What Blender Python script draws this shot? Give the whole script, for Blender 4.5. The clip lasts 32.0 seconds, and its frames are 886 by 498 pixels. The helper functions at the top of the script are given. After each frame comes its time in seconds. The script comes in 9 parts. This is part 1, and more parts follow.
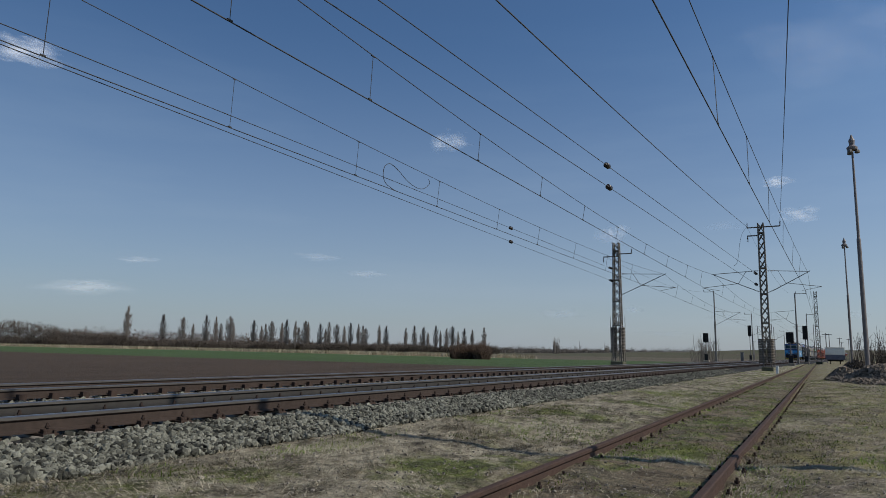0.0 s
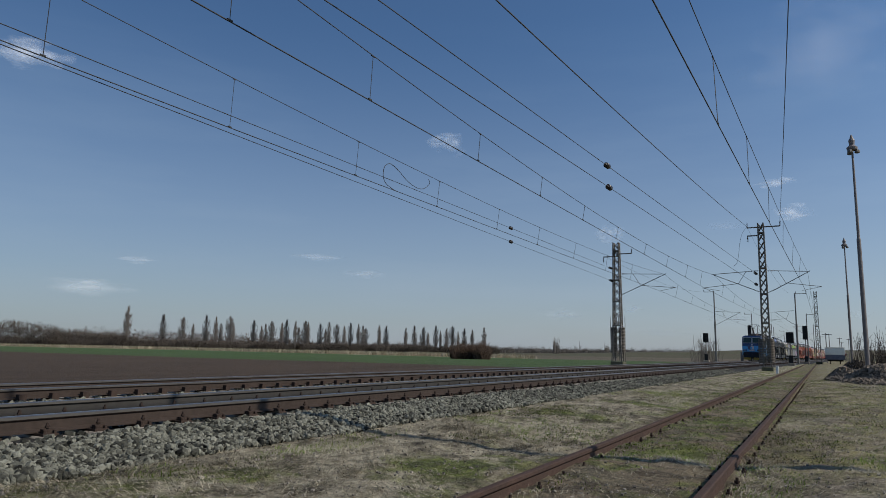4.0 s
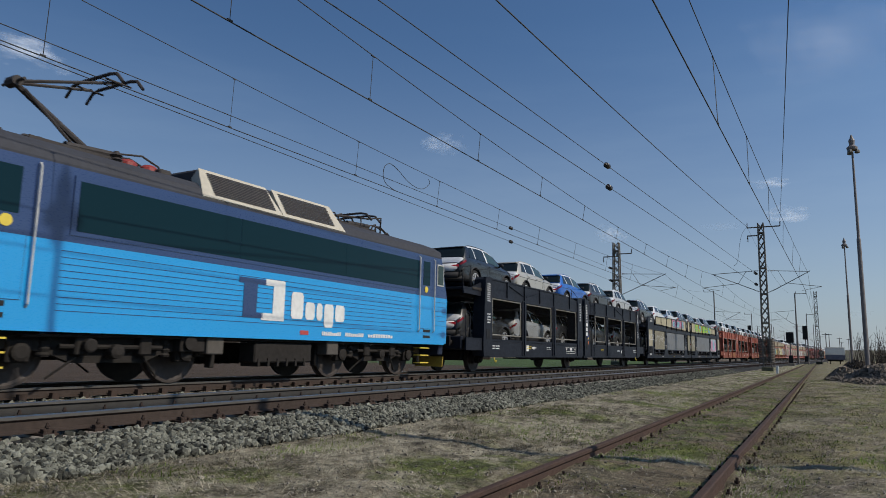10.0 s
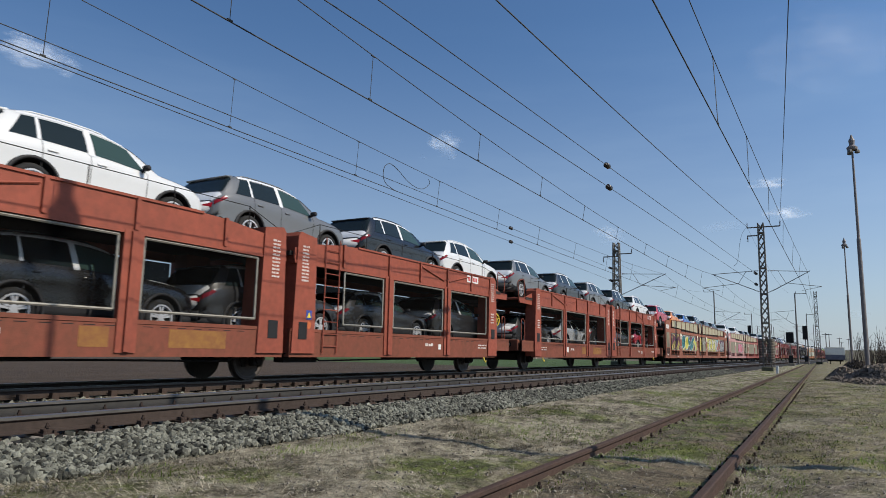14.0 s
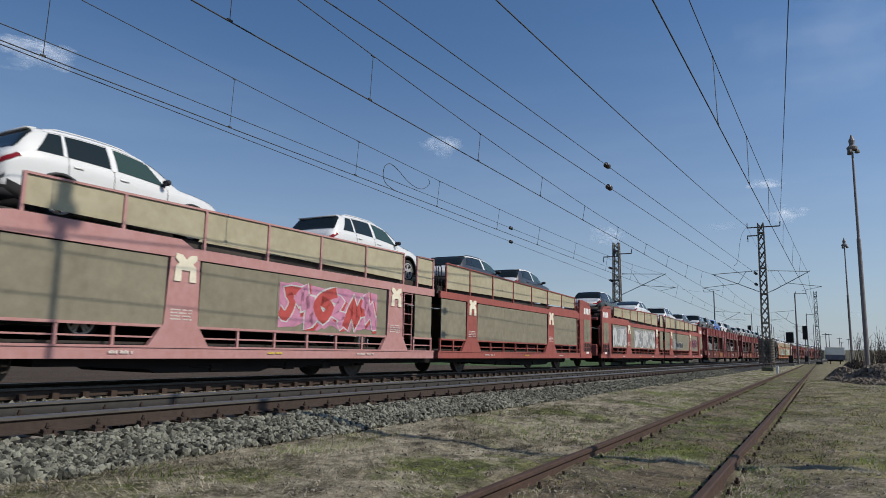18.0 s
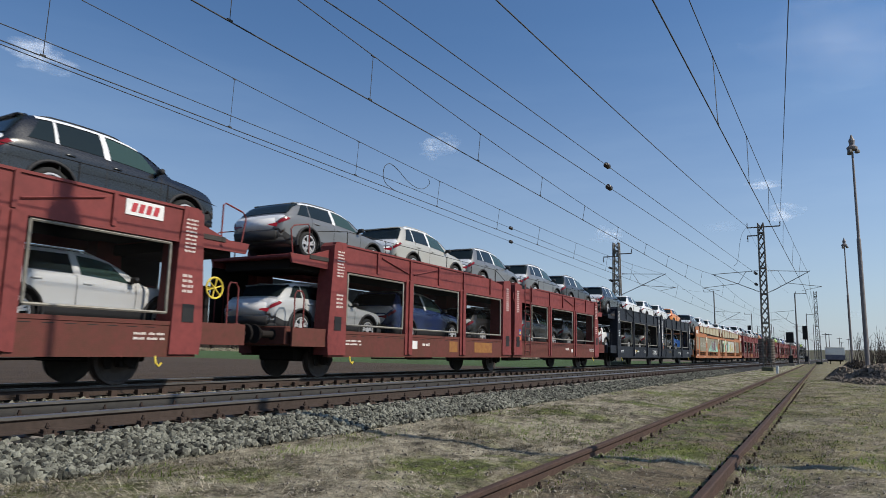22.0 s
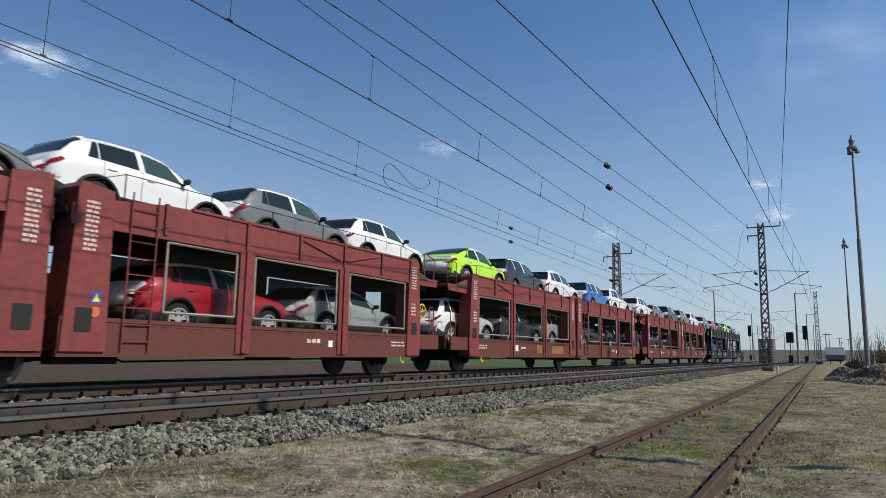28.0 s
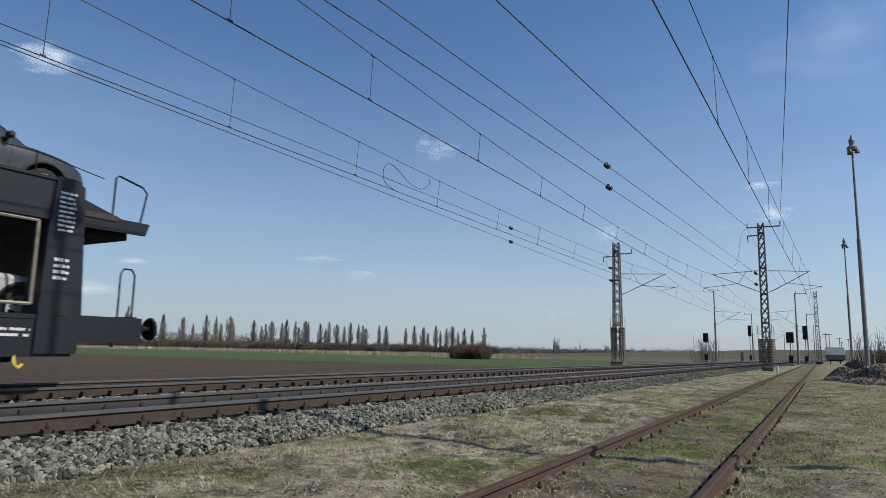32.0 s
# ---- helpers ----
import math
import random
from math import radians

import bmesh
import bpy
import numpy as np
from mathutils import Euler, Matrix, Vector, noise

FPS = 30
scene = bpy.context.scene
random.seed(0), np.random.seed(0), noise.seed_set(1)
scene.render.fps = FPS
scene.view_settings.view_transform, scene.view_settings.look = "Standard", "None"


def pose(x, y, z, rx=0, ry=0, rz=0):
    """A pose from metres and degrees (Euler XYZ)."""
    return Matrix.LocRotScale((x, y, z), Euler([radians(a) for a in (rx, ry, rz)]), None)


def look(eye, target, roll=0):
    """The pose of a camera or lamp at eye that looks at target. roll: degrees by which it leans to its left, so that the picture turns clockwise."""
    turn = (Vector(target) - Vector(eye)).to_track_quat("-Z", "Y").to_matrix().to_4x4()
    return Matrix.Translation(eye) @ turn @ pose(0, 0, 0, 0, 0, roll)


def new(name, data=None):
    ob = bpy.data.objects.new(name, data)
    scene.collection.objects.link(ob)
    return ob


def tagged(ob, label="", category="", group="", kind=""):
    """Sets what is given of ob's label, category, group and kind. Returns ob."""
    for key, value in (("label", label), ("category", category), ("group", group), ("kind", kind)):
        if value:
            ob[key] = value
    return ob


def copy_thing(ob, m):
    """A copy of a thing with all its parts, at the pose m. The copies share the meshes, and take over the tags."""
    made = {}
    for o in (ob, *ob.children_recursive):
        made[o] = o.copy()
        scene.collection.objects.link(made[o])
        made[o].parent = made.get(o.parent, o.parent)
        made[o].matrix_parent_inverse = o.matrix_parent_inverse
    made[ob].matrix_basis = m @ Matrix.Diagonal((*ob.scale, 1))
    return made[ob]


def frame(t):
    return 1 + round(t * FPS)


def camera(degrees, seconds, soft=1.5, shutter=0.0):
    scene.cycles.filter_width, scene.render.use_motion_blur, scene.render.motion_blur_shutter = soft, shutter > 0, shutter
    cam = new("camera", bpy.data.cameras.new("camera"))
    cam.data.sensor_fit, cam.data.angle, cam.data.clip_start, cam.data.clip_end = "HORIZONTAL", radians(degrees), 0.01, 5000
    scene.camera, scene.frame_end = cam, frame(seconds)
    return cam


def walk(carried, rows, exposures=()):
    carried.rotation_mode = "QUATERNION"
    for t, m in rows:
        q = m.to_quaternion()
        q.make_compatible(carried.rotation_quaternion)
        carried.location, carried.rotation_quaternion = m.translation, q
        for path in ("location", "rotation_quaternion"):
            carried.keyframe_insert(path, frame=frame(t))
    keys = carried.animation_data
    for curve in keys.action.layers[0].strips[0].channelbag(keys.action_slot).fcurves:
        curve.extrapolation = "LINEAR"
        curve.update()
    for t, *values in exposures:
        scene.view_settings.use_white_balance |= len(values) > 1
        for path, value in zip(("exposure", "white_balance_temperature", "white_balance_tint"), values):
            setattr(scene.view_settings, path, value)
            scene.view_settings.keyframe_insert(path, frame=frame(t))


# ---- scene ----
import itertools
cam = camera(66.34, 32.0, soft=0.7, shutter=0.06)
YAW, PITCH = radians(29.855), radians(8.51)
EYE = Vector((0.0, 0.0, 0.7505))
AIM = EYE + Vector((-math.sin(YAW) * math.cos(PITCH), math.cos(YAW) * math.cos(PITCH), math.sin(PITCH)))
walk(cam, [(0.0, look(EYE, AIM, 1.09)), (32.0, look(EYE, AIM, 1.09))],
     exposures=[(0.0, -0.31), (8.5, -0.31), (9.5, -0.32), (10.1, -0.26), (10.6, -0.02), (11.4, 0.22), (12.4, 0.21), (13.2, 0.05), (15.5, 0.08), (17.0, -0.02), (18.0, -0.09), (20.0, -0.14), (21.0, -0.06), (22.0, 0.13), (23.6, 0.22), (25.0, -0.01), (26.5, 0.06), (28.0, 0.16), (32.0, 0.14)])

# ---- daylight: sun ahead and to the side, thin high cloud ----
SUN_DIR = Vector((0.985, 0.175, 0.0)).normalized()  # towards the sun, on the ground
SUN_EL = radians(40.5)
sun = new("sun", bpy.data.lights.new("sun", "SUN"))
sun.data.energy, sun.data.angle, sun.data.color = 4.5, radians(0.55), (1.0, 0.91, 0.78)
to_sun = Vector((SUN_DIR.x * math.cos(SUN_EL), SUN_DIR.y * math.cos(SUN_EL), math.sin(SUN_EL)))
sun.matrix_world = look((60, 10, 60), Vector((60, 10, 60)) - to_sun)

world = bpy.data.worlds.new("sky")
scene.world = world
world.use_nodes = True
wn, wl = world.node_tree.nodes, world.node_tree.links
bg = wn["Background"]
sky = wn.new("ShaderNodeTexSky")
sky.sky_type, sky.sun_disc = "NISHITA", False
sky.sun_elevation, sky.sun_rotation = SUN_EL, math.atan2(SUN_DIR.x, SUN_DIR.y)
sky.air_density, sky.dust_density, sky.ozone_density = 1.0, 0.9, 3.0
wco = wn.new("ShaderNodeTexCoord")
wmap = wn.new("ShaderNodeMapping")
wmap.inputs["Scale"].default_value = (1.2, 1.2, 7.0)
wmap.inputs["Rotation"].default_value = (0.05, 0.08, 0.6)
wno = wn.new("ShaderNodeTexNoise")
wno.inputs["Scale"].default_value, wno.inputs["Detail"].default_value, wno.inputs["Roughness"].default_value = 1.7, 6.0, 0.55
wramp = wn.new("ShaderNodeValToRGB")
wramp.color_ramp.elements[0].position, wramp.color_ramp.elements[0].color = 0.47, (0, 0, 0, 1)
wramp.color_ramp.elements[1].position, wramp.color_ramp.elements[1].color = 0.76, (0.34, 0.34, 0.34, 1)
wmix = wn.new("ShaderNodeMix")
wmix.data_type = "RGBA"
wmix.inputs["B"].default_value = (5.6, 6.1, 6.8, 1)
wl.new(wco.outputs["Generated"], wmap.inputs["Vector"])
wl.new(wmap.outputs["Vector"], wno.inputs["Vector"])
wl.new(wno.outputs["Fac"], wramp.inputs["Fac"])
wl.new(sky.outputs["Color"], wmix.inputs["A"])
wtint = wn.new("ShaderNodeMix")
wtint.data_type, wtint.blend_type = "RGBA", "MULTIPLY"
wtint.inputs["Factor"].default_value = 1.0
wtint.inputs["B"].default_value = (0.755, 0.972, 1.15, 1)
wl.new(wmix.outputs["Result"], wtint.inputs["A"])
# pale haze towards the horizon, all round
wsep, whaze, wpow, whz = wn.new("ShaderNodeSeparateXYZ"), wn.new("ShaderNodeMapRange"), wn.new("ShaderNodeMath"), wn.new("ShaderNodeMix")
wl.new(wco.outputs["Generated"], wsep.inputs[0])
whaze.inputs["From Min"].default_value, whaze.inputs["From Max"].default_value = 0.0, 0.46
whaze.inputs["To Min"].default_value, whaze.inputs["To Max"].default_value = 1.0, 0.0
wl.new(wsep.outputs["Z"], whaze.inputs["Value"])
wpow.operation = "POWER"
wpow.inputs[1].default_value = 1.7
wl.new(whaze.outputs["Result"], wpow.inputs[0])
wveil = wn.new("ShaderNodeMath")   # the veil lies low in the sky
wveil.operation = "MULTIPLY"
wl.new(wramp.outputs["Color"], wveil.inputs[0])
wl.new(whaze.outputs["Result"], wveil.inputs[1])
wl.new(wveil.outputs[0], wmix.inputs["Factor"])
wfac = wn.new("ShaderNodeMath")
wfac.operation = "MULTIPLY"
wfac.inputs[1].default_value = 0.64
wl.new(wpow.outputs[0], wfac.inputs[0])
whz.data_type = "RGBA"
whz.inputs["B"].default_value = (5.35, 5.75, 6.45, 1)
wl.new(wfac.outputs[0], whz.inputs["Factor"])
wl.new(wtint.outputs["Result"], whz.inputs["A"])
# brighter towards the sun, dimmer away from it
wdot, wglow, wsun = wn.new("ShaderNodeVectorMath"), wn.new("ShaderNodeMapRange"), wn.new("ShaderNodeMix")
wdot.operation = "DOT_PRODUCT"
wdot.inputs[1].default_value = to_sun
wl.new(wco.outputs["Generated"], wdot.inputs[0])
wglow.inputs["From Min"].default_value, wglow.inputs["To Min"].default_value, wglow.inputs["To Max"].default_value = -1.0, 0.75, 1.27
wl.new(wdot.outputs["Value"], wglow.inputs["Value"])
wsun.data_type, wsun.blend_type = "RGBA", "MULTIPLY"
wsun.inputs["Factor"].default_value = 1.0
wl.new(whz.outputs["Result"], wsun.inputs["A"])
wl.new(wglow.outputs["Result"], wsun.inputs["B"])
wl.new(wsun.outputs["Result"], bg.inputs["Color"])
bg.inputs["Strength"].default_value = 0.096

# ---- materials ----
def nodes_of(name):
    m = bpy.data.materials.new(name)
    m.use_nodes = True
    return m, m.node_tree.nodes, m.node_tree.links, m.node_tree.nodes["Principled BSDF"]


def surface(name, col, col2=None, rough=0.6, metal=0.0, grain=8.0, stain=0.8, bump=0.15, bump_scale=60.0, spread=0.5, coat=0.0, rand=0.0, island=False, spec=0.5):
    """A painted or raw surface: two colours mixed at two scales, fine relief, an optional change from piece to piece."""
    m, n, l, b = nodes_of(name)
    col2 = col2 or tuple(c * 0.6 for c in col)
    co = n.new("ShaderNodeTexCoord")
    a = n.new("ShaderNodeTexNoise")
    a.inputs["Scale"].default_value, a.inputs["Detail"].default_value, a.inputs["Roughness"].default_value = stain, 5.0, 0.62
    f = n.new("ShaderNodeTexNoise")
    f.inputs["Scale"].default_value, f.inputs["Detail"].default_value = grain, 4.0
    l.new(co.outputs["Object"], a.inputs["Vector"])
    l.new(co.outputs["Object"], f.inputs["Vector"])
    mul = n.new("ShaderNodeMath")
    mul.operation = "ADD"
    l.new(a.outputs["Fac"], mul.inputs[0])
    l.new(f.outputs["Fac"], mul.inputs[1])
    mr = n.new("ShaderNodeMapRange")
    mr.inputs["From Min"].default_value, mr.inputs["From Max"].default_value = 1.0 - 0.35, 1.0 + 0.45
    mr.inputs["To Max"].default_value = spread * 2
    l.new(mul.outputs[0], mr.inputs["Value"])
    mix = n.new("ShaderNodeMix")
    mix.data_type = "RGBA"
    mix.inputs["A"].default_value, mix.inputs["B"].default_value = (*col, 1), (*col2, 1)
    l.new(mr.outputs["Result"], mix.inputs["Factor"])
    out = mix.outputs["Result"]
    if rand:
        if island:
            src = n.new("ShaderNodeNewGeometry").outputs["Random Per Island"]
        else:
            src = n.new("ShaderNodeObjectInfo").outputs["Random"]
        hs = n.new("ShaderNodeHueSaturation")
        mm = n.new("ShaderNodeMapRange")
        mm.inputs["To Min"].default_value, mm.inputs["To Max"].default_value = 1 - rand, 1 + rand
        l.new(src, mm.inputs["Value"])
        l.new(mm.outputs["Result"], hs.inputs["Value"])
        l.new(out, hs.inputs["Color"])
        out = hs.outputs["Color"]
    l.new(out, b.inputs["Base Color"])
    b.inputs["Metallic"].default_value = metal
    rr = n.new("ShaderNodeMapRange")
    rr.inputs["To Min"].default_value, rr.inputs["To Max"].default_value = max(0.03, rough - 0.12), min(1, rough + 0.12)
    l.new(f.outputs["Fac"], rr.inputs["Value"])
    l.new(rr.outputs["Result"], b.inputs["Roughness"])
    b.inputs["Coat Weight"].default_value = coat
    b.inputs["Specular IOR Level"].default_value = spec
    b.inputs["Coat Roughness"].default_value = 0.05
    if bump:
        h = n.new("ShaderNodeTexNoise")
        h.inputs["Scale"].default_value, h.inputs["Detail"].default_value = bump_scale, 3.0
        l.new(co.outputs["Object"], h.inputs["Vector"])
        bp = n.new("ShaderNodeBump")
        bp.inputs["Strength"].default_value, bp.inputs["Distance"].default_value = bump, 0.02
        l.new(h.outputs["Fac"], bp.inputs["Height"])
        l.new(bp.outputs["Normal"], b.inputs["Normal"])
    return m


def gloss(name, col, rough=0.2, coat=0.6, flake=0.04):
    """Car and locomotive enamel."""
    return surface(name, col, tuple(c * (1 - flake * 2) for c in col), rough=rough, grain=40, stain=1.2, bump=0.0, coat=coat)


def glass_dark(name, col, rough=0.06):
    m, n, l, b = nodes_of(name)
    b.inputs["Base Color"].default_value = (*col, 1)
    b.inputs["Roughness"].default_value = rough
    b.inputs["Specular IOR Level"].default_value = 0.3
    return m


RAIL_TOP = surface("polished_rail_head", (0.27, 0.275, 0.285), (0.18, 0.18, 0.185), rough=0.35, metal=0.9, bump=0.05)
RUST = surface("rusted_rail", (0.055, 0.037, 0.029), (0.032, 0.023, 0.019), rough=0.85, grain=14, stain=1.5, bump=0.4, bump_scale=90, spec=0.2)
RUST_WEB = surface("brown_rail_web", (0.052, 0.037, 0.030), (0.030, 0.023, 0.019), rough=0.8, grain=14, stain=1.0, bump=0.3, spec=0.2)
RAIL_SIDE = surface("worn_grey_rail_side", (0.10, 0.094, 0.085), (0.065, 0.06, 0.054), rough=0.6, metal=0.2, bump=0.1, spec=0.2)
RUST_RED = surface("red_rusted_rail", (0.072, 0.043, 0.033), (0.040, 0.028, 0.023), rough=0.85, grain=14, stain=1.5, bump=0.4, bump_scale=90, spec=0.2)
RAIL_GREY = surface("grey_rail_web", (0.048, 0.045, 0.041), (0.030, 0.028, 0.026), rough=0.7, metal=0.1, bump=0.2, spec=0.2)
CONCRETE = surface("weathered_concrete", (0.33, 0.29, 0.24), (0.21, 0.18, 0.15), rough=0.9, rand=0.15, bump=0.4, spec=0.2)
OLD_WOOD = surface("weathered_sleeper_wood", (0.12, 0.095, 0.075), (0.07, 0.055, 0.045), rough=0.95, rand=0.2, bump=0.6, spec=0.2)
STONE = surface("ballast_stone", (0.16, 0.161, 0.130), (0.042, 0.041, 0.034), rough=0.9, rand=0.95, island=True, grain=30, bump=0.3, spec=0.2)
BALLAST = surface("gap_shade_ballast", (0.035, 0.034, 0.031), (0.018, 0.017, 0.016), rough=0.95, grain=22, stain=3, bump=1.0, bump_scale=28, spec=0.2)
STEEL = surface("weathered_steel", (0.17, 0.165, 0.155), (0.10, 0.095, 0.09), rough=0.65, metal=0.2, bump=0.2)
LATTICE = surface("weathered_lattice_steel", (0.17, 0.16, 0.14), (0.11, 0.088, 0.07), rough=0.75, metal=0.1, bump=0.2)
DARK = surface("dark_underframe", (0.014, 0.013, 0.0125), (0.022, 0.018, 0.016), rough=0.8, bump=0.2, spec=0.1)
BLACK = surface("black_paint", (0.014, 0.014, 0.015), (0.022, 0.022, 0.022), rough=0.6, bump=0.1, spec=0.2)
WIRE = surface("oxidised_wire", (0.03, 0.03, 0.03), (0.02, 0.02, 0.02), rough=0.7, metal=0.0, bump=0.0)
INSUL = surface("brown_insulator", (0.03, 0.022, 0.02), (0.02, 0.016, 0.015), rough=0.3, bump=0.0)
WEIGHT = surface("cast_weight", (0.17, 0.145, 0.12), (0.10, 0.085, 0.07), rough=0.85, bump=0.3)
POLE = surface("lamp_post_steel", (0.20, 0.18, 0.175), (0.13, 0.115, 0.11), rough=0.6, metal=0.2, bump=0.1)
WHITE = surface("white_marking", (0.72, 0.72, 0.70), (0.5, 0.5, 0.48), rough=0.6, bump=0.0)
YELLOW = surface("yellow_paint", (0.72, 0.55, 0.05), (0.45, 0.33, 0.05), rough=0.6, bump=0.0)
STRAW = surface("dry_grass", (0.40, 0.365, 0.27), (0.20, 0.175, 0.12), rough=0.95, rand=0.5, island=True, bump=0.0, spec=0.2)
STEM = surface("dead_brown_stems", (0.15, 0.12, 0.085), (0.085, 0.068, 0.05), rough=0.95, rand=0.4, island=True, bump=0.0, spec=0.1)
GREEN = surface("green_grass", (0.17, 0.235, 0.045), (0.10, 0.14, 0.03), rough=0.9, rand=0.35, island=True, bump=0.0, spec=0.2)
PALE_STONE = surface("pale_grit", (0.28, 0.25, 0.205), (0.13, 0.115, 0.095), rough=0.9, rand=0.5, island=True, grain=30, bump=0.3)
TWIG = surface("bare_twigs", (0.165, 0.148, 0.134), (0.10, 0.09, 0.082), rough=0.95, rand=0.25, island=True, bump=0.0, spec=0.2)
DARK_TWIG = surface("dark_bare_twigs", (0.085, 0.072, 0.060), (0.05, 0.043, 0.037), rough=0.95, rand=0.3, island=True, bump=0.0, spec=0.1)
TWIG_RED = surface("reddish_bare_twigs", (0.105, 0.072, 0.053), (0.06, 0.043, 0.034), rough=0.95, rand=0.3, island=True, bump=0.0, spec=0.2)
BARK = surface("grey_bark", (0.13, 0.115, 0.10), (0.07, 0.062, 0.055), rough=0.95, bump=0.5, bump_scale=20)


def ground_material():
    """Trackside dry grass and dirt, a ploughed field, a strip of young crop, a band of dry reed and the far fields."""
    m, n, l, b = nodes_of("open_land")
    geo = n.new("ShaderNodeNewGeometry")
    sep = n.new("ShaderNodeSeparateXYZ")
    l.new(geo.outputs["Position"], sep.inputs[0])

    def math_(op, a, c, clamp=False):
        q = n.new("ShaderNodeMath")
        q.operation, q.use_clamp = op, clamp
        for i, v in enumerate((a, c)):
            if v is None:
                continue
            if isinstance(v, (int, float)):
                q.inputs[i].default_value = v
            else:
                l.new(v, q.inputs[i])
        return q.outputs[0]

    def noise_(scale, detail=4.0, rough=0.6, vec=None):
        q = n.new("ShaderNodeTexNoise")
        q.inputs["Scale"].default_value, q.inputs["Detail"].default_value, q.inputs["Roughness"].default_value = scale, detail, rough
        l.new(vec or geo.outputs["Position"], q.inputs["Vector"])
        return q.outputs["Fac"]

    def two(f, c1, c2, lo=0.35, hi=0.65):
        r = n.new("ShaderNodeMapRange")
        r.inputs["From Min"].default_value, r.inputs["From Max"].default_value = lo, hi
        l.new(f, r.inputs["Value"])
        x = n.new("ShaderNodeMix")
        x.data_type = "RGBA"
        for key, c in (("A", c1), ("B", c2)):
            if isinstance(c, tuple):
                x.inputs[key].default_value = (*c, 1)
            else:
                l.new(c, x.inputs[key])
        l.new(r.outputs["Result"], x.inputs["Factor"])
        return x.outputs["Result"]

    X, Y = sep.outputs["X"], sep.outputs["Y"]
    big, mid, fine = noise_(0.25, 5), noise_(1.6, 5), noise_(22, 4)
    far = noise_(0.012, 4)
    streak_map = n.new("ShaderNodeMapping")
    streak_map.inputs["Scale"].default_value = (1.0, 0.16, 1.0)
    streak_map.inputs["Rotation"].default_value = (0, 0, radians(17))
    l.new(geo.outputs["Position"], streak_map.inputs["Vector"])
    streak = noise_(0.35, 4, 0.6, streak_map.outputs["Vector"])
    blot = noise_(0.9, 6, 0.65)
    rough_ = noise_(3.2, 10, 0.72)
    clump_map = n.new("ShaderNodeMapping")
    clump_map.inputs["Scale"].default_value = (2.6, 1.1, 1.0)
    clump_map.inputs["Rotation"].default_value = (0, 0, radians(-20))
    l.new(geo.outputs["Position"], clump_map.inputs["Vector"])
    clump = noise_(1.5, 9, 0.7, clump_map.outputs["Vector"])
    pale = two(rough_, (0.45, 0.405, 0.30), (0.15, 0.13, 0.092), 0.38, 0.62)
    dull = two(rough_, (0.16, 0.138, 0.095), (0.045, 0.038, 0.029), 0.36, 0.62)
    green = two(rough_, (0.18, 0.205, 0.06), (0.07, 0.08, 0.03), 0.40, 0.60)
    patch_ = noise_(0.75, 6, 0.62, clump_map.outputs["Vector"])
    straw = two(clump, pale, dull, 0.50, 0.62)
    straw = two(patch_, straw, dull, 0.54, 0.60)
    straw = two(noise_(0.55, 6, 0.62), straw, green, 0.52, 0.59)
    moss = two(rough_, (0.24, 0.195, 0.13), (0.08, 0.065, 0.046), 0.38, 0.62)
    moss = two(mid, moss, two(rough_, (0.23, 0.20, 0.13), (0.08, 0.068, 0.048), 0.38, 0.62), 0.45, 0.65)
    moss = two(blot, moss, green, 0.50, 0.58)
    dust = two(rough_, (0.37, 0.315, 0.225), (0.13, 0.108, 0.077), 0.38, 0.62)
    dust = two(clump, dust, two(rough_, (0.26, 0.245, 0.105), (0.11, 0.102, 0.05), 0.38, 0.62), 0.40, 0.56)
    dust = two(big, dust, two(rough_, (0.30, 0.275, 0.225), (0.12, 0.10, 0.08), 0.36, 0.62), 0.52, 0.66)
    soil = two(mid, two(fine, (0.080, 0.056, 0.038), (0.048, 0.035, 0.026)), (0.092, 0.066, 0.046))
    soil = two(streak, soil, (0.058, 0.042, 0.030), 0.4, 0.7)
    crop = two(streak, (0.050, 0.088, 0.030), (0.070, 0.105, 0.038))
    reed = two(mid, (0.42, 0.38, 0.26), (0.26, 0.22, 0.14))
    fields = two(far, (0.13, 0.105, 0.08), (0.10, 0.085, 0.06))
    hill = (0.075, 0.078, 0.042)

    def edge(value, at, soft):
        r = n.new("ShaderNodeMapRange")
        r.inputs["From Min"].default_value, r.inputs["From Max"].default_value = at - soft, at + soft
        l.new(value, r.inputs["Value"])
        return r.outputs["Result"]

    def over(fac, under, top):
        x = n.new("ShaderNodeMix")
        x.data_type = "RGBA"
        l.new(fac, x.inputs["Factor"])
        for key, c in (("A", under), ("B", top)):
            if isinstance(c, tuple):
                x.inputs[key].default_value = (*c, 1)
            else:
                l.new(c, x.inputs[key])
        return x.outputs["Result"]

    lane = math_("ADD", math_("ADD", X, math_("MULTIPLY", Y, 0.0134)), math_("MULTIPLY", math_("SUBTRACT", blot, 0.5), 0.9))
    grass = over(edge(lane, -2.75, 0.25), straw, moss)
    grass = over(edge(lane, -0.55, 0.3), grass, dust)
    wob = math_("MULTIPLY", math_("SUBTRACT", noise_(0.06, 4), 0.5), 9.0)
    green_line = math_("ADD", math_("ADD", Y, math_("MULTIPLY", X, 0.02)), wob)
    reed_line = math_("ADD", Y, wob)
    west = edge(math_("MULTIPLY", X, -1.0), 17.0, 1.0)
    land = over(edge(green_line, 59.5, 0.8), soil, crop)
    land = over(edge(reed_line, 147.0, 1.5), land, over(edge(X, -62.0, 6.0), reed, fields))
    land = over(edge(reed_line, 156.0, 1.5), land, fields)
    land = over(edge(green_line, 330.0, 14.0), land, hill)
    c = over(west, grass, land)
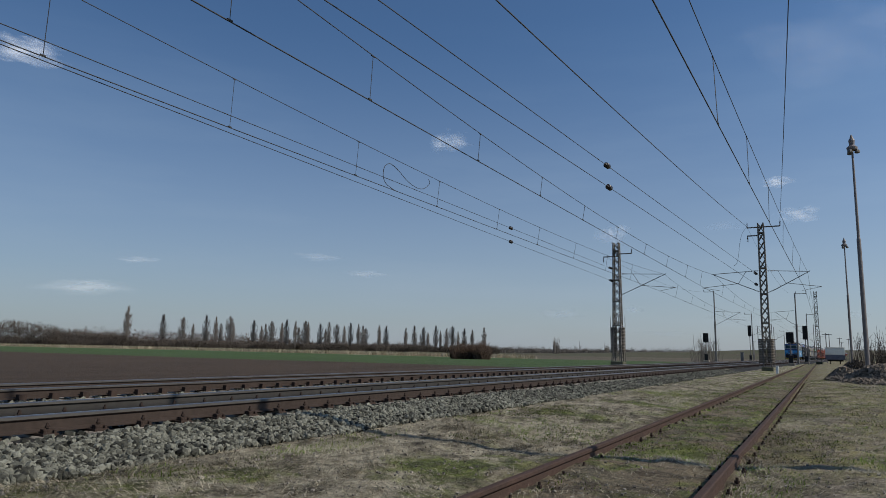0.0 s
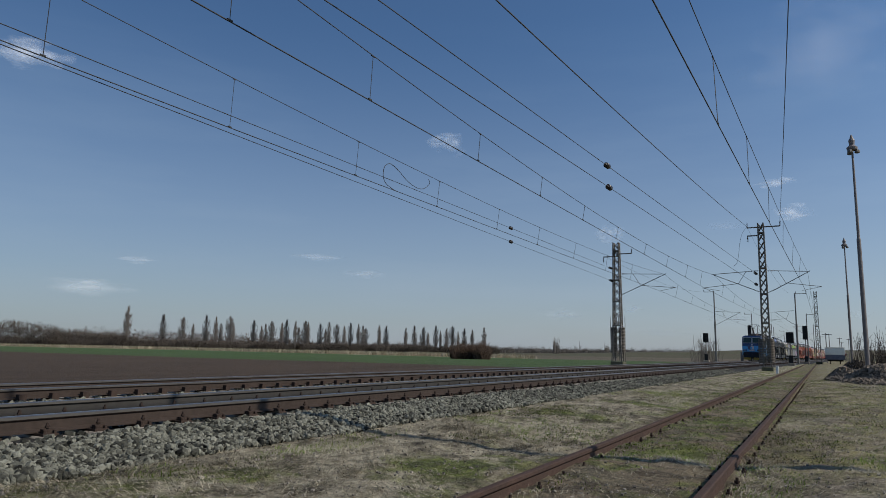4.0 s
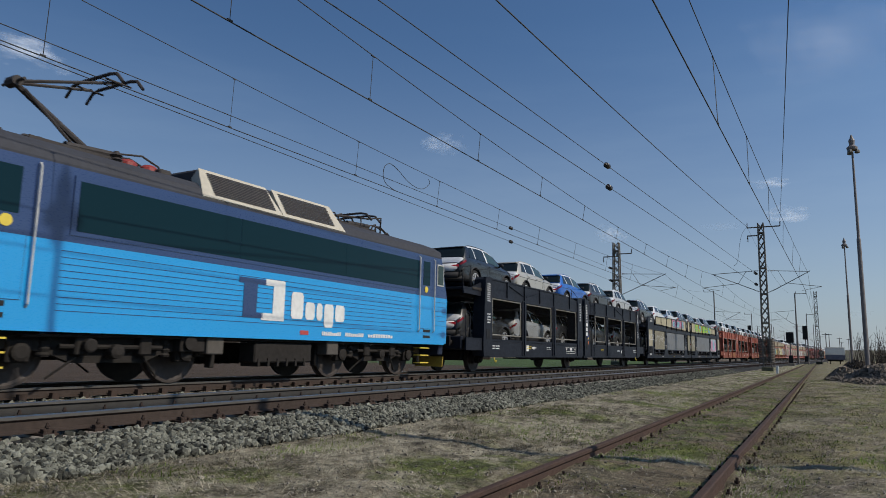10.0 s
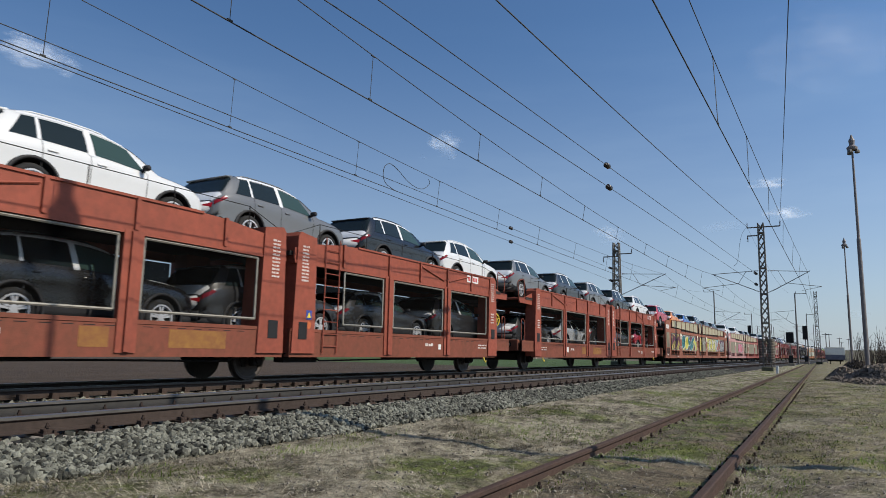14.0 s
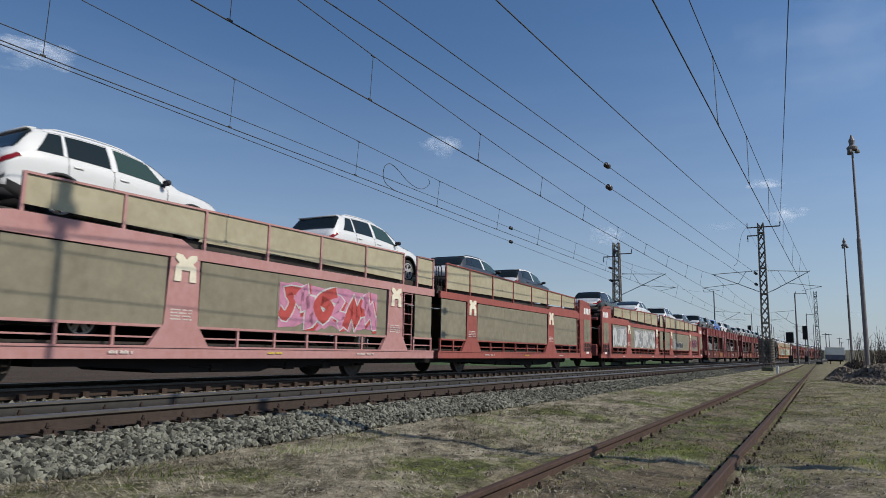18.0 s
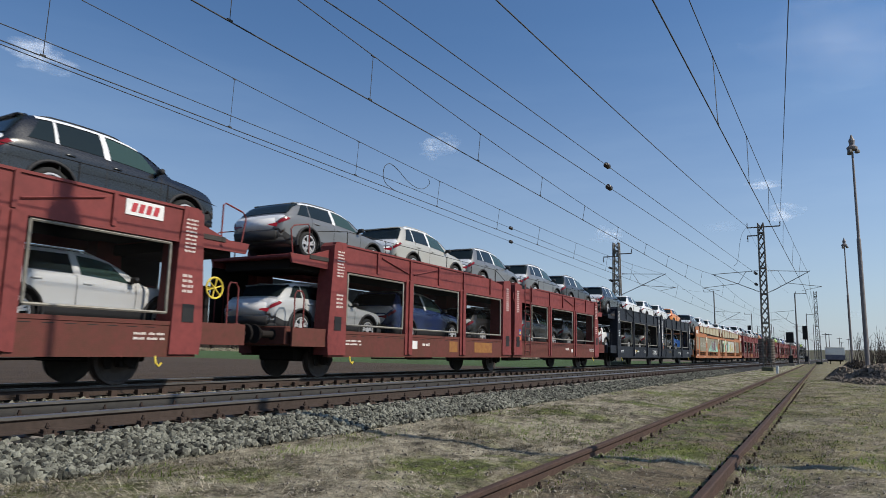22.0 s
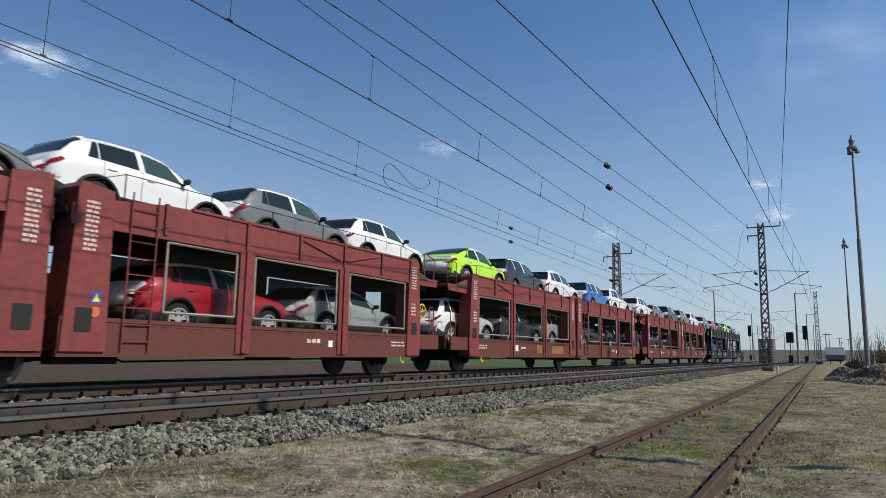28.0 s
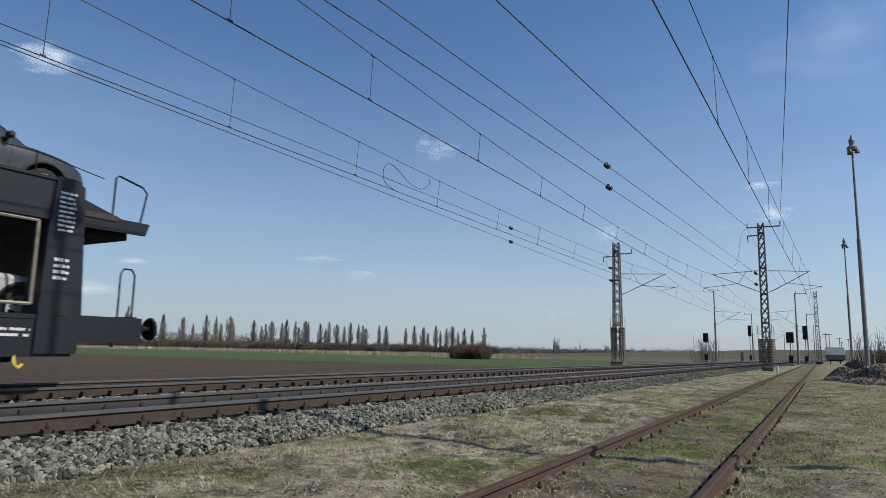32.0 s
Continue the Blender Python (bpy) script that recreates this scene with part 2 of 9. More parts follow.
    north = edge(Y, 300.0, 20.0)
    c = over(north, c, over(edge(far, 0.5, 0.1), hill, (0.088, 0.075, 0.05)))
    grit = n.new("ShaderNodeMapRange")
    grit.inputs["From Min"].default_value, grit.inputs["From Max"].default_value = 0.36, 0.64
    grit.inputs["To Min"].default_value, grit.inputs["To Max"].default_value = 0.62, 1.30
    l.new(noise_(34, 6, 0.78), grit.inputs["Value"])
    speck = n.new("ShaderNodeMix")
    speck.data_type, speck.blend_type = "RGBA", "MULTIPLY"
    speck.inputs["Factor"].default_value = 1.0
    l.new(c, speck.inputs["A"])
    l.new(grit.outputs["Result"], speck.inputs["B"])
    l.new(speck.outputs["Result"], b.inputs["Base Color"])
    b.inputs["Roughness"].default_value = 0.95
    b.inputs["Specular IOR Level"].default_value = 0.2
    bp = n.new("ShaderNodeBump")
    bp.inputs["Strength"].default_value, bp.inputs["Distance"].default_value = 1.0, 0.07
    hh = math_("ADD", math_("MULTIPLY", mid, 1.5), math_("MULTIPLY", rough_, 2.4))
    l.new(hh, bp.inputs["Height"])
    l.new(bp.outputs["Normal"], b.inputs["Normal"])
    return m


LAND = ground_material()


# ---- building helpers ----
def part(name, bm, material, parent=None, label="", smooth=False):
    """Links a bmesh (or a mesh) as one mesh object under a thing or a part."""
    if isinstance(bm, bpy.types.Mesh):
        me = bm
    else:
        me = bpy.data.meshes.new(name)
        bm.to_mesh(me)
        bm.free()
        if smooth:
            me.polygons.foreach_set("use_smooth", [True] * len(me.polygons))
        if material:
            me.materials.append(material)
    ob = new(name, me)
    ob.parent = parent
    if label:
        ob["label"] = label
    return ob


def thing(name, label, category, group="", kind="", at=None):
    ob = new(name)
    ob.empty_display_size = 0.2
    if at is not None:
        ob.matrix_world = at
    return tagged(ob, label, category, group, kind)


def mesh_of(name, verts, faces, material, smooth=False):
    me = bpy.data.meshes.new(name)
    me.from_pydata(verts, [], faces)
    me.materials.append(material)
    if smooth:
        me.polygons.foreach_set("use_smooth", [True] * len(me.polygons))
    me.update()
    return me


def box(bm, x0, x1, y0, y1, z0, z1, c=0.0):
    """A block; c chamfers its long edges."""
    if c <= 0:
        v = [bm.verts.new((x, y, z)) for x in (x0, x1) for y in (y0, y1) for z in (z0, z1)]
        for f in ((0, 1, 3, 2), (4, 6, 7, 5), (0, 4, 5, 1), (2, 3, 7, 6), (0, 2, 6, 4), (1, 5, 7, 3)):
            bm.faces.new([v[i] for i in f])
        return v
    g = bmesh.ops.create_cube(bm, size=1.0)["verts"]
    for q in g:
        q.co = Vector(((x0 + x1) / 2 + q.co.x * (x1 - x0), (y0 + y1) / 2 + q.co.y * (y1 - y0), (z0 + z1) / 2 + q.co.z * (z1 - z0)))
    es = list({e for q in g for e in q.link_edges})
    bmesh.ops.bevel(bm, geom=es, offset=c, segments=1, affect="EDGES")


def boxed(x0, x1, y0, y1, z0, z1, c=0.0):
    bm = bmesh.new()
    box(bm, x0, x1, y0, y1, z0, z1, c)
    return bm


def tube(bm, a, b, r, n=6, r2=None, caps=True):
    """A round bar from a to b."""
    a, b = Vector(a), Vector(b)
    d = (b - a)
    q = d.to_track_quat("Z", "Y").to_matrix()
    r2 = r if r2 is None else r2
    rings = []
    for p, rr in ((a, r), (b, r2)):
        rings.append([bm.verts.new(p + q @ Vector((rr * math.cos(2 * math.pi * i / n), rr * math.sin(2 * math.pi * i / n), 0))) for i in range(n)])
    for i in range(n):
        j = (i + 1) % n
        bm.faces.new((rings[0][i], rings[0][j], rings[1][j], rings[1][i]))
    if caps:
        bm.faces.new(rings[0][::-1])
        bm.faces.new(rings[1])


def pipe(bm, pts, r, n=6):
    """A bent round bar through pts."""
    pts = [Vector(p) for p in pts]
    rings = []
    for i, p in enumerate(pts):
        d = (pts[min(i + 1, len(pts) - 1)] - pts[max(i - 1, 0)]).normalized()
        q = d.to_track_quat("Z", "Y").to_matrix()
        rings.append([bm.verts.new(p + q @ Vector((r * math.cos(2 * math.pi * k / n), r * math.sin(2 * math.pi * k / n), 0))) for k in range(n)])
    for a, b in zip(rings, rings[1:]):
        best = min(range(n), key=lambda s: sum((a[k].co - b[(k + s) % n].co).length for k in range(n)))
        for k in range(n):
            j = (k + 1) % n
            bm.faces.new((a[k], a[j], b[(j + best) % n], b[(k + best) % n]))
    bm.faces.new(rings[0][::-1])
    bm.faces.new(rings[-1])


def lathe(bm, prof, n=16, axis="z", at=(0, 0, 0), capped=True):
    """A turned shape: prof is a row of (radius, height)."""
    at = Vector(at)
    rings = []
    for r, h in prof:
        ring = []
        for i in range(n):
            c, s = r * math.cos(2 * math.pi * i / n), r * math.sin(2 * math.pi * i / n)
            v = {"z": (c, s, h), "x": (h, c, s), "y": (s, h, c)}[axis]
            ring.append(bm.verts.new(at + Vector(v)))
        rings.append(ring)
    for a, b in zip(rings, rings[1:]):
        for i in range(n):
            j = (i + 1) % n
            bm.faces.new((a[i], a[j], b[j], b[i]))
    if capped:
        bm.faces.new(rings[0][::-1])
        bm.faces.new(rings[-1])


def prism(bm, poly, x0, x1, axis="x"):
    """A plate cut to the outline poly (two coordinates) between x0 and x1 on the third axis."""
    def p3(u, v, w):
        return {"x": (w, u, v), "y": (u, w, v), "z": (u, v, w)}[axis]
    a = [bm.verts.new(p3(u, v, x0)) for u, v in poly]
    b = [bm.verts.new(p3(u, v, x1)) for u, v in poly]
    k = len(poly)
    bm.faces.new(a[::-1])
    bm.faces.new(b)
    for i in range(k):
        j = (i + 1) % k
        bm.faces.new((a[i], a[j], b[j], b[i]))


def fix(bm):
    bmesh.ops.recalc_face_normals(bm, faces=bm.faces)
    return bm


# ---- the land ----
TRACK_1, TRACK_2, SIDING = -7.71, -12.44, -1.65   # centre lines on the plan
Z_1, Z_2, Z_S = 0.04, 0.0, -0.325                 # rail heads
SIDE_TURN = -0.0134                               # the siding leans towards the main line by this much
GAUGE = 1.507


def bend(y):
    """How far the main line has curved to the side at y: straight near by, then a long gentle curve."""
    u = min(max(0.0, y - 20.0), 230.0)
    return 9.3e-5 * u * u + 0.0428 * max(0.0, y - 250.0)


def profile_z(x):
    xs = (-400, -60, -18.5, -15.2, -14.4, -5.55, -4.5, -3.4, -2.55, -1.6, -0.8, 0.2, 2.0, 12, 400)
    zs = (-0.9, -0.75, -0.62, -0.52, -0.50, -0.305, -0.335, -0.40, -0.455, -0.43, -0.455, -0.385, -0.32, -0.3, -0.3)
    return float(np.interp(x, xs, zs))


def land_z(x, y):
    z = profile_z(x - SIDE_TURN * y * (1 if -4 < x < 3 else 0))
    near = 1.0 if y < 80 and -5.4 < x < 30 else 0.35
    z += near * (0.035 * noise.noise((x * 0.7, y * 0.7, 0)) + 0.026 * noise.noise((x * 2.6, y * 2.6, 3)) + (0.034 * noise.noise((x * 4.5, y * 2.2, 5)) + 0.016 * noise.noise((x * 9, y * 7, 6)) if y < 40 else 0))
    hill = 9.0 * math.exp(-((y - 820) / 230) ** 2) * min(1, max(0, (x + 270) / 210))
    far = 0.6 * noise.noise((x * 0.01, y * 0.01, 7)) * min(1, max(0, (math.hypot(x, y) - 150) / 200))
    return z + hill + far


def axis_steps(lo, hi, fine_lo, fine_hi, fine, grow=1.22):
    v = list(np.arange(fine_lo, fine_hi + 1e-6, fine))
    step, a = fine, fine_hi
    while a < hi:
        step *= grow
        a += step
        v.append(min(a, hi))
    step, a, low = fine, fine_lo, []
    while a > lo:
        step *= grow
        a -= step
        low.append(max(a, lo))
    return low[::-1] + v


gx = [x for x in axis_steps(-4000, 4000, -19, -5.7, 0.5, 1.18) if x < -5.7] + list(np.arange(-5.7, 3.2, 0.10)) + [x for x in axis_steps(-4000, 4000, -5.7, 3.2, 0.3, 1.18) if x > 3.2]
gy = [y for y in axis_steps(-600, 4500, 0.5, 3.0, 0.4, 1.3) if y < 3.0] + list(np.arange(3.0, 26.0, 0.11)) + [y for y in axis_steps(-600, 4500, 3.0, 26.0, 0.14, 1.08) if y > 26.0]
gverts = [(x, y, land_z(x, y)) for y in gy for x in gx]
nx = len(gx)
gfaces = [(j * nx + i, j * nx + i + 1, (j + 1) * nx + i + 1, (j + 1) * nx + i) for j in range(len(gy) - 1) for i in range(nx - 1)]
ground = tagged(new("ground", mesh_of("ground", gverts, gfaces, LAND, True)), "flat farmland with trackside dry grass and ploughed soil", "ground", kind="structure")

# ballast bed under both main tracks; its dark colour paints shade between the loose stones
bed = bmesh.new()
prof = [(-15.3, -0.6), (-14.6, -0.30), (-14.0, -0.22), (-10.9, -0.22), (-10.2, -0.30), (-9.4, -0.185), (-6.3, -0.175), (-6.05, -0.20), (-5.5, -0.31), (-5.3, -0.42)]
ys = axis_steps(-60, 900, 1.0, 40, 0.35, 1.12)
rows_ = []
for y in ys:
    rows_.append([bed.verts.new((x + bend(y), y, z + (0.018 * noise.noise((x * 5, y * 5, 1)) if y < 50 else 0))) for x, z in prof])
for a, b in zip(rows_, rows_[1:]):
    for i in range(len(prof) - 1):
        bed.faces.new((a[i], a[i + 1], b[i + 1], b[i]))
ballast = tagged(part("ballast_bed", bed, BALLAST), "crushed stone ballast bed under the main tracks, coloured dark like shaded gaps", "ballast", kind="structure")


def pebbles(count, place, size, seed, blunt=False):
    """Many crushed stones as one mesh: distorted blocks of 12 triangles, or blunt ones of 20."""
    rng = np.random.default_rng(seed)
    if blunt:
        gold = (1 + 5 ** 0.5) / 2
        cube = np.array([q for a in (-1, 1) for b in (-gold, gold) for q in ((0, a, b), (a, b, 0), (b, 0, a))], float) * 0.36
        near = [(i, j, k) for i, j, k in itertools.combinations(range(12), 3) if max(np.linalg.norm(cube[i] - cube[j]), np.linalg.norm(cube[j] - cube[k]), np.linalg.norm(cube[i] - cube[k])) < 0.8]
        quads = np.array([q if np.dot(np.cross(cube[q[1]] - cube[q[0]], cube[q[2]] - cube[q[0]]), cube[q[0]]) > 0 else q[::-1] for q in near])
    else:
        cube = np.array([(x, y, z) for x in (-1, 1) for y in (-1, 1) for z in (-1, 1)], float) * 0.5
        quads = np.array([(0, 1, 3, 2), (4, 6, 7, 5), (0, 4, 5, 1), (2, 3, 7, 6), (0, 2, 6, 4), (1, 5, 7, 3)])
    pos = place(rng, count)
    dims = size * (0.7 + 0.6 * rng.random((count, 1, 3))) * (0.6 + 0.8 * rng.random((count, 1, 1)))
    pts = (cube[None] + rng.uniform(-0.13, 0.13, (count, len(cube), 3))) * dims
    ang = rng.random((count, 2)) * 2 * np.pi
    c, s = np.cos(ang), np.sin(ang)
    x = pts[..., 0] * c[:, :1] - pts[..., 1] * s[:, :1]
    y = pts[..., 0] * s[:, :1] + pts[..., 1] * c[:, :1]
    z = pts[..., 2]
    y2 = y * c[:, 1:] - z * s[:, 1:]
    z2 = y * s[:, 1:] + z * c[:, 1:]
    out = np.stack([x, y2, z2], -1) + pos[:, None, :]
    f = (quads[None] + (np.arange(count) * len(cube))[:, None, None]).reshape(-1, quads.shape[1])
    return out.reshape(-1, 3).tolist(), f.tolist()


def shoulder(rng, k, y0=14.0, y1=48.6):
    y = y0 + (y1 - y0) * rng.random(k) ** 1.4
    x = -6.42 + 1.02 * rng.random(k) ** 0.9 + 0.12 * np.sin(y * 2.1) * rng.random(k)
    z = np.interp(x, [-6.5, -6.05, -5.5, -5.3], [-0.185, -0.20, -0.30, -0.315])
    return np.stack([x, y, z + 0.035 * rng.random(k) ** 2], -1)


v, f = pebbles(15000, shoulder, 0.042, 3)
stones = new("ballast_stones", mesh_of("ballast_stones", v, f, STONE))
tagged(stones, "loose grey crushed stones along the ballast shoulder", "stones", kind="stuff")
v, f = pebbles(20000, lambda rng, k: shoulder(rng, k, 2.6, 14.6) + np.outer(rng.random(k), (0, 0, 0.03)), 0.043, 7, True)
tagged(new("ballast_stones", mesh_of("ballast_stones", v, f, STONE)), "loose grey and greenish crushed stones along the ballast shoulder", "stones", kind="stuff")


def between(rng, k):
    y = 2.0 + 60 * rng.random(k) ** 1.5
    x = np.where(rng.random(k) < 0.5, -9.3 + 2.9 * rng.random(k), -14.0 + 3.4 * rng.random(k))
    z = np.where(x > -9.6, -0.175, -0.215)
    return np.stack([x, y, z], -1)


v, f = pebbles(8000, between, 0.05, 4)
tagged(new("track_ballast", mesh_of("track_ballast", v, f, STONE)), "grey crushed stones between the sleepers", "stones", kind="stuff")


def litter(rng, k):
    y = 2.6 + 32 * rng.random(k) ** 1.9
    x = -5.3 + 7.6 * rng.random(k)
    z = np.array([land_z(a, b) for a, b in zip(x, y)]) + 0.004
    return np.stack([x, y, z], -1)


v, f = pebbles(6000, litter, 0.015, 5)
tagged(new("scattered_stones", mesh_of("scattered_stones", v, f, PALE_STONE)), "pale stones scattered in the trackside grass", "stones", kind="stuff")


# ---- tracks ----
def rail_profile(h=0.172, head=0.072, foot=0.15):
    a, b = head / 2, foot / 2
    right = [(b, 0), (b, 0.012), (0.014, 0.034), (0.009, h - 0.06), (a - 0.004, h - 0.042), (a, h - 0.036), (a, h - 0.008), (a - 0.010, h)]
    return [(x, z - h) for x, z in right], h


def rail_mesh(name, mats, far=900.0, h=0.172, lean=0.0):
    half, h = rail_profile(h)
    ring = half + [(-x, z) for x, z in reversed(half)]
    n = len(ring)
    ys = [-40, 0, 3, 6, 10, 15, 20, 30, 40, 50, 60, 75, 90, 105, 120, 140, 160, 180, 200, 225, 250, 400, far]
    ys = [y for y in ys if y <= far]
    vs = [(x + (lean * y if lean else bend(y)), y, z) for y in ys for x, z in ring]
    fs, mi = [], []
    for j in range(len(ys) - 1):
        for i in range(n):
            k = (i + 1) % n
            fs.append((j * n + i, j * n + k, (j + 1) * n + k, (j + 1) * n + i))
            zmid = (ring[i][1] + ring[k][1]) / 2
            mi.append(0 if zmid > -0.006 else 2 if zmid > -0.037 else 1)
    me = mesh_of(name, vs, fs, mats[0])
    me.materials.append(mats[1])
    me.materials.append(mats[2])
    me.polygons.foreach_set("material_index", mi)
    return me


def fastening_mesh():
    """Rib plate, clips and bolts on both sides of the rail foot."""
    bm = bmesh.new()
    box(bm, -0.19, 0.19, -0.08, 0.08, -0.205, -0.176)
    for s in (-1, 1):
        box(bm, s * 0.118 - 0.03, s * 0.118 + 0.03, -0.055, 0.055, -0.176, -0.135)
        tube(bm, (s * 0.118, 0, -0.14), (s * 0.118, 0, -0.075), 0.014, 6)
        tube(bm, (s * 0.118, 0, -0.125), (s * 0.118, 0, -0.103), 0.026, 6)
        for t in (-1, 1):
            tube(bm, (s * 0.165, t * 0.052, -0.178), (s * 0.165, t * 0.052, -0.145), 0.018, 6)
    me = bpy.data.meshes.new("rail_fastening")
    fix(bm).to_mesh(me)
    bm.free()
    me.materials.append(RUST)
    return me


def sleeper_mesh(mat, length=2.6, w=0.26):
    bm = bmesh.new()
    box(bm, -length / 2, length / 2, -w / 2, w / 2, -0.38, -0.20, 0.02)
    me = bpy.data.meshes.new("sleeper")
    bm.to_mesh(me)
    bm.free()
    me.materials.append(mat)
    return me


FASTEN = fastening_mesh()


def track(name, label, cx, z, mats, sleeper, y0, step, count, lean=0.0, far=900.0, rest=0, parts=True):
    tr = thing(name, label, "railway track", kind="structure", at=Matrix.Translation((cx, 0, z)))
    for s in (-1, 1):
        r = part("rail", rail_mesh("rail", mats if s > 0 else (mats[0], mats[3] if len(mats) > 3 else mats[1], mats[2]), far, lean=lean), None, tr)
        r.location.x = s * GAUGE / 2
    for k in range(count):
        y = y0 + step * k
        sl = part("sleeper", sleeper, None, tr)
        sl.location = ((lean * y if lean else bend(y)) + 0.02 * math.sin(k * 7.3), y, 0)
        sl.rotation_euler.z = 0.012 * math.sin(k * 3.7)
        for s in (-1, 1) if parts else ():
            fa = part("rail_fastening", FASTEN, None, tr)
            fa.location = (s * GAUGE / 2 + (lean * y if lean else bend(y)), y, 0)
    if rest:
        bm = bmesh.new()
        for k in range(0 if not parts else count, count + rest):
            y = y0 + step * k
            if k >= count:
                box(bm, -1.3 + bend(y), 1.3 + bend(y), y - 0.13, y + 0.13, -0.38, -0.20)
            for s in (-1, 1):
                a = s * GAUGE / 2 + bend(y)
                for t in (-1, 1):
                    box(bm, a + t * 0.12 - 0.05, a + t * 0.12 + 0.05, y - 0.06, y + 0.06, -0.2, -0.09)
        tagged(part("far_fastenings", fix(bm), RUST, tr), kind="stuff")
    return tr


SLEEPER_C, SLEEPER_W = sleeper_mesh(CONCRETE), sleeper_mesh(OLD_WOOD)
track("main_track", "main line track with polished rail heads on concrete sleepers", TRACK_1, Z_1, (RAIL_TOP, RUST_WEB, RAIL_SIDE, RAIL_GREY), SLEEPER_C, 1.9, 0.545, 90, rest=160)
track("second_track", "second main line track with brown rails beside the first", TRACK_2, Z_2, (RAIL_TOP, RUST_WEB, RAIL_SIDE), SLEEPER_C, 2.6, 0.545, 90, rest=140, parts=False)
track("siding_track", "rusty disused siding track sunk in dry grass", SIDING, Z_S, (RUST_RED, RUST_RED, RUST_RED), SLEEPER_W, 3.3, 0.66, 50, lean=SIDE_TURN, far=130.0)


# ---- grass ----
def blades(name, count, place, mat, length, flat, width, seed, label):
    """Thin bent blades of grass, two triangles each, in one mesh."""
    rng = np.random.default_rng(seed)
    base = place(rng, count)
    k = len(base)
    swirl = np.array([noise.noise((a * 0.8, b * 0.8, 40)) * 5 for a, b, _ in base])
    head = swirl + rng.normal(0, 0.9, k)
    ln = length * (0.4 + 1.0 * rng.random(k))
    tilt = np.clip(rng.normal(flat, 0.25, k), 0.02, 1.5)
    out = np.stack([np.cos(head), np.sin(head)], -1)
    side = np.stack([-out[:, 1], out[:, 0]], -1) * (width * (0.6 + 0.8 * rng.random(k)))[:, None]
    horiz, up = np.sin(tilt) * ln, np.cos(tilt) * ln
    p0, p1 = base.copy(), base.copy()
    p0[:, :2] -= side
    p1[:, :2] += side
    midp = base.copy()
    midp[:, :2] += out * (horiz * 0.5)[:, None]
    midp[:, 2] += up * 0.62
    m0, m1 = midp.copy(), midp.copy()
    m0[:, :2] -= side * 0.75
    m1[:, :2] += side * 0.75
    tip = base.copy()
    tip[:, :2] += out * horiz[:, None]
    tip[:, 2] += up * 0.85
    vs = np.stack([p0, p1, m1, m0, tip], 1).reshape(-1, 3)
    i = (np.arange(k) * 5)[:, None]
    quads = (i + np.array([0, 1, 2, 3])).tolist()
    tris = (i + np.array([3, 2, 4])).tolist()
    ob = new(name, mesh_of(name, vs.tolist(), quads + tris, mat))
    return tagged(ob, label, "grass", kind="stuff")


def on_land(x, y):
    return np.stack([x, y, np.array([land_z(a, b) for a, b in zip(x, y)]) - 0.004], -1)


def density(x, y, s, seed):
    return np.array([noise.noise((a * s, b * s, seed)) for a, b in zip(x, y)])


def off_rails(x, y):
    u = x - SIDING - SIDE_TURN * y
    return (np.abs(np.abs(u) - GAUGE / 2) > 0.055)


def dry_spots(rng, k):
    y = 2.2 + 41 * rng.random(k) ** 2.2
    x = -5.5 + 9.0 * rng.random(k) ** 1.15
    u = x - SIDING - SIDE_TURN * y
    d = density(x, y, 0.55, 2) + 0.7 * density(x * 2.6, y * 1.3, 1.0, 8)
    keep = (rng.random(k) < np.where(np.abs(u) < 0.7, 0.25, np.where(x > -0.5, 0.22, 1.0)) * np.clip(0.75 + 1.5 * d, 0.18, 1)) & off_rails(x, y)
    return on_land(x[keep], y[keep])


def green_spots(rng, k):
    y = 2.4 + 34 * rng.random(k) ** 2.0
    x = -5.2 + 8.4 * rng.random(k)
    d = density(x, y, 0.9, 11)
    u = np.abs(np.abs(x - SIDING - SIDE_TURN * y) - GAUGE / 2)
    keep = (d + np.where(u < 0.22, 0.28, 0) + np.where(np.abs(x - SIDING - SIDE_TURN * y) < 0.75, 0.05, 0) > 0.20 + 0.25 * rng.random(k)) & off_rails(x, y)
    return on_land(x[keep], y[keep])


blades("dry_grass", 350000, dry_spots, STRAW, 0.105, 1.42, 0.0026, 21, "matted straw-coloured dry grass beside the tracks")
blades("green_grass", 150000, green_spots, GREEN, 0.05, 0.8, 0.0032, 22, "short green grass tufts among the dry grass")


def tuft_spots(scale, seed, cut, near, far):
    """Clumped places across the whole trackside strip, thinner with distance."""
    def place(rng, k):
        y = near + (far - near) * rng.random(k) ** 1.5
        x = -5.4 + 10.0 * rng.random(k)
        d = density(x, y, scale, seed)
        keep = (d + 0.35 * rng.random(k) > cut) & off_rails(x, y)
        return on_land(x[keep], y[keep])
    return place


blades("straw_tufts", 120000, tuft_spots(1.1, 31, 0.10, 8, 46), STRAW, 0.085, 1.36, 0.0032, 23, "pale dry grass tufts over the trackside strip")
blades("brown_stems", 22000, tuft_spots(2.4, 33, 0.34, 5, 34), STEM, 0.06, 1.1, 0.0035, 24, "dead brown weed stems over the trackside strip")
blades("green_tufts", 80000, tuft_spots(0.7, 35, 0.34, 8, 42), GREEN, 0.055, 0.95, 0.0045, 25, "green grass patches over the trackside strip")


# ---- overhead line ----
MOSSY = surface("mossy_concrete", (0.14, 0.135, 0.10), (0.08, 0.085, 0.05), rough=0.95, bump=0.4, spec=0.1)

